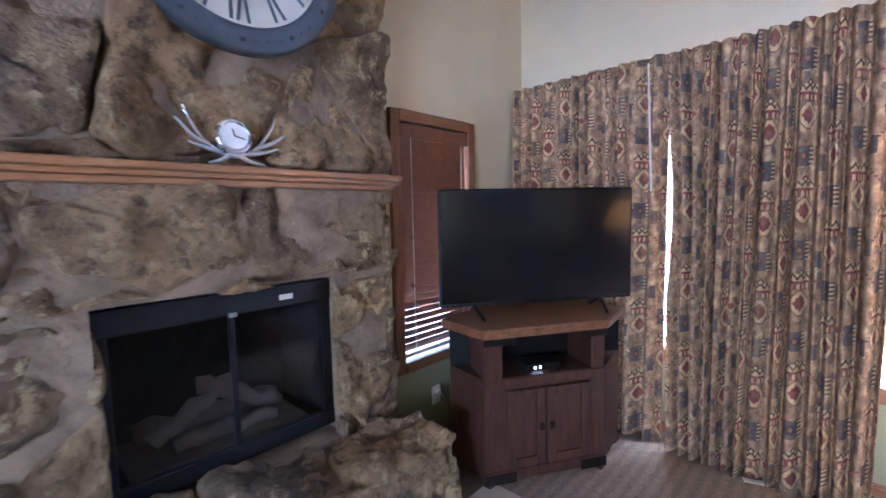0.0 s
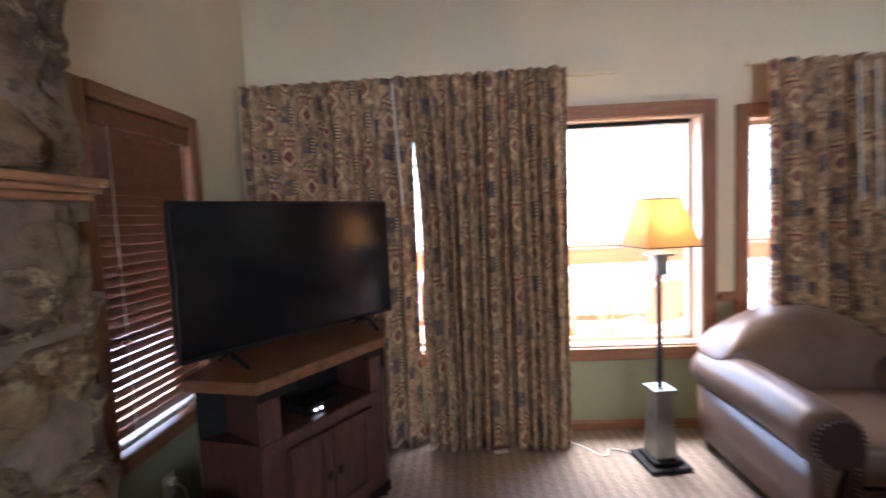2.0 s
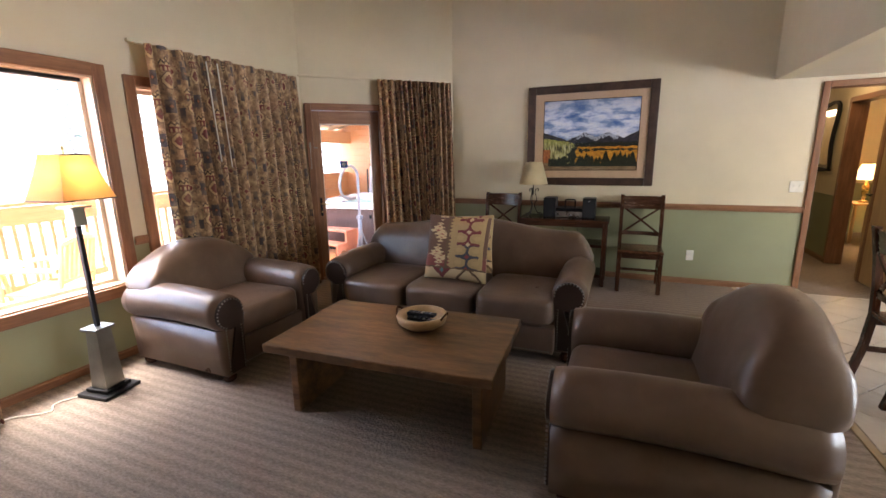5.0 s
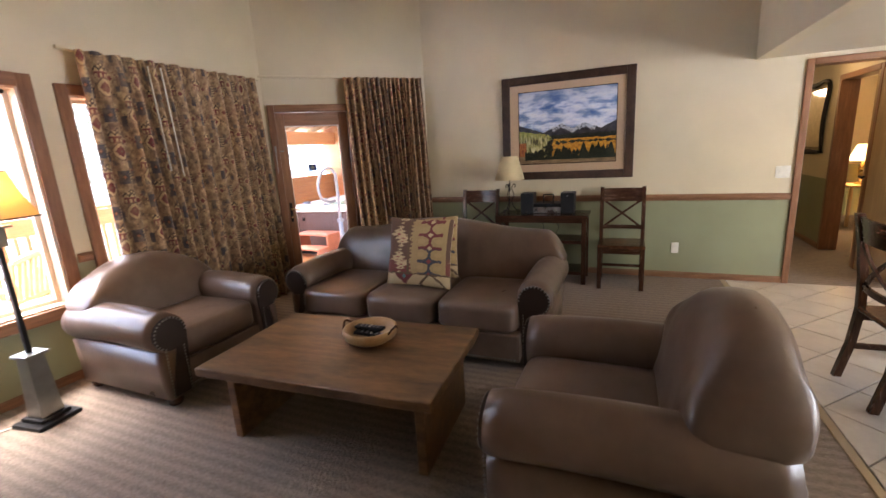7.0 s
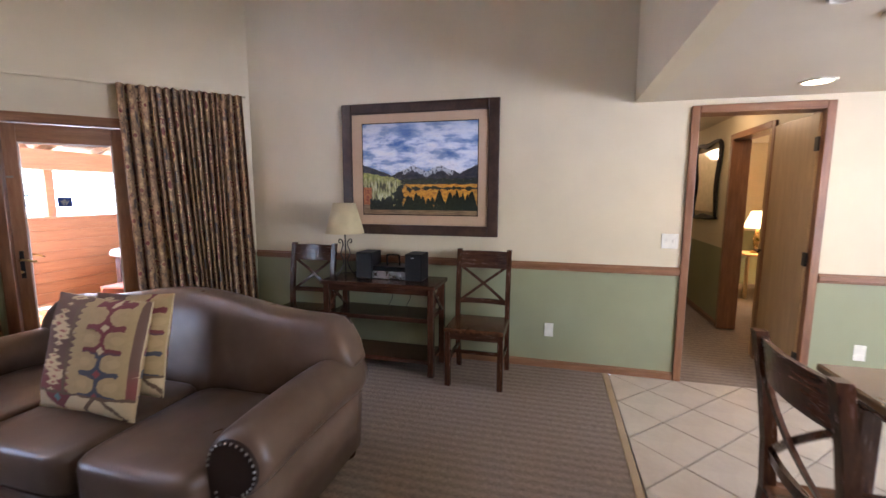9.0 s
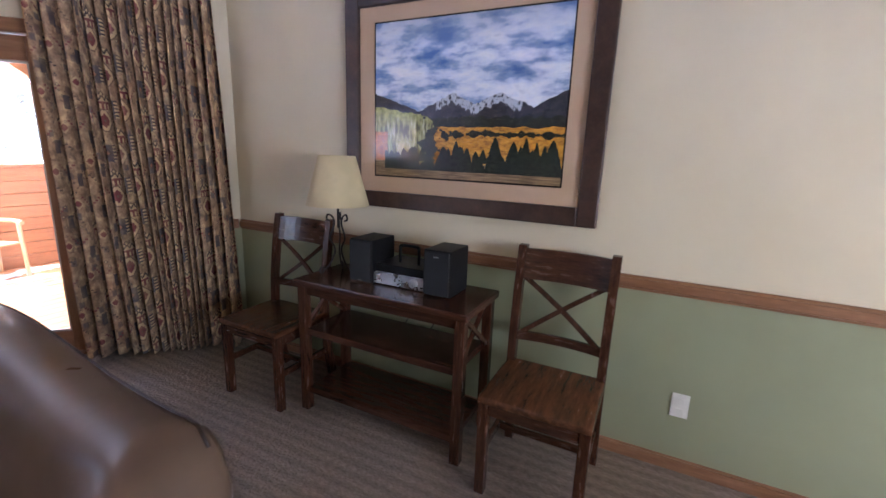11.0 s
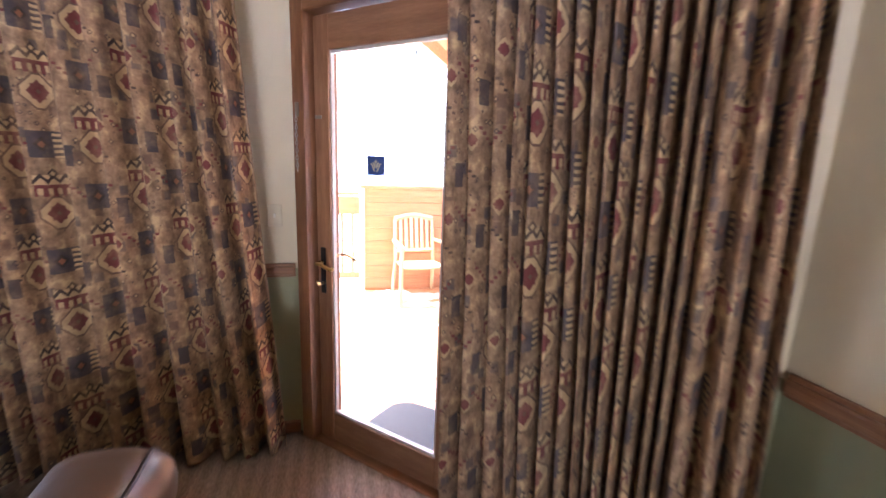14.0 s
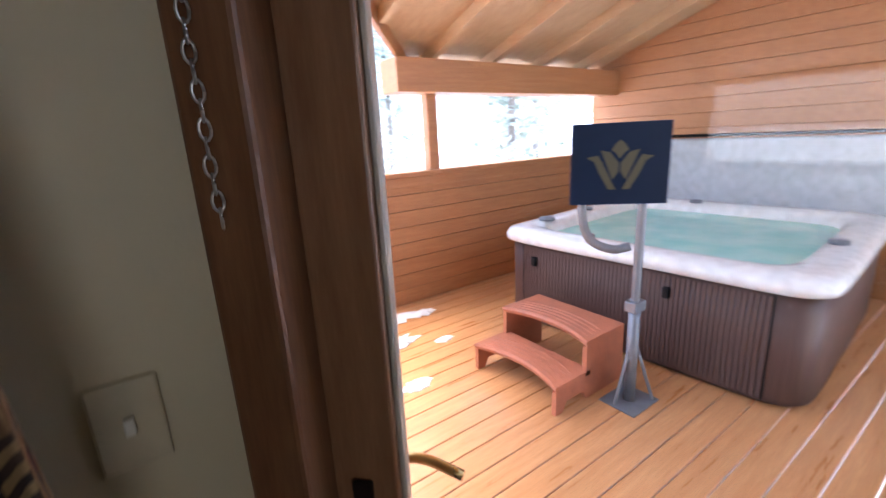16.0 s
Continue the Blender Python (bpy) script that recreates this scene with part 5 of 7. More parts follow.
            rings.append(ring)
        loft(bm, rings)
        part("arm", bm, LEATHER, root, "", True)
        bm = bmesh.new()  # carved front panel of the arm
        pts = [(s * (W / 2 - 0.125 + 0.105 * math.cos(a)), 0.495 + 0.105 * math.sin(a)) for a in [-0.6 * math.pi + 1.6 * math.pi * k / 20 for k in range(21)]]
        pts += [(s * (W / 2 - aw + 0.02), 0.09), (s * (W / 2 - 0.08), 0.09)]
        loft(bm, [[(x, f + af + 0.021, z) for x, z in pts], [(x, f + af + 0.004, z) for x, z in pts]])
        part("arm_front", bm, WELT, root, "dark leather scroll panel")
        nail = bmesh.new()
        path = [(s * (W / 2 - aw + 0.025), 0.10 + 0.021 * k) for k in range(15)]
        path += [(s * (W / 2 - 0.125 + 0.098 * math.cos(a)), 0.495 + 0.098 * math.sin(a)) for a in [(math.pi if s > 0 else math.pi) * (1.0 - 0.075 * k) for k in range(19)]]
        path += [(s * (W / 2 - 0.078), 0.10 + 0.021 * k) for k in range(15)]
        for x, z in path:
            r = bmesh.ops.create_icosphere(nail, subdivisions=1, radius=0.0065)
            bmesh.ops.translate(nail, verts=r["verts"], vec=(x, f + af + 0.003, z))
        tagged(part("nailhead_trim", nail, PEWTER, root, "row of metal nailheads", True), kind="stuff")
        for y in (f + 0.09, D / 2 - 0.10):
            bm = bmesh.new()
            lathe(bm, [(0.028, 0), (0.042, 0.015), (0.045, 0.035), (0.035, 0.055), (0.03, 0.072)], 16, (s * (W / 2 - 0.13), y, 0))
            part("bun_foot", bm, DARKWOOD, root, "", True)
    part("front_rail", bx(-iw / 2 - 0.01, iw / 2 + 0.01, f + so + 0.02, f + 0.092, 0.075, 0.27, bevel=0.012), LEATHER, root)
    nail = bmesh.new()
    for k in range(int(iw / 0.022)):
        r = bmesh.ops.create_icosphere(nail, subdivisions=1, radius=0.0065)
        bmesh.ops.translate(nail, verts=r["verts"], vec=(-iw / 2 + 0.011 + 0.022 * k, f + so + 0.018, 0.095))
    tagged(part("nailhead_trim", nail, PEWTER, root, "row of metal nailheads", True), kind="stuff")
    return root


seat_group("leather_sofa", "three-seat brown leather sofa with rolled arms and nailhead trim", 2.21, 1.02, 3, pose(2.74, 0.81, 0, 0, 0, -90), 0.11, 0.80)
seat_group("leather_armchair", "brown leather armchair with rolled arms before the window curtain", 1.05, 0.98, 1, pose(1.625, 2.315, 0, 0, 0, 0), 0.11, 0.76)
seat_group("leather_armchair", "brown leather armchair with rolled arms beside the tile floor", 1.00, 1.0, 1, pose(1.37, -0.74, 0, 0, 0, 180), 0.13, 0.80)


def cushion(m, label, size=0.50, th=0.15):
    root = thing("cushion", label, "cushion", m, "kilim cushions")
    bm = bmesh.new()
    uvl = bm.loops.layers.uv.new("UVMap")
    n = 16
    sides = []
    for sgn in (-1, 1):
        rows = []
        for j in range(n + 1):
            row = []
            for i in range(n + 1):
                u, v = -1 + 2 * i / n, -1 + 2 * j / n
                p = (1 - u ** 4) * (1 - v ** 4)
                pin = 1 - 0.05 * (1 - abs(u * v))
                row.append(bm.verts.new((u * size / 2 * pin, sgn * (0.004 + th / 2 * p ** 0.6), v * size / 2 * pin)))
            rows.append(row)
        for j in range(n):
            for i in range(n):
                f = bm.faces.new((rows[j][i], rows[j][i + 1], rows[j + 1][i + 1], rows[j + 1][i]))
                for lp, (a, b) in zip(f.loops, ((i, j), (i + 1, j), (i + 1, j + 1), (i, j + 1))):
                    lp[uvl].uv = (a / n * size + 0.7 * (sgn + 1), b / n * size)
        sides.append(rows)
    edge = [(0, i) for i in range(n)] + [(i, n) for i in range(n)] + [(n, n - i) for i in range(n)] + [(n - i, 0) for i in range(n)]
    for (a, b), (c, d) in zip(edge, edge[1:] + edge[:1]):
        f = bm.faces.new((sides[0][a][b], sides[0][c][d], sides[1][c][d], sides[1][a][b]))
    bmesh.ops.recalc_face_normals(bm, faces=bm.faces[:])
    part("cover", bm, KILIM, root, "", True)


cushion(pose(2.525, 0.745, 0.735, 0, 0, -88) @ pose(0, 0, 0, -14, 2, 0), "square kilim cushion in gold, red and blue on the sofa", 0.525)
cushion(pose(2.665, 0.725, 0.745, 0, 0, -90) @ pose(0, 0, 0, -15, -3, 0), "second kilim cushion tucked behind the front one", 0.48, 0.12)

# ---- coffee table ----
ct = thing("coffee_table", "low rustic plank coffee table with slab ends", "coffee table", pose(1.445, 0.71, 0, 0, 0, 3.2))
bm = bmesh.new()
box(bm, -0.405, 0.405, -0.66, 0.66, 0.405, 0.455, 0.006)
bmesh.ops.subdivide_edges(bm, edges=[e for e in bm.edges if e.calc_length() > 0.5], cuts=14, use_grid_fill=True)
for v in bm.verts:
    if abs(v.co.x) > 0.38 or abs(v.co.y) > 0.63:
        v.co.x += 0.008 * noise.noise(Vector((v.co.x * 3, v.co.y * 7, v.co.z * 9)))
        v.co.y += 0.008 * noise.noise(Vector((v.co.y * 5, v.co.x * 7, v.co.z * 9)))
part("tabletop", bm, TABLETOP, ct)
for y in (-0.56, 0.54):
    part("slab_leg", bx(-0.31, 0.31, y - 0.025, y + 0.025, 0, 0.404, bevel=0.006), TABLETOP, ct)
part("stretcher", bx(-0.02, 0.02, -0.53, 0.51, 0.18, 0.30, bevel=0.004), TABLETOP, ct)
bowl = thing("bowl", "shallow carved pale wooden bowl holding remote controls", "bowl", pose(1.56, 0.615, 0.458))
PALEWOOD = wood("pale_carved_wood", (0.36, 0.21, 0.09), (0.52, 0.36, 0.18), 0.4, (3, 3, 9), 4)
bm = bmesh.new()
lathe(bm, [(0.02, 0.0), (0.10, 0.0), (0.145, 0.03), (0.155, 0.065), (0.15, 0.08), (0.138, 0.08), (0.130, 0.06), (0.10, 0.022), (0.02, 0.018)], 36)
part("shell", bm, PALEWOOD, bowl, "", True)
for s in (-1, 1):
    part("handle", tb(curve([(0.05, s * 0.145, 0.07), (0.0, s * 0.165, 0.10), (-0.05, s * 0.145, 0.07)], 5), 0.006), DARKWOOD, bowl, "", True)
for x, y, a, t in ((0.02, 0.03, 70, 8), (-0.03, -0.02, 100, -6), (0.0, 0.0, 85, 3)):
    r = thing("remote_control", "black remote control lying in the bowl", "remote control", pose(1.56 + x, 0.615 + y, 0.50 + (0.025 if t == 3 else 0), 0, t, a))
    bd = part("body", bx(-0.095, 0.095, -0.022, 0.022, 0.0, 0.018, bevel=0.005), BLACK, r)
    for i in range(5):
        for j in range(2):
            part("button", bx(-0.07 + 0.028 * i, -0.056 + 0.028 * i, -0.013 + 0.016 * j, -0.003 + 0.016 * j, 0.0185, 0.021, bevel=0.001), WHITEP if i == 2 else GREYMETAL, bd)

# ---- floor lamp ----
fl_ = thing("floor_lamp", "lit floor lamp with a square amber shade and a block column", "floor lamp", pose(0.85, 2.56, 0, 0, 0, 8))
part("base", bx(-0.12, 0.12, -0.12, 0.12, 0, 0.025, bevel=0.005), BLACKMETAL, fl_)
part("base_step", bx(-0.085, 0.085, -0.085, 0.085, 0.0255, 0.05, bevel=0.005), BLACKMETAL, fl_)
bm = bmesh.new()
loft(bm, [[(sx * r, sy * r, z) for sx, sy in ((-1, -1), (1, -1), (1, 1), (-1, 1))] for r, z in ((0.062, 0.0505), (0.045, 0.43))])
part("column", bm, PEWTER, fl_)
part("column_cap", bx(-0.065, 0.065, -0.065, 0.065, 0.4305, 0.45, bevel=0.004), PEWTER, fl_)
part("pole", bx(-0.0125, 0.0125, -0.0125, 0.0125, 0.4505, 1.10, bevel=0.002), BLACKMETAL, fl_)
part("upper_block", bx(-0.035, 0.035, -0.035, 0.035, 1.095, 1.20, bevel=0.004), PEWTER, fl_)
part("upper_cap", bx(-0.06, 0.06, -0.06, 0.06, 1.2005, 1.215, bevel=0.003), PEWTER, fl_)
part("stem", tb([(0, 0, 1.216), (0, 0, 1.54)], 0.007), BRASS, fl_)
SHADE = Mat("amber_shade", 0.8)
SHADE.color((0.60, 0.44, 0.22))
SHADE.b.inputs["Transmission Weight"].default_value = 0.0
tl_ = SHADE.t.nodes.new("ShaderNodeBsdfTranslucent")
tl_.inputs[0].default_value = (0.80, 0.60, 0.34, 1)
mx = SHADE.t.nodes.new("ShaderNodeMixShader")
mx.inputs[0].default_value = 0.48
SHADE.t.links.new(SHADE.b.outputs[0], mx.inputs[1])
SHADE.t.links.new(tl_.outputs[0], mx.inputs[2])
SHADE.t.links.new(mx.outputs[0], SHADE.t.nodes["Material Output"].inputs[0])
bm = bmesh.new()
rows = []
for r, z in ((0.152, 1.255), (0.127, 1.34), (0.103, 1.43), (0.084, 1.515), (0.081, 1.515), (0.100, 1.43), (0.124, 1.34), (0.149, 1.255)):
    rows.append([(sx * r, sy * r, z) for sx, sy in ((-1, -1), (1, -1), (1, 1), (-1, 1))])
loft(bm, rows, caps=False)
part("shade", bm, SHADE.m, fl_, "amber fabric shade, lit from inside")
for z, r in ((1.255, 0.153), (1.515, 0.085)):
    part("shade_wire", tb([(r, r, z), (-r, r, z), (-r, -r, z), (r, -r, z), (r, r, z)], 0.004, 5), IRON, fl_)
part("finial", tb([(0, 0, 1.54), (0, 0, 1.565)], [0.012, 0.006]), BRASS, fl_)
bulb("floor_lamp_bulb", (0.85, 2.56, 1.40), L_BULB, WARM, 0.045)
cord = thing("lamp_cord", "white electric cord lying on the carpet", "cord", pose(0, 0, 0))
part("wire", tb(curve([(0.78, 2.62, 0.008), (0.62, 2.70, 0.008), (0.55, 2.62, 0.008), (0.44, 2.75, 0.008), (0.30, 2.84, 0.008)], 6), 0.004, 6), WHITEP, cord)


# ---- dining and side chairs ----
def x_chair(m, label, group):
    """X-back chair, front to local -y."""
    root = thing("dining_chair", label, "chair", m, group)
    bm = bmesh.new()
    box(bm, -0.225, 0.225, -0.215, 0.20, 0.43, 0.462, 0.012, 3)
    part("seat", bm, SEATWOOD, root, "worn warm brown plank seat")
    for s in (-1, 1):
        part("front_leg", bx(s * 0.20 - 0.021, s * 0.20 + 0.021, -0.20, -0.158, 0, 0.43, bevel=0.004), DARKWOODV, root)
        bm = bmesh.new()
        rings = []
        for z, y in ((0, 0.245), (0.22, 0.20), (0.44, 0.18), (0.62, 0.19), (0.82, 0.215), (1.01, 0.25)):
            rings.append([(s * 0.205 + a * 0.019, y + b * 0.02, z) for a, b in ((-1, -1), (1, -1), (1, 1), (-1, 1))])
        loft(bm, rings)
        part("back_post", bm, DARKWOODV, root)
        part("side_stretcher", bx(s * 0.20 - 0.011, s * 0.20 + 0.011, -0.157, 0.185, 0.19, 0.225, bevel=0.003), DARKWOOD, root)
        part("apron", bx(s * 0.20 - 0.012, s * 0.20 + 0.012, -0.157, 0.165, 0.375, 0.4295, bevel=0.003), DARKWOOD, root)
    part("apron", bx(-0.178, 0.178, -0.195, -0.172, 0.375, 0.4295, bevel=0.003), DARKWOOD, root)
    part("stretcher", bx(-0.188, 0.188, 0.0, 0.022, 0.195, 0.222, bevel=0.003), DARKWOOD, root)

    def bowed(z0, z1, y0, y1, th=0.018, bow=0.025):
        bm = bmesh.new()
        rings = []
        for i in range(11):
            u = -1 + 0.2 * i
            b = bow * (1 - u * u)
            x = u * 0.186
            rings.append([(x, y0 + b - th / 2, z0), (x, y0 + b + th / 2, z0), (x, y1 + b + th / 2, z1), (x, y1 + b - th / 2, z1)])
        loft(bm, rings)
        return bm
    part("top_rail", bowed(0.855, 0.995, 0.222, 0.245), DARKWOOD, root)
    part("lower_rail", bowed(0.565, 0.605, 0.187, 0.19), DARKWOOD, root)
    for s in (-1, 1):
        bm = bmesh.new()
        rings = []
        for i in range(9):
            t = i / 8
            x = s * (-0.165 + 0.33 * t)
            y = 0.195 + 0.03 * t + 0.022 * (1 - (2 * t - 1) ** 2) + 0.007 * s
            z = 0.605 + 0.25 * t
            rings.append([(x - 0.017, y - 0.007, z), (x + 0.017, y - 0.007, z), (x + 0.017, y + 0.007, z), (x - 0.017, y + 0.007, z)])
        loft(bm, rings)
        part("cross_slat", bm, DARKWOODV, root)
    return root


ch = x_chair(pose(4.37, 0.905, 0, 0, 0, -90), "dark walnut X-back chair against the sage wall", "x-back chairs")
copy_thing(ch, pose(4.365, -0.675, 0, 0, 0, -90))
tagged(copy_thing(ch, pose(2.57, -2.185, 0, 0, 0, 2)), "dark walnut X-back chair drawn up to the dining table")
tagged(copy_thing(ch, pose(2.05, -2.275, 0, 0, 0, -2)), "dark walnut X-back chair drawn up to the dining table")
dt = thing("dining_table", "dining table with a glossy brown top and dark legs", "dining table", pose(2.5, -2.85, 0))
part("tabletop", bx(-0.95, 0.72, -0.52, 0.52, 0.725, 0.76, bevel=0.01, seg=3), wood("brown_table_wood", (0.085, 0.045, 0.022), (0.15, 0.085, 0.042), 0.16, (1.5, 9, 9), 2.5), dt)
part("apron", bx(-0.85, 0.62, -0.42, 0.42, 0.64, 0.7245, bevel=0.004), DARKWOOD, dt)
for x in (-0.82, 0.59):
    for y in (-0.40, 0.40):
        part("leg", bx(x - 0.035, x + 0.035, y - 0.035, y + 0.035, 0, 0.6395, bevel=0.005), DARKWOODV, dt)

# ---- console table and what stands on it ----
cn = thing("console_table", "dark walnut console table with X-ends and two lower shelves", "console table", pose(4.455, 0.145, 0))
part("top", bx(-0.205, 0.205, -0.495, 0.495, 0.715, 0.75, bevel=0.006), DARKLONG, cn)
for z in (0.44, 0.10):
    part("shelf", bx(-0.175, 0.175, -0.44, 0.44, z, z + 0.035, bevel=0.004), DARKLONG, cn)
for x in (-0.165, 0.165):
    for y in (-0.455, 0.455):
        part("leg", bx(x - 0.024, x + 0.024, y - 0.024, y + 0.024, 0, 0.7145, bevel=0.004), DARKWOODV, cn)
for y in (-0.455, 0.455):
    for s in (-1, 1):
        part("end_cross", tb([(-s * 0.14, y + s * 0.008, 0.48), (s * 0.14, y + s * 0.008, 0.70)], 0.014, 4), DARKWOODV, cn)
for x in (-0.165, 0.165):
    part("apron", bx(x - 0.010, x + 0.010, -0.43, 0.43, 0.665, 0.7145, bevel=0.003), DARKLONG, cn)
for y in (0.05, -0.12):
    wv = thing("power_cord", "thin black power cord hanging behind the console", "cord", pose(4.70, 0.145 + y, 0))
    part("wire", tb(curve([(-0.02, 0, 0.74), (0.02, 0.02, 0.62), (0.0, -0.02, 0.54), (0.03, 0.06, 0.40)], 5), 0.003, 5), BLACK, wv)


def speaker(y, label):
    r = thing("loudspeaker", label, "loudspeaker", pose(4.50, y, 0.751), "stereo speakers")
    part("cabinet", bx(-0.10, 0.10, -0.07, 0.07, 0, 0.222, bevel=0.004), BLACK, r)
    g = part("grille", bx(-0.112, -0.1005, -0.066, 0.066, 0.006, 0.216, bevel=0.004), plain("grille_cloth", (0.009, 0.009, 0.010), 0.85) if "grille_cloth" not in bpy.data.materials else bpy.data.materials["grille_cloth"], r, "black cloth grille")
    part("badge", bx(-0.1145, -0.1125, -0.012, 0.012, 0.012 if y > 0.2 else 0.19, 0.017 if y > 0.2 else 0.195), SILVER, g)


speaker(0.31, "black box loudspeaker standing on the console table")
speaker(-0.125, "black box loudspeaker standing on the console table")
st = thing("stereo_receiver", "compact stereo with a silver front and a round knob", "stereo", pose(4.52, 0.09, 0.751))
part("case", bx(-0.09, 0.13, -0.155, 0.155, 0.008, 0.105, bevel=0.006), BLACK, st, "glossy black case")
fp = part("front_panel", bx(-0.108, -0.0905, -0.155, 0.155, 0.006, 0.066, bevel=0.003), SILVER, st, "silver front panel")
bm = bmesh.new()
lathe(bm, [(0.004, 0.0), (0.022, 0.0), (0.022, 0.014), (0.018, 0.017), (0.004, 0.017)], 24)
bmesh.ops.transform(bm, matrix=pose(-0.109, -0.085, 0.040, 0, -90, 0), verts=bm.verts[:])
part("volume_knob", bm, SILVER, fp, "", True)
for y in (0.14, -0.13):
    part("button", bx(-0.111, -0.1085, y - 0.006, y + 0.006, 0.02, 0.026), BLACK, fp)
part("dock", tb(curve([(-0.01, 0.055, 0.105), (-0.01, 0.055, 0.175), (-0.01, 0.045, 0.195), (-0.01, -0.045, 0.195), (-0.01, -0.055, 0.175), (-0.01, -0.055, 0.105)], 5), 0.008), BLACK, st, "black wire dock loop", True)
tlmp = thing("table_lamp", "wrought-iron scroll table lamp with a mottled parchment shade", "lamp", pose(4.47, 0.515, 0.751))
for k in range(3):
    a = 2 * math.pi * k / 3 + 0.5
    c, s = math.cos(a), math.sin(a)
    pts = [(0.060, 0.045), (0.078, 0.028), (0.092, 0.008), (0.105, 0.020), (0.095, 0.040), (0.065, 0.035), (0.03, 0.09), (0.02, 0.14), (0.045, 0.20), (0.022, 0.27), (0.03, 0.31), (0.055, 0.325), (0.062, 0.30), (0.045, 0.29)]
    part("scroll_leg", tb(curve([(r * c, r * s, z) for r, z in pts], 4), 0.005, 6), IRON, tlmp, "", True)
part("stem", tb([(0, 0, 0.25), (0, 0, 0.62)], 0.006), IRON, tlmp)
PARCH = paint("parchment_shade", (0.64, 0.53, 0.31), 0.8, 0.22, 0.1, 30)
bm = bmesh.new()
lathe(bm, [(0.165, 0.375), (0.095, 0.63), (0.091, 0.63), (0.161, 0.375)], 32)
part("shade", bm, PARCH, tlmp, "mottled parchment cone shade, unlit", True)

# ---- picture ----
def landscape():
    m = Mat("autumn_valley_print", 0.35)
    uv = m.node("ShaderNodeSeparateXYZ", m.coord("UV")).outputs
    u, v = uv[0], uv[1]
    cu = m.coord("UV")
    line = lambda base, amp, sc, seed, det=5, ro=0.5: m.math("ADD", base, m.math("MULTIPLY", m.math("SUBTRACT", m.noise(m.node("ShaderNodeCombineXYZ", m.math("MULTIPLY", u, sc), seed, 0.0).outputs[0], 1.0, det, ro), 0.5), amp))
    below = lambda h: m.math("LESS_THAN", v, h)
    tent = lambda c, top, k: m.math("SUBTRACT", top, m.math("MULTIPLY", m.math("ABSOLUTE", m.math("SUBTRACT", u, c)), k))
    cloud = m.noise(m.scaled(cu, (1.3, 2.6, 1)), 3.2, 7, 0.6)
    skyc = m.ramp(cloud, [(0.36, (0.07, 0.17, 0.46)), (0.45, (0.26, 0.36, 0.58)), (0.53, (0.62, 0.68, 0.80)), (0.62, (0.80, 0.82, 0.86)), (0.74, (0.42, 0.47, 0.58))])
    skyc = m.mix(m.ramp(v, [(0.80, (0, 0, 0)), (1.0, (0.45, 0.45, 0.45))]), skyc, (0.20, 0.26, 0.40))
    out = skyc
    jag = m.math("MULTIPLY", m.math("SUBTRACT", m.noise(m.node("ShaderNodeCombineXYZ", m.math("MULTIPLY", u, 18.0), 2.0, 0.0).outputs[0], 1.0, 5, 0.6), 0.5), 0.06)
    ridge = m.math("MAXIMUM", m.math("MAXIMUM", tent(0.45, 0.545, 0.62), tent(0.69, 0.54, 0.55)), m.math("MAXIMUM", tent(0.0, 0.555, 0.46), tent(1.03, 0.56, 0.60)))
    ridge = m.math("ADD", ridge, jag)
    rock = m.ramp(m.noise(cu, 17, 6, 0.7), [(0.36, (0.018, 0.022, 0.038)), (0.64, (0.075, 0.075, 0.095))])
    snow = m.math("MULTIPLY", m.math("LESS_THAN", m.math("SUBTRACT", ridge, v), m.math("MULTIPLY", m.noise(m.scaled(cu, (2.6, 1, 1)), 16, 5, 0.7), 0.11)), m.math("MULTIPLY", m.math("GREATER_THAN", m.noise(m.scaled(cu, (3, 1.2, 1)), 20, 5, 0.7), 0.45), m.math("MULTIPLY", m.math("GREATER_THAN", u, 0.36), m.math("LESS_THAN", u, 0.8))))
    out = m.mix(below(ridge), out, m.mix(snow, rock, (0.46, 0.50, 0.58)))
    forest = m.ramp(m.noise(cu, 40, 5, 0.7), [(0.35, (0.010, 0.014, 0.012)), (0.7, (0.045, 0.052, 0.040))])
    out = m.mix(below(line(0.395, 0.10, 16.0, 3.9, 6, 0.6)), out, forest)
    gold = m.ramp(m.noise(m.scaled(cu, (2.2, 4, 1)), 9, 8, 0.75), [(0.36, (0.20, 0.085, 0.018)), (0.46, (0.46, 0.20, 0.022)), (0.58, (0.66, 0.32, 0.035)), (0.70, (0.66, 0.42, 0.10))])
    belt = m.math("MULTIPLY", below(line(0.335, 0.05, 12.0, 4.1)), m.math("GREATER_THAN", m.math("ADD", u, m.math("MULTIPLY", m.math("SUBTRACT", m.noise(cu, 9, 4), 0.5), 0.5)), 0.38))
    out = m.mix(belt, out, gold)
    gap = m.math("MULTIPLY", m.math("LESS_THAN", m.math("ABSOLUTE", m.math("SUBTRACT", v, line(0.292, 0.05, 9.0, 7.1))), line(0.014, 0.09, 22.0, 1.1)), m.math("GREATER_THAN", u, 0.44))
    out = m.mix(gap, out, forest)
    aspen = m.math("MULTIPLY", m.math("LESS_THAN", m.math("ADD", u, m.math("MULTIPLY", m.math("SUBTRACT", m.noise(cu, 7, 4), 0.5), 0.35)), 0.31), below(m.math("SUBTRACT", line(0.47, 0.05, 26.0, 2.2), m.math("MULTIPLY", u, 0.22))))
    leaf = m.ramp(m.noise(m.scaled(cu, (30, 4, 1)), 2, 5), [(0.40, (0.07, 0.07, 0.03)), (0.52, (0.34, 0.33, 0.12)), (0.66, (0.62, 0.60, 0.38))])
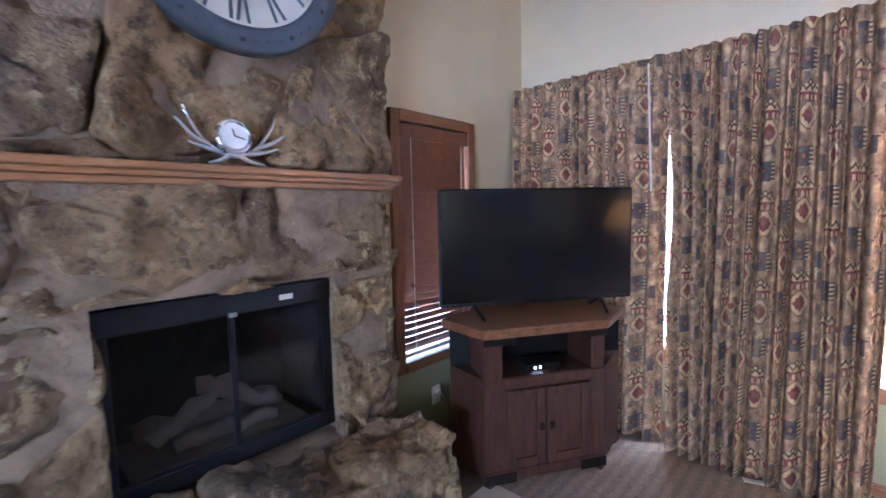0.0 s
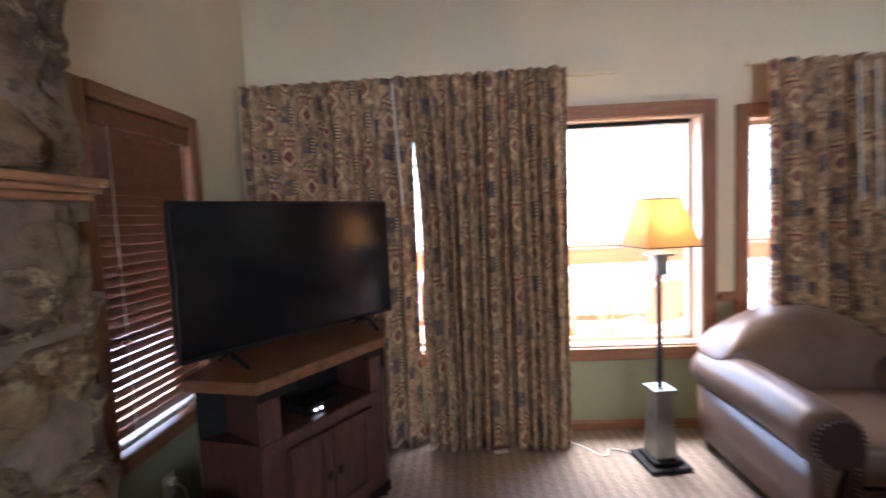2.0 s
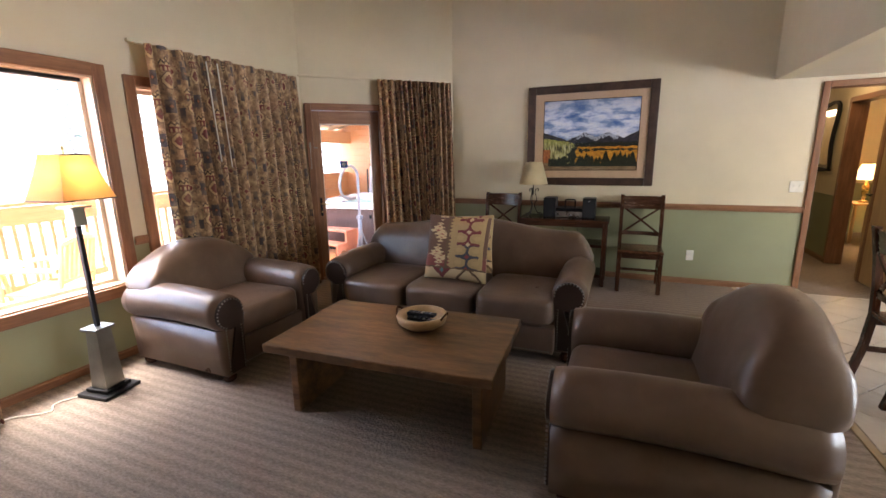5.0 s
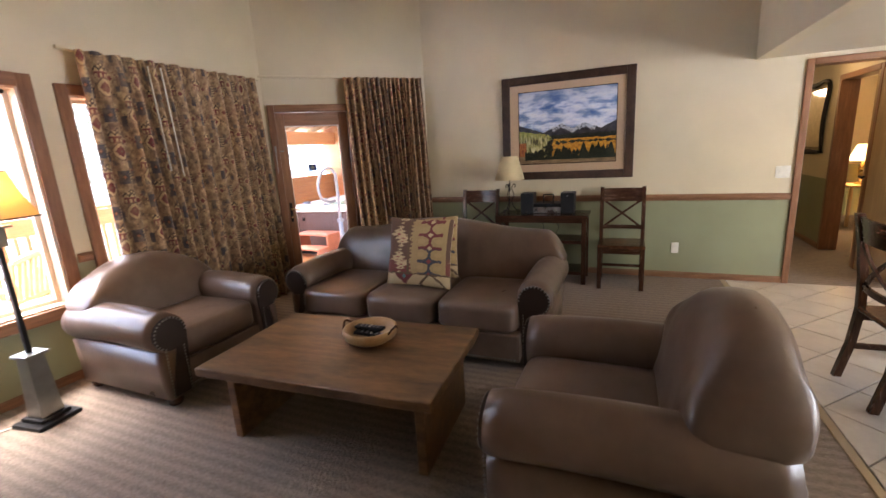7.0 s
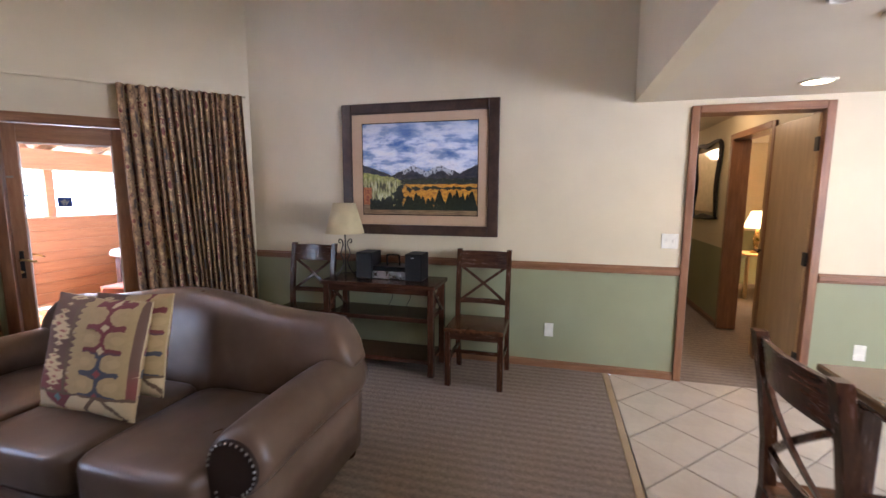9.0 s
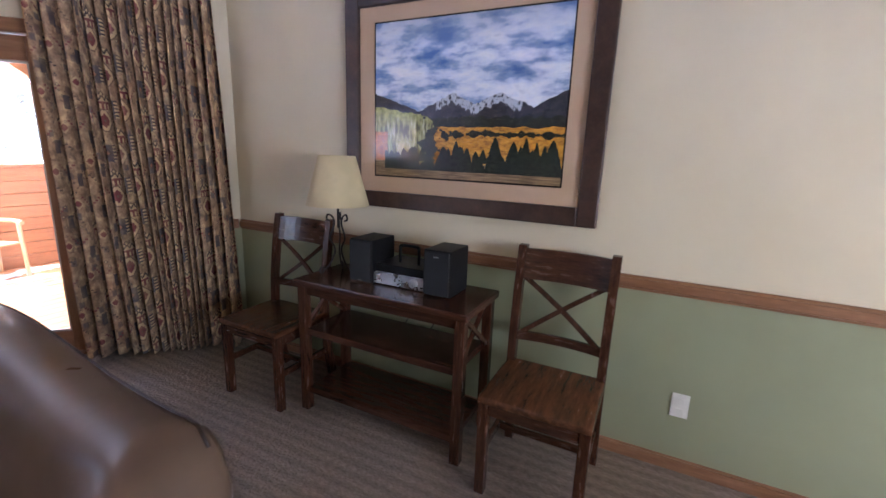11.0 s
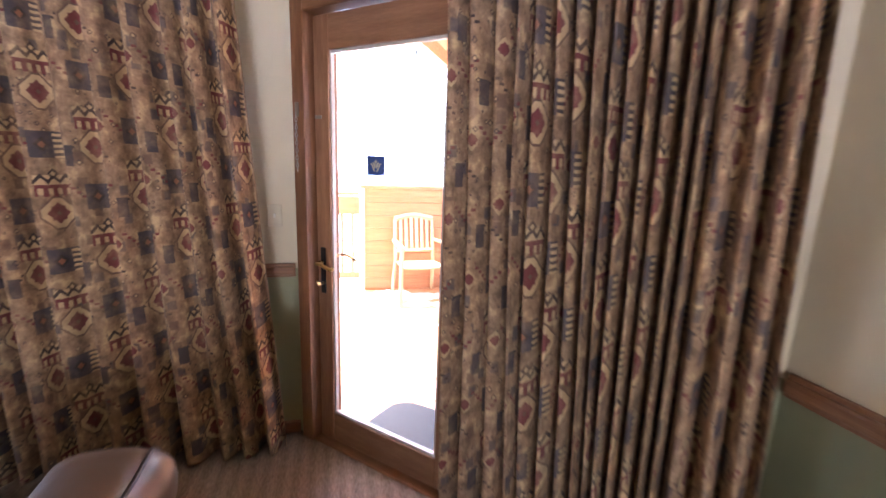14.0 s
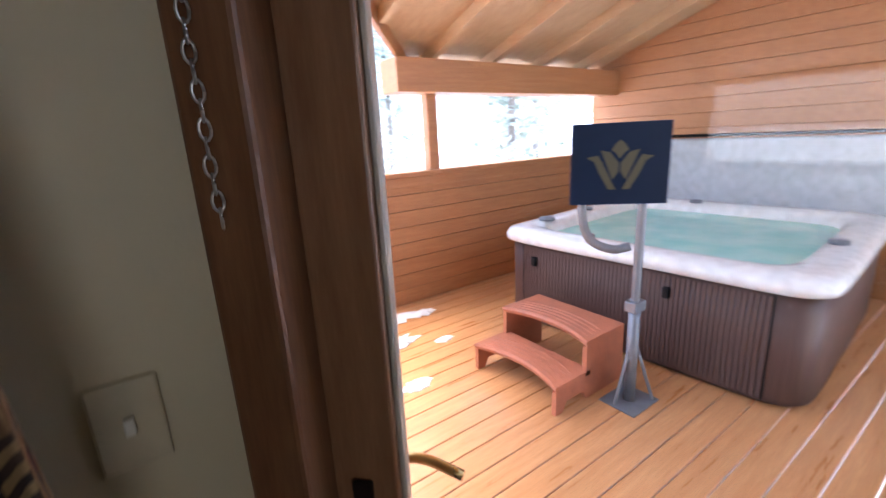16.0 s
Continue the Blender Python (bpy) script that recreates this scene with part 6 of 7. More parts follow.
    leaf = m.mix(m.ramp(v, [(0.34, (0, 0, 0)), (0.42, (1, 1, 1))]), leaf, m.ramp(m.noise(cu, 36, 4), [(0.4, (0.20, 0.22, 0.05)), (0.65, (0.50, 0.48, 0.14))]))
    out = m.mix(aspen, out, leaf)
    bush = m.math("MULTIPLY", m.math("LESS_THAN", u, line(0.07, 0.10, 9.0, 6.0)), below(0.30))
    out = m.mix(bush, out, m.ramp(m.noise(cu, 40, 4), [(0.4, (0.26, 0.06, 0.02)), (0.65, (0.56, 0.20, 0.05))]))
    meadow = m.ramp(m.noise(m.scaled(cu, (3, 30, 1)), 3, 6), [(0.4, (0.16, 0.10, 0.05)), (0.7, (0.40, 0.27, 0.14))])
    out = m.mix(below(line(0.10, 0.04, 5.0, 9.4)), out, meadow)
    pine = m.ramp(m.noise(cu, 46, 5, 0.7), [(0.35, (0.006, 0.010, 0.008)), (0.7, (0.034, 0.046, 0.030))])
    jig = m.math("MULTIPLY", m.math("SUBTRACT", m.noise(cu, 70, 3, 0.7), 0.5), 0.35)
    trees = None
    for count, shift, foot, tall, seed in ((11.0, 0.0, 0.08, 0.20, 3.0), (17.0, 0.37, 0.11, 0.15, 7.0), (27.0, 0.71, 0.14, 0.10, 11.0)):
        cell = m.math("ADD", m.math("MULTIPLY", u, count), shift)
        pick = m.node("ShaderNodeTexWhiteNoise", Vector=m.node("ShaderNodeCombineXYZ", m.math("FLOOR", cell), seed, 0.0).outputs[0]).outputs["Value"]
        half = m.math("ADD", m.math("ABSOLUTE", m.math("SUBTRACT", m.math("FRACT", cell), 0.5)), m.math("MULTIPLY", jig, 0.6))
        high = m.math("MULTIPLY", m.math("MULTIPLY", pick, tall), m.math("ADD", 0.35, m.math("MULTIPLY", m.math("MINIMUM", m.math("MULTIPLY", u, 1.5), 1.0), 0.75)))
        crown = m.math("ADD", foot, m.math("MULTIPLY", high, m.math("SUBTRACT", 1.05, m.math("MULTIPLY", m.math("POWER", m.math("MAXIMUM", half, 0.0), 1.5), 2.8))))
        one = m.math("MULTIPLY", below(crown), m.math("GREATER_THAN", v, m.math("SUBTRACT", foot, 0.03)))
        one = m.math("MULTIPLY", one, m.math("GREATER_THAN", pick, 0.22))
        trees = one if trees is None else m.math("MAXIMUM", trees, one)
    trees = m.math("MULTIPLY", trees, m.math("GREATER_THAN", u, 0.06))
    out = m.mix(trees, out, pine)
    m.color(out)
    return m.m


pic = thing("framed_picture", "framed autumn mountain landscape behind glass with a wide tan mat", "picture", pose(XE - 0.002, -0.0575, 1.10))
FRAMEW = wood("dark_picture_frame", (0.028, 0.014, 0.009), (0.075, 0.038, 0.024), 0.4, (9, 3, 3), 4)
hw, hh = 0.7075, 1.14
for a, b, c, e in ((-hw, -hw + 0.09, 0, hh), (hw - 0.09, hw, 0, hh), (-hw + 0.0902, hw - 0.0902, 0, 0.088), (-hw + 0.0902, hw - 0.0902, hh - 0.088, hh)):
    part("frame_side", bx(-0.035, 0, a, b, c, e, bevel=0.006), FRAMEW, pic)
part("mat_board", bx(-0.016, -0.002, -hw + 0.0905, hw - 0.0905, 0.0885, hh - 0.0885), paint("tan_mat_board", (0.52, 0.36, 0.23), 0.8, 0.03), pic, "tan mat board")
part("inner_liner", bx(-0.0175, -0.0165, -0.535, 0.52, 0.172, 0.975), BLACK, pic)
bm = bmesh.new()
uvl = bm.loops.layers.uv.new("UVMap")
vs = [bm.verts.new(p) for p in ((-0.0182, 0.513, 0.18), (-0.0182, -0.528, 0.18), (-0.0182, -0.528, 0.967), (-0.0182, 0.513, 0.967))]
f = bm.faces.new(vs)
for lp, uv in zip(f.loops, ((0, 0), (1, 0), (1, 1), (0, 1))):
    lp[uvl].uv = uv
part("print", bm, landscape(), pic, "autumn valley below snowy mountains")
gp = part("glazing", bx(-0.022, -0.020, -hw + 0.091, hw - 0.091, 0.089, hh - 0.089), CLEARGLASS, pic)
gp.visible_shadow = False


# ---- wall fittings and ceiling lamps ----
def plate(name, label, m, w, h, kind):
    r = thing(name, label, kind, m)
    pl = part("plate", bx(-w / 2, w / 2, -0.007, 0, -h / 2, h / 2, bevel=0.003), WHITEP, r)
    return r, pl


for y, z in ((-1.209, 0.33), (-3.364, 0.345)):
    r, pl = plate("wall_outlet", "ivory duplex outlet on the sage wall", EWM @ pose(-y, -0.001, z), 0.072, 0.115, "outlet")
    for dz in (-0.026, 0.026):
        part("socket", bx(-0.017, 0.017, -0.010, -0.0072, dz - 0.014, dz + 0.014, bevel=0.003), WHITEP, pl)
r, pl = plate("light_switch", "ivory double switch plate beside the hall casing", EWM @ pose(2.085, -0.001, 1.108), 0.118, 0.115, "switch")
for dx in (-0.025, 0.025):
    part("toggle", bx(dx - 0.005, dx + 0.005, -0.017, -0.0072, -0.008, 0.012, bevel=0.002), WHITEP, pl)
r, pl = plate("wall_outlet", "white outlet low on the wall behind the cabinet", WWM @ pose(1.93, -0.001, 0.30), 0.072, 0.115, "outlet")
part("plug", bx(-0.016, 0.016, -0.035, -0.0072, 0.012, 0.042, bevel=0.004), WHITEP, pl)
part("plug_cord", tb(curve([(0, -0.03, 0.02), (0.02, -0.06, -0.02), (0.05, -0.05, -0.12), (0.07, -0.03, -0.25)], 5), 0.004, 6), WHITEP, pl)
r, pl = plate("light_switch", "ivory switch plate on the wall beside the patio curtain", NW @ pose(3.315, -0.001, 1.135), 0.065, 0.105, "switch")
pl.data.materials[0] = plain("ivory_plate", (0.60, 0.52, 0.36), 0.55)
part("toggle", bx(-0.005, 0.005, -0.017, -0.0072, -0.008, 0.012, bevel=0.002), WHITEP, pl)
r, pl = plate("thermostat", "white plastic thermostat on the dining wall", EWM @ pose(3.61, -0.001, 1.564), 0.13, 0.085, "thermostat")
part("display", bx(-0.035, 0.035, -0.009, -0.0072, -0.01, 0.02), plain("grey_display", (0.25, 0.27, 0.25), 0.3), pl)
LITLENS = emitter("lamp_lens", (1.0, 0.80, 0.52), 1.6)
for x, y, lit in ((4.33, -2.74, True), (3.21, -2.51, True), (1.6, -2.6, True), (0.2, -2.6, True), (3.02, -2.19, False)):
    r = thing("recessed_light", "round recessed ceiling lamp, lit" if lit else "round flush ceiling fitting, unlit", "ceiling light", pose(x, y, 2.15), "recessed ceiling lights")
    k = 1.0 if lit else 0.55
    bm = bmesh.new()
    lathe(bm, [(k * 0.07, -0.001), (k * 0.095, -0.001), (k * 0.095, -0.008), (k * 0.09, -0.011), (k * 0.075, -0.011), (k * 0.07, -0.006)], 28)
    part("trim_ring", bm, WHITEP, r, "", True)
    bm = bmesh.new()
    lathe(bm, [(0.01, -0.0015), (k * 0.0695, -0.0015), (k * 0.0695, -0.005), (0.01, -0.005)], 24)
    part("lens", bm, LITLENS if lit else WHITEP, r, "warm lit lens" if lit else "")
    if lit:
        l = new("recessed_lamp", bpy.data.lights.new("recessed_lamp", "SPOT"))
        l.data.energy, l.data.color, l.data.spot_size, l.data.spot_blend, l.data.shadow_soft_size = L_CAN, WARM, radians(125), 0.6, 0.06
        l.location = (x, y, 2.12)
vent = thing("air_vent", "white air vent grille on the loft wall", "vent", pose(2.3, YF, 2.75))
part("frame", bx(-0.18, 0.18, 0.0, 0.012, -0.09, 0.09, bevel=0.004), WHITEP, vent)
for i in range(6):
    part("vent_slat", bx(-0.16, 0.16, 0.0125, 0.018, -0.07 + 0.025 * i, -0.06 + 0.025 * i), WHITEP, vent)

# floor tiles on the diagonal
tm = finish(bx(-0.1655, 0.1655, -0.1655, 0.1655, -0.012, 0.0, bevel=0.004, seg=1), "tile", TILE)
ta = radians(-44.2)
E1, E2 = Vector((math.cos(ta), math.sin(ta))), Vector((-math.sin(ta), math.cos(ta)))
O = Vector((4.024, -1.955)) + (E1 + E2) * 0.169
far_bm = bmesh.new()

# ---- the deck outside ----
DZ = -0.12
DECKW = wood("orange_stained_deck", (0.47, 0.205, 0.078), (0.63, 0.328, 0.145), 0.30, (0.8, 9, 9), 2.5)
SIDING = wood("orange_stained_siding", (0.37, 0.152, 0.062), (0.49, 0.232, 0.100), 0.5, (0.8, 9, 9), 2.5)
ROOFW = wood("pale_stained_soffit", (0.46, 0.295, 0.16), (0.58, 0.40, 0.235), 0.6, (9, 0.8, 9), 2.5)
SNOW = paint("snow", (0.86, 0.88, 0.91), 0.75, 0.03, 0.6, 9)
deck = thing("deck", "orange stained board deck, wet and patched with snow", "deck", pose(0, 0, 0), kind="structure")
bd = finish(bx(-6.2, 6.2, -0.068, 0.068, -0.035, 0.0, bevel=0.004, seg=1), "deck_board", DECKW)
for i in range(22):
    o = new("deck_board", bd)
    o.parent = deck
    o.matrix_basis = pose(2.5, 3.16 + 0.141 * i + 0.08, DZ)
for i in range(11):
    y = 3.10 - 0.141 * i
    x0 = max(4.95, 6.385 - y + 0.32)
    part("deck_board", bx(x0 if y < 1.7 else 6.385 - y + 0.30, 8.7, y - 0.068, y + 0.068, DZ - 0.035, DZ, bevel=0.004, seg=1), DECKW, deck)
part("joist_skirt", bx(-3.7, 8.7, 6.25, 6.3, DZ - 0.3, DZ - 0.036), SIDING, deck)

YD = 5.78
dwall = thing("deck_wall", "solid waist-high orange board wall round the hot tub corner", "wall", pose(0, 0, 0), kind="structure")
for i in range(8):
    part("siding_board", bx(3.9, 8.3, YD, YD + 0.03 + 0.004 * (i % 2), DZ + 0.002 + 0.148 * i, DZ + 0.1468 + 0.148 * i, bevel=0.004, seg=1), SIDING, dwall)
part("core", bx(3.9, 8.3, YD + 0.035, YD + 0.12, DZ, 1.07), SIDING, dwall)
part("cap", bx(3.85, 8.3, YD - 0.05, YD + 0.17, 1.072, 1.115, bevel=0.006), SIDING, dwall)
part("band", bx(3.9, 8.3, YD - 0.022, YD - 0.001, 0.98, 1.07, bevel=0.004), SIDING, dwall)
XD = 8.3
swall = thing("deck_side_wall", "tall orange board wall behind the hot tub", "wall", pose(0, 0, 0), kind="structure")
for i in range(21):
    part("siding_board", bx(XD, XD + 0.03 + 0.004 * (i % 2), 1.0, 6.0, DZ + 0.002 + 0.148 * i, DZ + 0.1468 + 0.148 * i, bevel=0.004, seg=1), SIDING, swall)
part("core", bx(XD + 0.0345, XD + 0.12, 1.0, 6.0, DZ, 2.98), SIDING, swall)
rail = thing("deck_railing", "red-brown deck railing with pale square balusters", "railing", pose(0, 0, 0))
part("top_rail", bx(-4.0, 3.85, YD, YD + 0.14, 0.99, 1.03, bevel=0.006), SIDING, rail)
part("face_board", bx(-4.0, 3.85, YD - 0.03, YD - 0.001, 0.78, 0.985, bevel=0.004), SIDING, rail)
part("bottom_rail", bx(-4.0, 3.85, YD + 0.03, YD + 0.07, 0.02, 0.10, bevel=0.004), SIDING, rail)
bal = finish(bx(-0.018, 0.018, -0.018, 0.018, 0.10, 0.985, bevel=0.003, seg=1), "baluster", SIDING)
for i in range(66):
    o = new("baluster", bal)
    o.parent, o.matrix_basis = rail, pose(-3.9 + 0.118 * i, YD + 0.05, 0)
post = thing("roof_post", "square orange post carrying the porch beam", "post", pose(5.68, YD + 0.06, 1.116))
part("shaft", bx(-0.055, 0.055, -0.05, 0.05, 0, 0.66, bevel=0.005), SIDING, post)
beam = thing("porch_beam", "long orange porch beam under the rafters", "beam", pose(0, 0, 0))
part("timber", bx(5.25, 8.3, YD - 0.14, YD + 0.14, 1.778, 2.05, bevel=0.008), SIDING, beam)
proof = thing("porch_roof", "pale stained porch ceiling with exposed rafters", "roof", pose(0, 0, 0), kind="structure")
rs = 0.33
prz = lambda y: 2.06 + rs * (YD - y)
bm = bmesh.new()
q = [(5.62, YD + 0.24), (9.0, YD + 0.24), (9.0, 1.0), (4.92, 1.0), (4.92, 1.75), (3.5, 3.15), (2.75, 3.15)]
loft(bm, [[(x, y, prz(y) + 0.10) for x, y in q], [(x, y, prz(y) + 0.16) for x, y in q]])
part("roof_deck", bm, ROOFW, proof)
for x in (4.3, 5.0, 5.7, 6.4, 7.1, 7.8):
    yo = min(YD + 0.2, x + 0.36)
    yi = max(1.6, 6.68 - x)
    bm = bmesh.new()
    loft(bm, [[(x - 0.03, y, prz(y) + dz) for y, dz in ((yo, 0), (yi, 0), (yi, 0.0995), (yo, 0.0995))], [(x + 0.03, y, prz(y) + dz) for y, dz in ((yo, 0), (yi, 0), (yi, 0.0995), (yo, 0.0995))]])
    part("rafter", bm, ROOFW, proof)
bm = bmesh.new()
ea, eb = (5.62, YD + 0.24), (2.75, 3.15)
loft(bm, [[(x - o, y + o, prz(y) + dz) for (x, y), dz in ((ea, -0.02), (eb, -0.02), (eb, 0.17), (ea, 0.17))] for o in (0.0, 0.025)])
part("fascia", bm, SIDING, proof)

chase = thing("chimney_chase", "plain board chimney chase outside the fireplace wall", "chimney", pose(0, 0, 0), kind="structure")
part("chase_box", bx(-2.8, -2.12, -0.3, 1.4, -3.0, 6.0), SIDING, chase)

# ---- hot tub ----
tub = thing("hot_tub", "white-rimmed hot tub with turquoise water and brown panel sides", "hot tub", pose(6.93, 4.05, DZ, 0, 0, 4))
PANEL = wood("brown_tub_panel", (0.075, 0.040, 0.034), (0.115, 0.066, 0.055), 0.5, (12, 12, 0.6), 3)
ACRYL = plain("white_acrylic", (0.78, 0.80, 0.80), 0.12)


def squircle(a, n, r=0.16):
    out = []
    for k in range(n):
        t = 2 * math.pi * k / n
        c, s = math.cos(t), math.sin(t)
        out.append((a * math.copysign(abs(c) ** r, c), a * math.copysign(abs(s) ** r, s)))
    return out


bm = bmesh.new()
loft(bm, [[(x, y, z) for x, y in squircle(1.04 if z > 0.03 else 1.0, 72)] for z in (0.0, 0.04, 0.40, 0.66)])
part("skirt", bm, PANEL, tub, "dark brown moulded skirt", True)
for s in (-0.84, 0.84):
    part("skirt_groove", bx(-1.044, -1.0405, s - 0.003, s + 0.003, 0.04, 0.65), BLACK, tub)
bm = bmesh.new()
for k in range(58):
    s = -0.82 + 1.64 * k / 57
    box(bm, -1.045, -1.0402, s - 0.008, s + 0.008, 0.045, 0.645)
tagged(part("skirt_rib", bm, PANEL, tub, "fine upright ribs of the skirt"), kind="stuff")
bm = bmesh.new()
prof = [(1.05, 0.66), (1.085, 0.68), (1.09, 0.72), (1.07, 0.765), (1.02, 0.78), (0.93, 0.775), (0.86, 0.755), (0.83, 0.70), (0.80, 0.55), (0.74, 0.36)]
loft(bm, [[(x, y, z) for x, y in squircle(a, 72, 0.22 if a < 0.95 else 0.16)] for a, z in prof], caps=False)
part("rim", bm, ACRYL, tub, "white moulded acrylic rim", True)
water = Mat("turquoise_water", 0.05)
water.color(water.ramp(water.noise(water.coord(), 3, 3), [(0.35, (0.26, 0.60, 0.53)), (0.7, (0.42, 0.72, 0.64))]))
water.bump(water.noise(water.coord(), 14, 3), 0.25, 0.01)
bm = bmesh.new()
loft(bm, [[(x, y, z) for x, y in squircle(0.825, 60, 0.22)] for z in (0.62, 0.69)])
part("water", bm, water.m, tub, "still turquoise water")
for x, y, w in ((-0.62, 0.93, 0.13), (0.0, 0.93, 0.1), (0.9, 0.3, 0.1), (-0.2, -0.93, 0.1), (-0.95, 0.3, 0.06)):
    bm = bmesh.new()
    lathe(bm, [(0.01, 0.0), (w * 0.55, 0.0), (w * 0.5, 0.025), (0.01, 0.03)], 18, (x, y, 0.775))
    part("control", bm, GREYMETAL, tub, "grey round tub control", True)
for y in (0.72, -0.30):
    part("latch", bx(-1.075, -1.041, y - 0.02, y + 0.02, 0.50, 0.57, bevel=0.006), BLACK, tub)
cover = thing("tub_cover", "folded pale grey hot tub cover standing against the wall", "tub cover", pose(8.08, 4.0, DZ))
bm = bmesh.new()
box(bm, -0.06, 0.06, -1.1, 1.1, 0.60, 1.38, 0.03, 3, m=pose(0, 0, 0, 0, 8, 0))
part("slab", bm, plain("grey_vinyl", (0.46, 0.49, 0.53), 0.5), cover)
part("cover_strut", tb([(-0.05, -1.05, 0.0), (-0.05, -1.05, 1.3)], 0.018), BLACKMETAL, cover)
part("cover_strut", tb([(-0.05, 1.05, 0.0), (-0.05, 1.05, 1.3)], 0.018), BLACKMETAL, cover)
part("edge_bar", tb([(0.13, -1.1, 1.40), (0.13, 1.1, 1.40)], 0.015), BLACKMETAL, cover)

steps = thing("tub_steps", "two-tread orange moulded tub steps with curved fronts", "steps", pose(5.38, 4.13, DZ))
STEPW = plain("terracotta_plastic", (0.46, 0.16, 0.085), 0.45)


def tread(x0, x1, z, name):
    bm = bmesh.new()
    rings = []
    for i in range(13):
        y = -0.345 + 0.69 * i / 12
        b = 0.075 * (1 - (2 * i / 12 - 1) ** 2)
        rings.append([(x0 + b, y, z - 0.035), (x0 + b - 0.008, y, z - 0.012), (x0 + b, y, z), (x1, y, z), (x1, y, z - 0.035)])
    loft(bm, rings)
    t = part(name, bm, STEPW, steps)
    for k in range(5):
        part("tread_rib", tb([(x0 + 0.02 + 0.04 * k + 0.06 * (1 - (q / 5.0) ** 2), 0.06 * q, z + 0.001) for q in range(-5, 6)], 0.004, 5), STEPW, t)


tread(-0.36, -0.06, 0.18, "lower_tread")
tread(-0.10, 0.26, 0.37, "upper_tread")
for s in (-1, 1):
    bm = bmesh.new()
    q = [(-0.36, 0.0), (-0.30, 0.0), (-0.27, 0.06), (-0.12, 0.06), (-0.09, 0.0), (0.26, 0.0), (0.26, 0.334), (-0.10, 0.334), (-0.10, 0.145), (-0.36, 0.145)]
    y = s * 0.33
    loft(bm, [[(a, y - 0.015, b) for a, b in q], [(a, y + 0.015, b) for a, b in q]])
    part("side_panel", bm, STEPW, steps)
part("riser", bx(-0.07, -0.055, -0.31, 0.31, 0.03, 0.144), BLACK, steps)

hr = thing("tub_handrail", "grey metal tub handrail hooked at the top on a braced foot", "handrail", pose(5.46, 3.62, DZ))
part("base_plate", bx(-0.13, 0.13, -0.11, 0.11, 0, 0.008, bevel=0.003), GREYMETAL, hr)
pts = [(0, 0, 0.01), (0, 0, 0.7), (0, 0, 1.25), (-0.02, 0.02, 1.38), (-0.06, 0.08, 1.44), (-0.12, 0.16, 1.40), (-0.165, 0.22, 1.25), (-0.17, 0.235, 1.08), (-0.14, 0.20, 0.95), (-0.07, 0.11, 0.90), (-0.015, 0.04, 0.92)]
part("pipe", tb(curve(pts, 6), 0.024, 12), GREYMETAL, hr, "", True)
part("sleeve", tb([(0, 0, 0.01), (0, 0, 0.62)], 0.033, 12), GREYMETAL, hr, "", True)
part("clamp", bx(-0.05, 0.05, -0.035, 0.035, 0.56, 0.62, bevel=0.006), GREYMETAL, hr)
for x, y in ((-0.11, 0.02), (0.09, -0.09), (0.06, 0.09)):
    part("brace", tb([(0, 0, 0.42), (x, y, 0.012)], 0.010), GREYMETAL, hr)


def patio_chair(m, label):
    r = thing("patio_chair", label, "chair", m, "patio chairs")
    P = bpy.data.materials.get("tan_resin") or plain("tan_resin", (0.52, 0.37, 0.20), 0.5)
    bm = bmesh.new()
    rings = []
    for i in range(9):
        u = -1 + 0.25 * i
        rings.append([(u * 0.24, -0.25, 0.40 - 0.01 * (1 - u * u)), (u * 0.22, 0.2, 0.37), (u * 0.22, 0.2, 0.385), (u * 0.24, -0.25, 0.42 - 0.01 * (1 - u * u))])
    loft(bm, rings)
    part("seat", bm, P, r)
    for s in (-1, 1):
        part("front_leg", tb([(s * 0.26, -0.26, 0), (s * 0.25, -0.24, 0.62)], 0.022, 6), P, r)
        part("rear_leg", tb([(s * 0.24, 0.30, 0), (s * 0.22, 0.22, 0.40), (s * 0.22, 0.30, 0.86)], 0.022, 6), P, r)
        part("armrest", tb(curve([(s * 0.255, -0.30, 0.63), (s * 0.265, -0.1, 0.64), (s * 0.24, 0.24, 0.62)], 4), 0.025, 6), P, r)
    part("top_rail", tb(curve([(-0.22, 0.30, 0.86), (0, 0.33, 0.90), (0.22, 0.30, 0.86)], 5), 0.030, 6), P, r)
    part("back_rail", tb([(-0.21, 0.235, 0.50), (0.21, 0.235, 0.50)], 0.022, 6), P, r)
    for k in range(6):
        x = -0.155 + 0.062 * k
        part("back_slat", bx(x - 0.018, x + 0.018, -0.008, 0.008, 0, 0.39, m=pose(0, 0.235, 0.49, -11)), P, r)
    return r


pc = patio_chair(pose(4.48, 5.42, DZ, 0, 0, 4), "tan slatted resin patio chair against the deck wall")
copy_thing(pc, pose(1.55, 4.55, DZ, 0, 0, -150))
copy_thing(pc, pose(0.6, 4.75, DZ, 0, 0, -70))
pt2 = thing("patio_table", "low tan resin patio table dusted with snow", "table", pose(1.15, 5.1, DZ))
bm = bmesh.new()
lathe(bm, [(0.02, 0.60), (0.42, 0.60), (0.44, 0.615), (0.42, 0.63), (0.02, 0.63)], 32)
part("tabletop", bm, bpy.data.materials["tan_resin"], pt2)
for k in range(4):
    a = math.pi / 4 + math.pi / 2 * k
    part("leg", tb([(0.33 * math.cos(a), 0.33 * math.sin(a), 0), (0.28 * math.cos(a), 0.28 * math.sin(a), 0.60)], 0.022, 6), bpy.data.materials["tan_resin"], pt2)
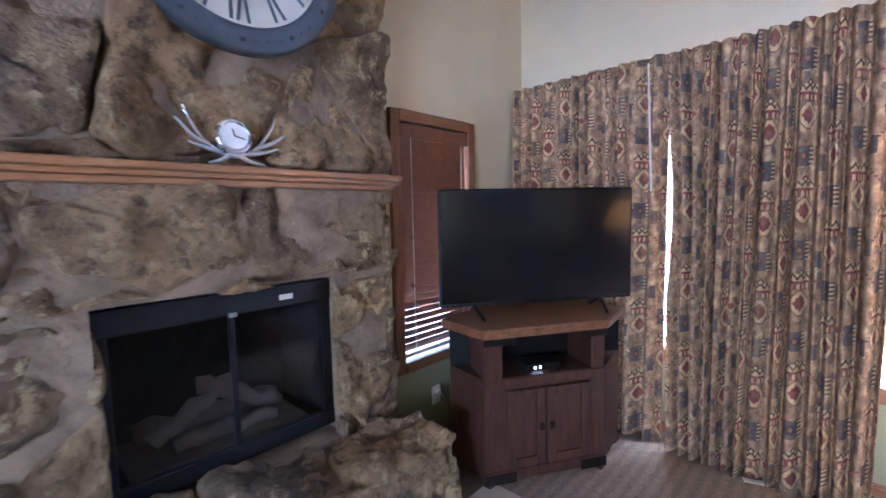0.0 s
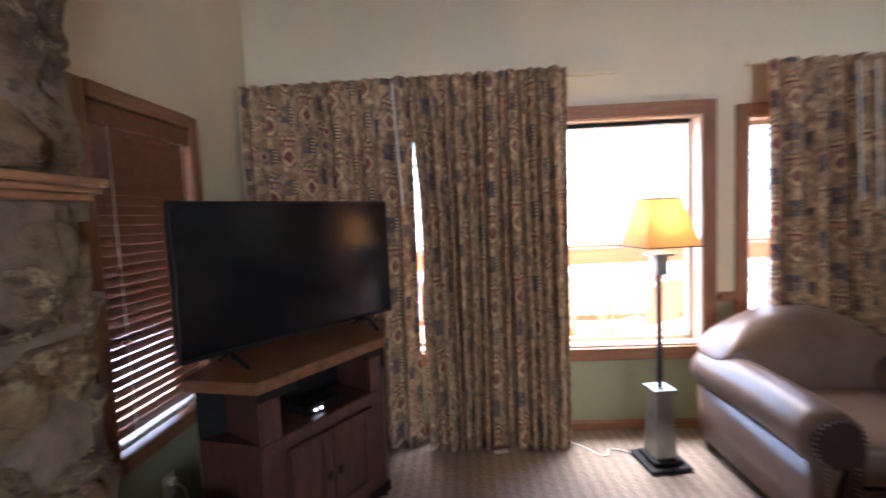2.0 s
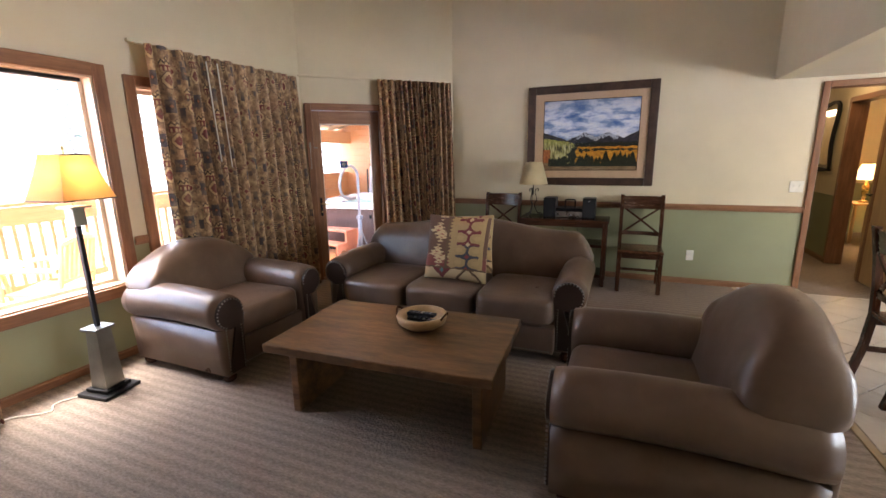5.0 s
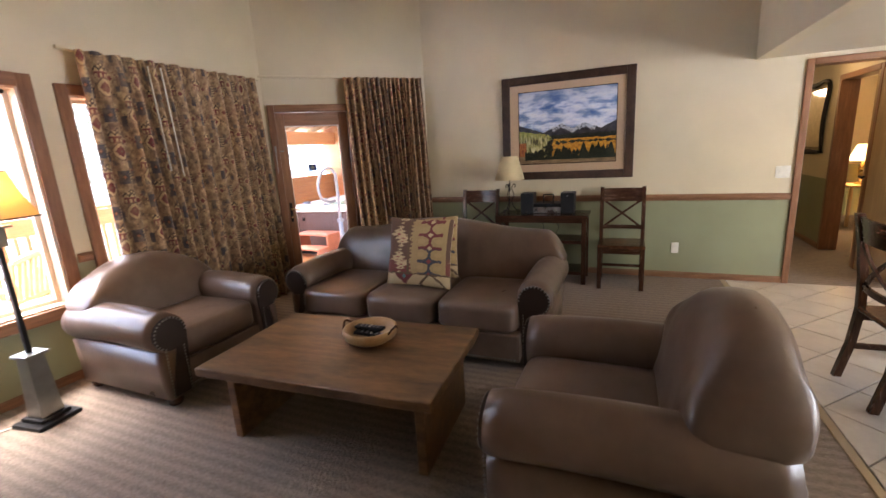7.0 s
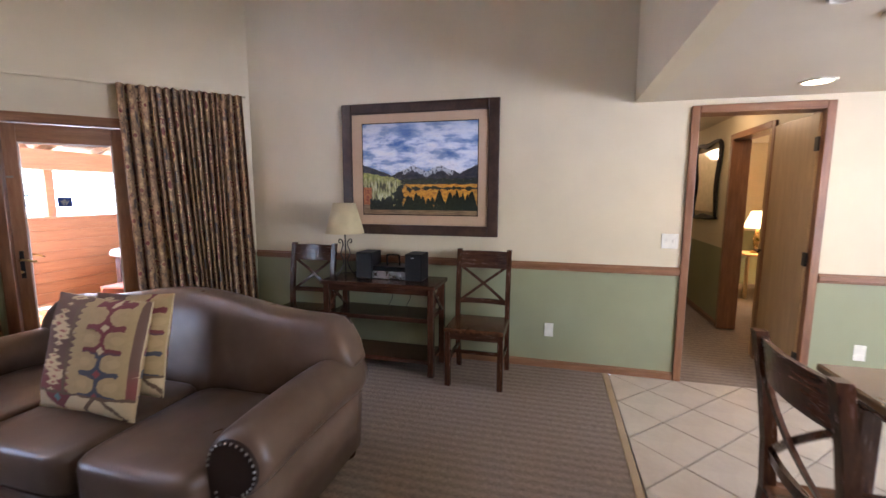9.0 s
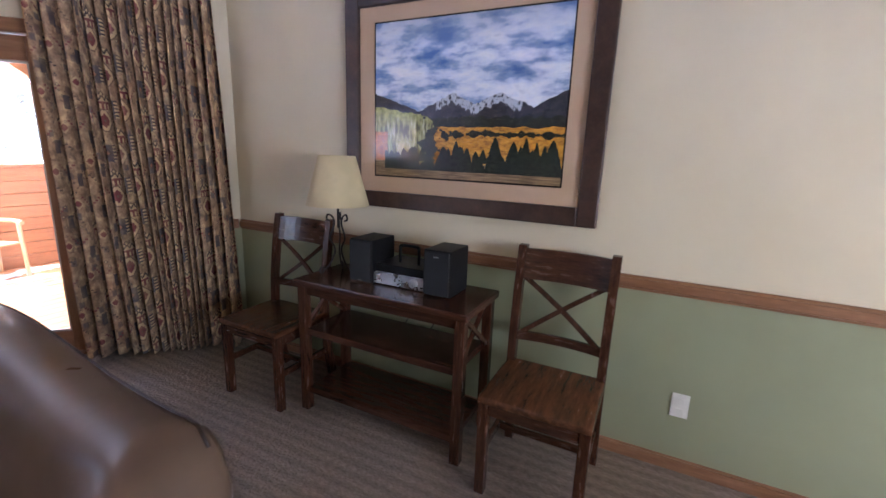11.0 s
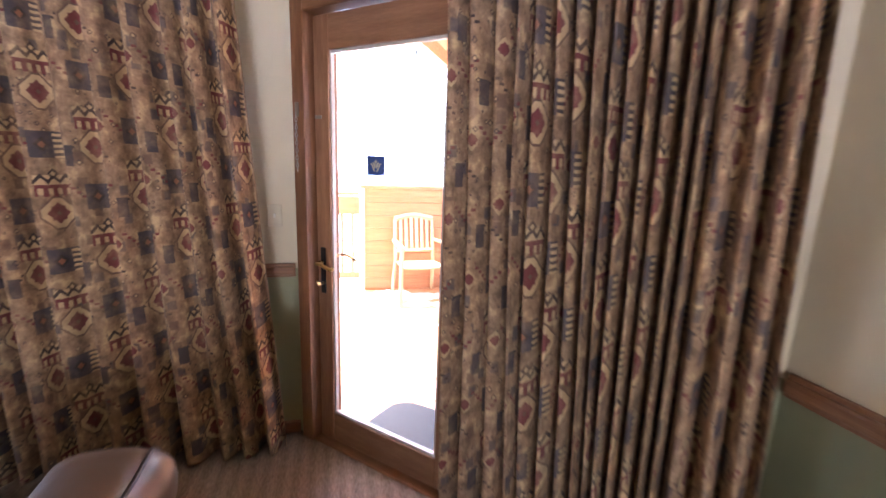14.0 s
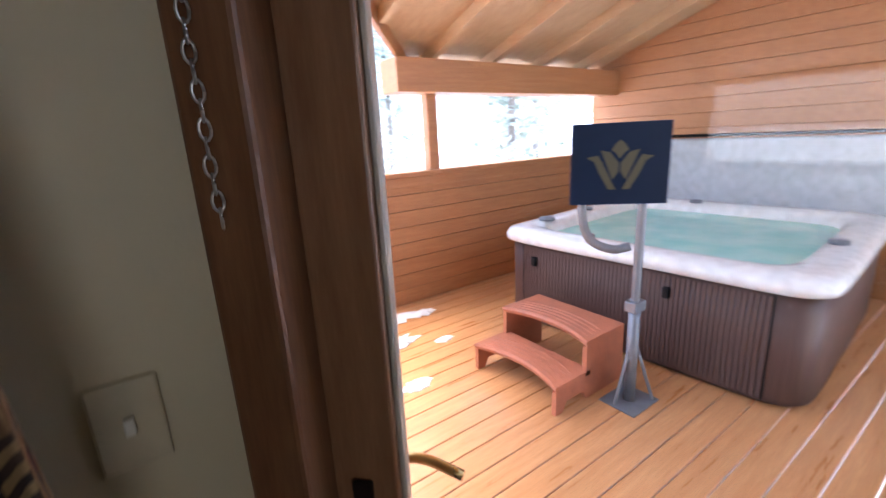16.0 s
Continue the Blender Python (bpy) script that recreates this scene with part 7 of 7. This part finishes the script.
mat_ = thing("door_mat", "grey rubber mat with rounded ends on the deck", "mat", DW @ pose(0.45, 0.44, DZ + 0.002))
bm = bmesh.new()
loft(bm, [[(x * 0.34, y * 0.25, z) for x, y in squircle(1.0, 40, 0.5)] for z in (0.0, 0.01)])
part("pad", bm, plain("grey_rubber", (0.030, 0.031, 0.030), 0.85), mat_)
for i, (x, y, r) in enumerate(((4.55, 5.45, 0.35), (4.95, 5.55, 0.3), (4.2, 5.6, 0.3), (3.7, 5.2, 0.5), (5.1, 4.95, 0.10), (4.75, 5.15, 0.28), (4.45, 5.2, 0.22), (5.25, 5.5, 0.18), (4.6, 4.55, 0.16), (2.6, 5.2, 0.7), (1.2, 4.9, 0.8), (4.35, 4.9, 0.12))):
    bm = bmesh.new()
    rings = []
    for s, z in ((1.0, 0.001), (0.9, 0.008), (0.6, 0.018), (0.2, 0.022)):
        rings.append([(s * r * (0.75 + 0.5 * noise.noise(Vector((math.cos(a) * 2 + i * 5, math.sin(a) * 2, 0)))) * math.cos(a), 0.5 * s * r * (0.75 + 0.6 * noise.noise(Vector((math.cos(a) * 3, math.sin(a) * 3 + i * 7, 2)))) * math.sin(a), z) for a in [2 * math.pi * k / 40 for k in range(40)]])
    loft(bm, rings)
    sn = thing("snow_patch", "thin patch of melting snow on the deck boards", "snow", pose(x, y, DZ), kind="stuff")
    part("snow", bm, SNOW, sn, "", True)

# ---- ground, trees and distance ----
bm = bmesh.new()
n = 60
rows = []
for j in range(n + 1):
    row = []
    for i in range(n + 1):
        x, y = -300 + 10 * i, -250 + 10 * j
        d = max(0, y - 20)
        row.append(bm.verts.new((x, y, -3.0 + 0.20 * min(d, 90) * (0.7 + 0.4 * noise.noise(Vector((x * 0.01, y * 0.01, 0)))) + 1.2 * noise.noise(Vector((x * 0.03, y * 0.03, 5))) * min(1, d / 10))))
    rows.append(row)
for j in range(n):
    for i in range(n):
        bm.faces.new((rows[j][i], rows[j][i + 1], rows[j + 1][i + 1], rows[j + 1][i]))
structure("ground", bm, SNOW, "snow-covered ground and hillside", True)
# bark and needles are paled for outdoor glare as well as for snow
BARKT = paint("tree_bark", (0.34, 0.30, 0.27), 0.9, 0.3, 0.8, 12)
NEEDLE = Mat("pine_needles", 0.7)
NEEDLE.color(NEEDLE.ramp(NEEDLE.island(), [(0.0, (0.36, 0.44, 0.34)), (0.3, (0.52, 0.59, 0.52)), (0.5, (0.70, 0.75, 0.72)), (1.0, (0.84, 0.87, 0.88))]))


def conifer(seed):
    rnd = random.Random(seed)
    r = thing("pine_tree", "tall pine beyond the deck, paled for snow and glare", "tree", group="pine trees")
    h = 9.0
    part("trunk", tb([(0, 0, 0), (0.05, 0.02, 3), (0.0, 0.05, 6), (0.03, 0, h)], [0.18, 0.13, 0.08, 0.02], 8), BARKT, r, "", True)
    vs, fs = [], []
    for k in range(74):
        z = 1.2 + (h - 1.3) * (k / 74) ** 0.9
        ln = 2.3 * (1 - z / (h + 0.5)) ** 0.8 * rnd.uniform(0.7, 1.15)
        a = k * 2.4 + rnd.uniform(-0.3, 0.3)
        d = Vector((math.cos(a), math.sin(a), -0.15 + rnd.uniform(-0.1, 0.15)))
        for t in range(26):
            u = rnd.uniform(0.15, 1.0)
            p = Vector((0, 0, z)) + d * ln * u + Vector((rnd.gauss(0, 0.10), rnd.gauss(0, 0.10), rnd.gauss(-0.04, 0.06)))
            e = Vector((rnd.uniform(-1, 1), rnd.uniform(-1, 1), rnd.uniform(-0.5, 0.3))).normalized() * rnd.uniform(0.14, 0.30)
            f = e.cross(Vector((rnd.uniform(-1, 1), rnd.uniform(-1, 1), 1))).normalized() * 0.07
            b = len(vs)
            vs += [p - e, p + f, p + e, p - f]
            fs.append((b, b + 1, b + 2, b + 3))
    me = bpy.data.meshes.new("crown")
    me.from_pydata(vs, [], fs)
    me.materials.append(NEEDLE.m)
    o = new("crown", me)
    o.parent = r
    return r


trees = [conifer(1), conifer(2)]
spots = [(6.9, 14, 1.0), (8.6, 15, 1.15), (10.4, 9.6, 0.9), (12.4, 10.8, 1.0), (12.5, 19, 1.2), (7.3, 22, 1.2), (1.2, 15, 1.0), (-1.5, 19, 1.2), (9.5, 26, 1.3), (14.5, 24, 1.2), (-4, 24, 1.3), (5.5, 29, 1.3)]
for i, (x, y, s) in enumerate(spots):
    m = Matrix.LocRotScale((x, y, -3.1 + 0.14 * max(0, y - 20)), Euler((0, 0, i * 1.3)), (s, s, s))
    if i < 2:
        trees[i].matrix_basis = m
    else:
        o = copy_thing(trees[i % 2], m)
        o.scale = (s, s, s)
for i in range(-22, 23):
    for j in range(-22, 23):
        p = O + E1 * 0.338 * i + E2 * 0.338 * j
        edge = -1.742 + 0.0157 * p.x - 0.02
        if not (XW < p.x < XE + 0.22 and YS + 0.2 < p.y < edge + 0.22):
            continue
        m = pose(p.x, p.y, 0.0, 0, 0, math.degrees(ta))
        cutl = p.y > edge - 0.235 or p.x > XE - 0.235
        if cutl:
            poly = [tuple(p + E1 * 0.1655 * a + E2 * 0.1655 * b) for a, b in ((-1, -1), (1, -1), (1, 1), (-1, 1))]
            poly = clip(poly, -0.0157, 1.0, -1.742 - 0.022)
            poly = clip(poly, 1, 0, XE)
            if len(poly) > 2:
                bm = bmesh.new()
                prism(bm, poly, -0.012, 0.0)
                part("tile", bm, TILE, tile_floor)
        elif p.x > 1.2 and p.y > -3.6:
            o = new("tile", tm)
            o.parent, o.matrix_basis = tile_floor, m
        else:
            box(far_bm, -0.1655, 0.1655, -0.1655, 0.1655, -0.012, 0.0, m=m)
tagged(part("tile_field", far_bm, TILE, tile_floor), kind="stuff")
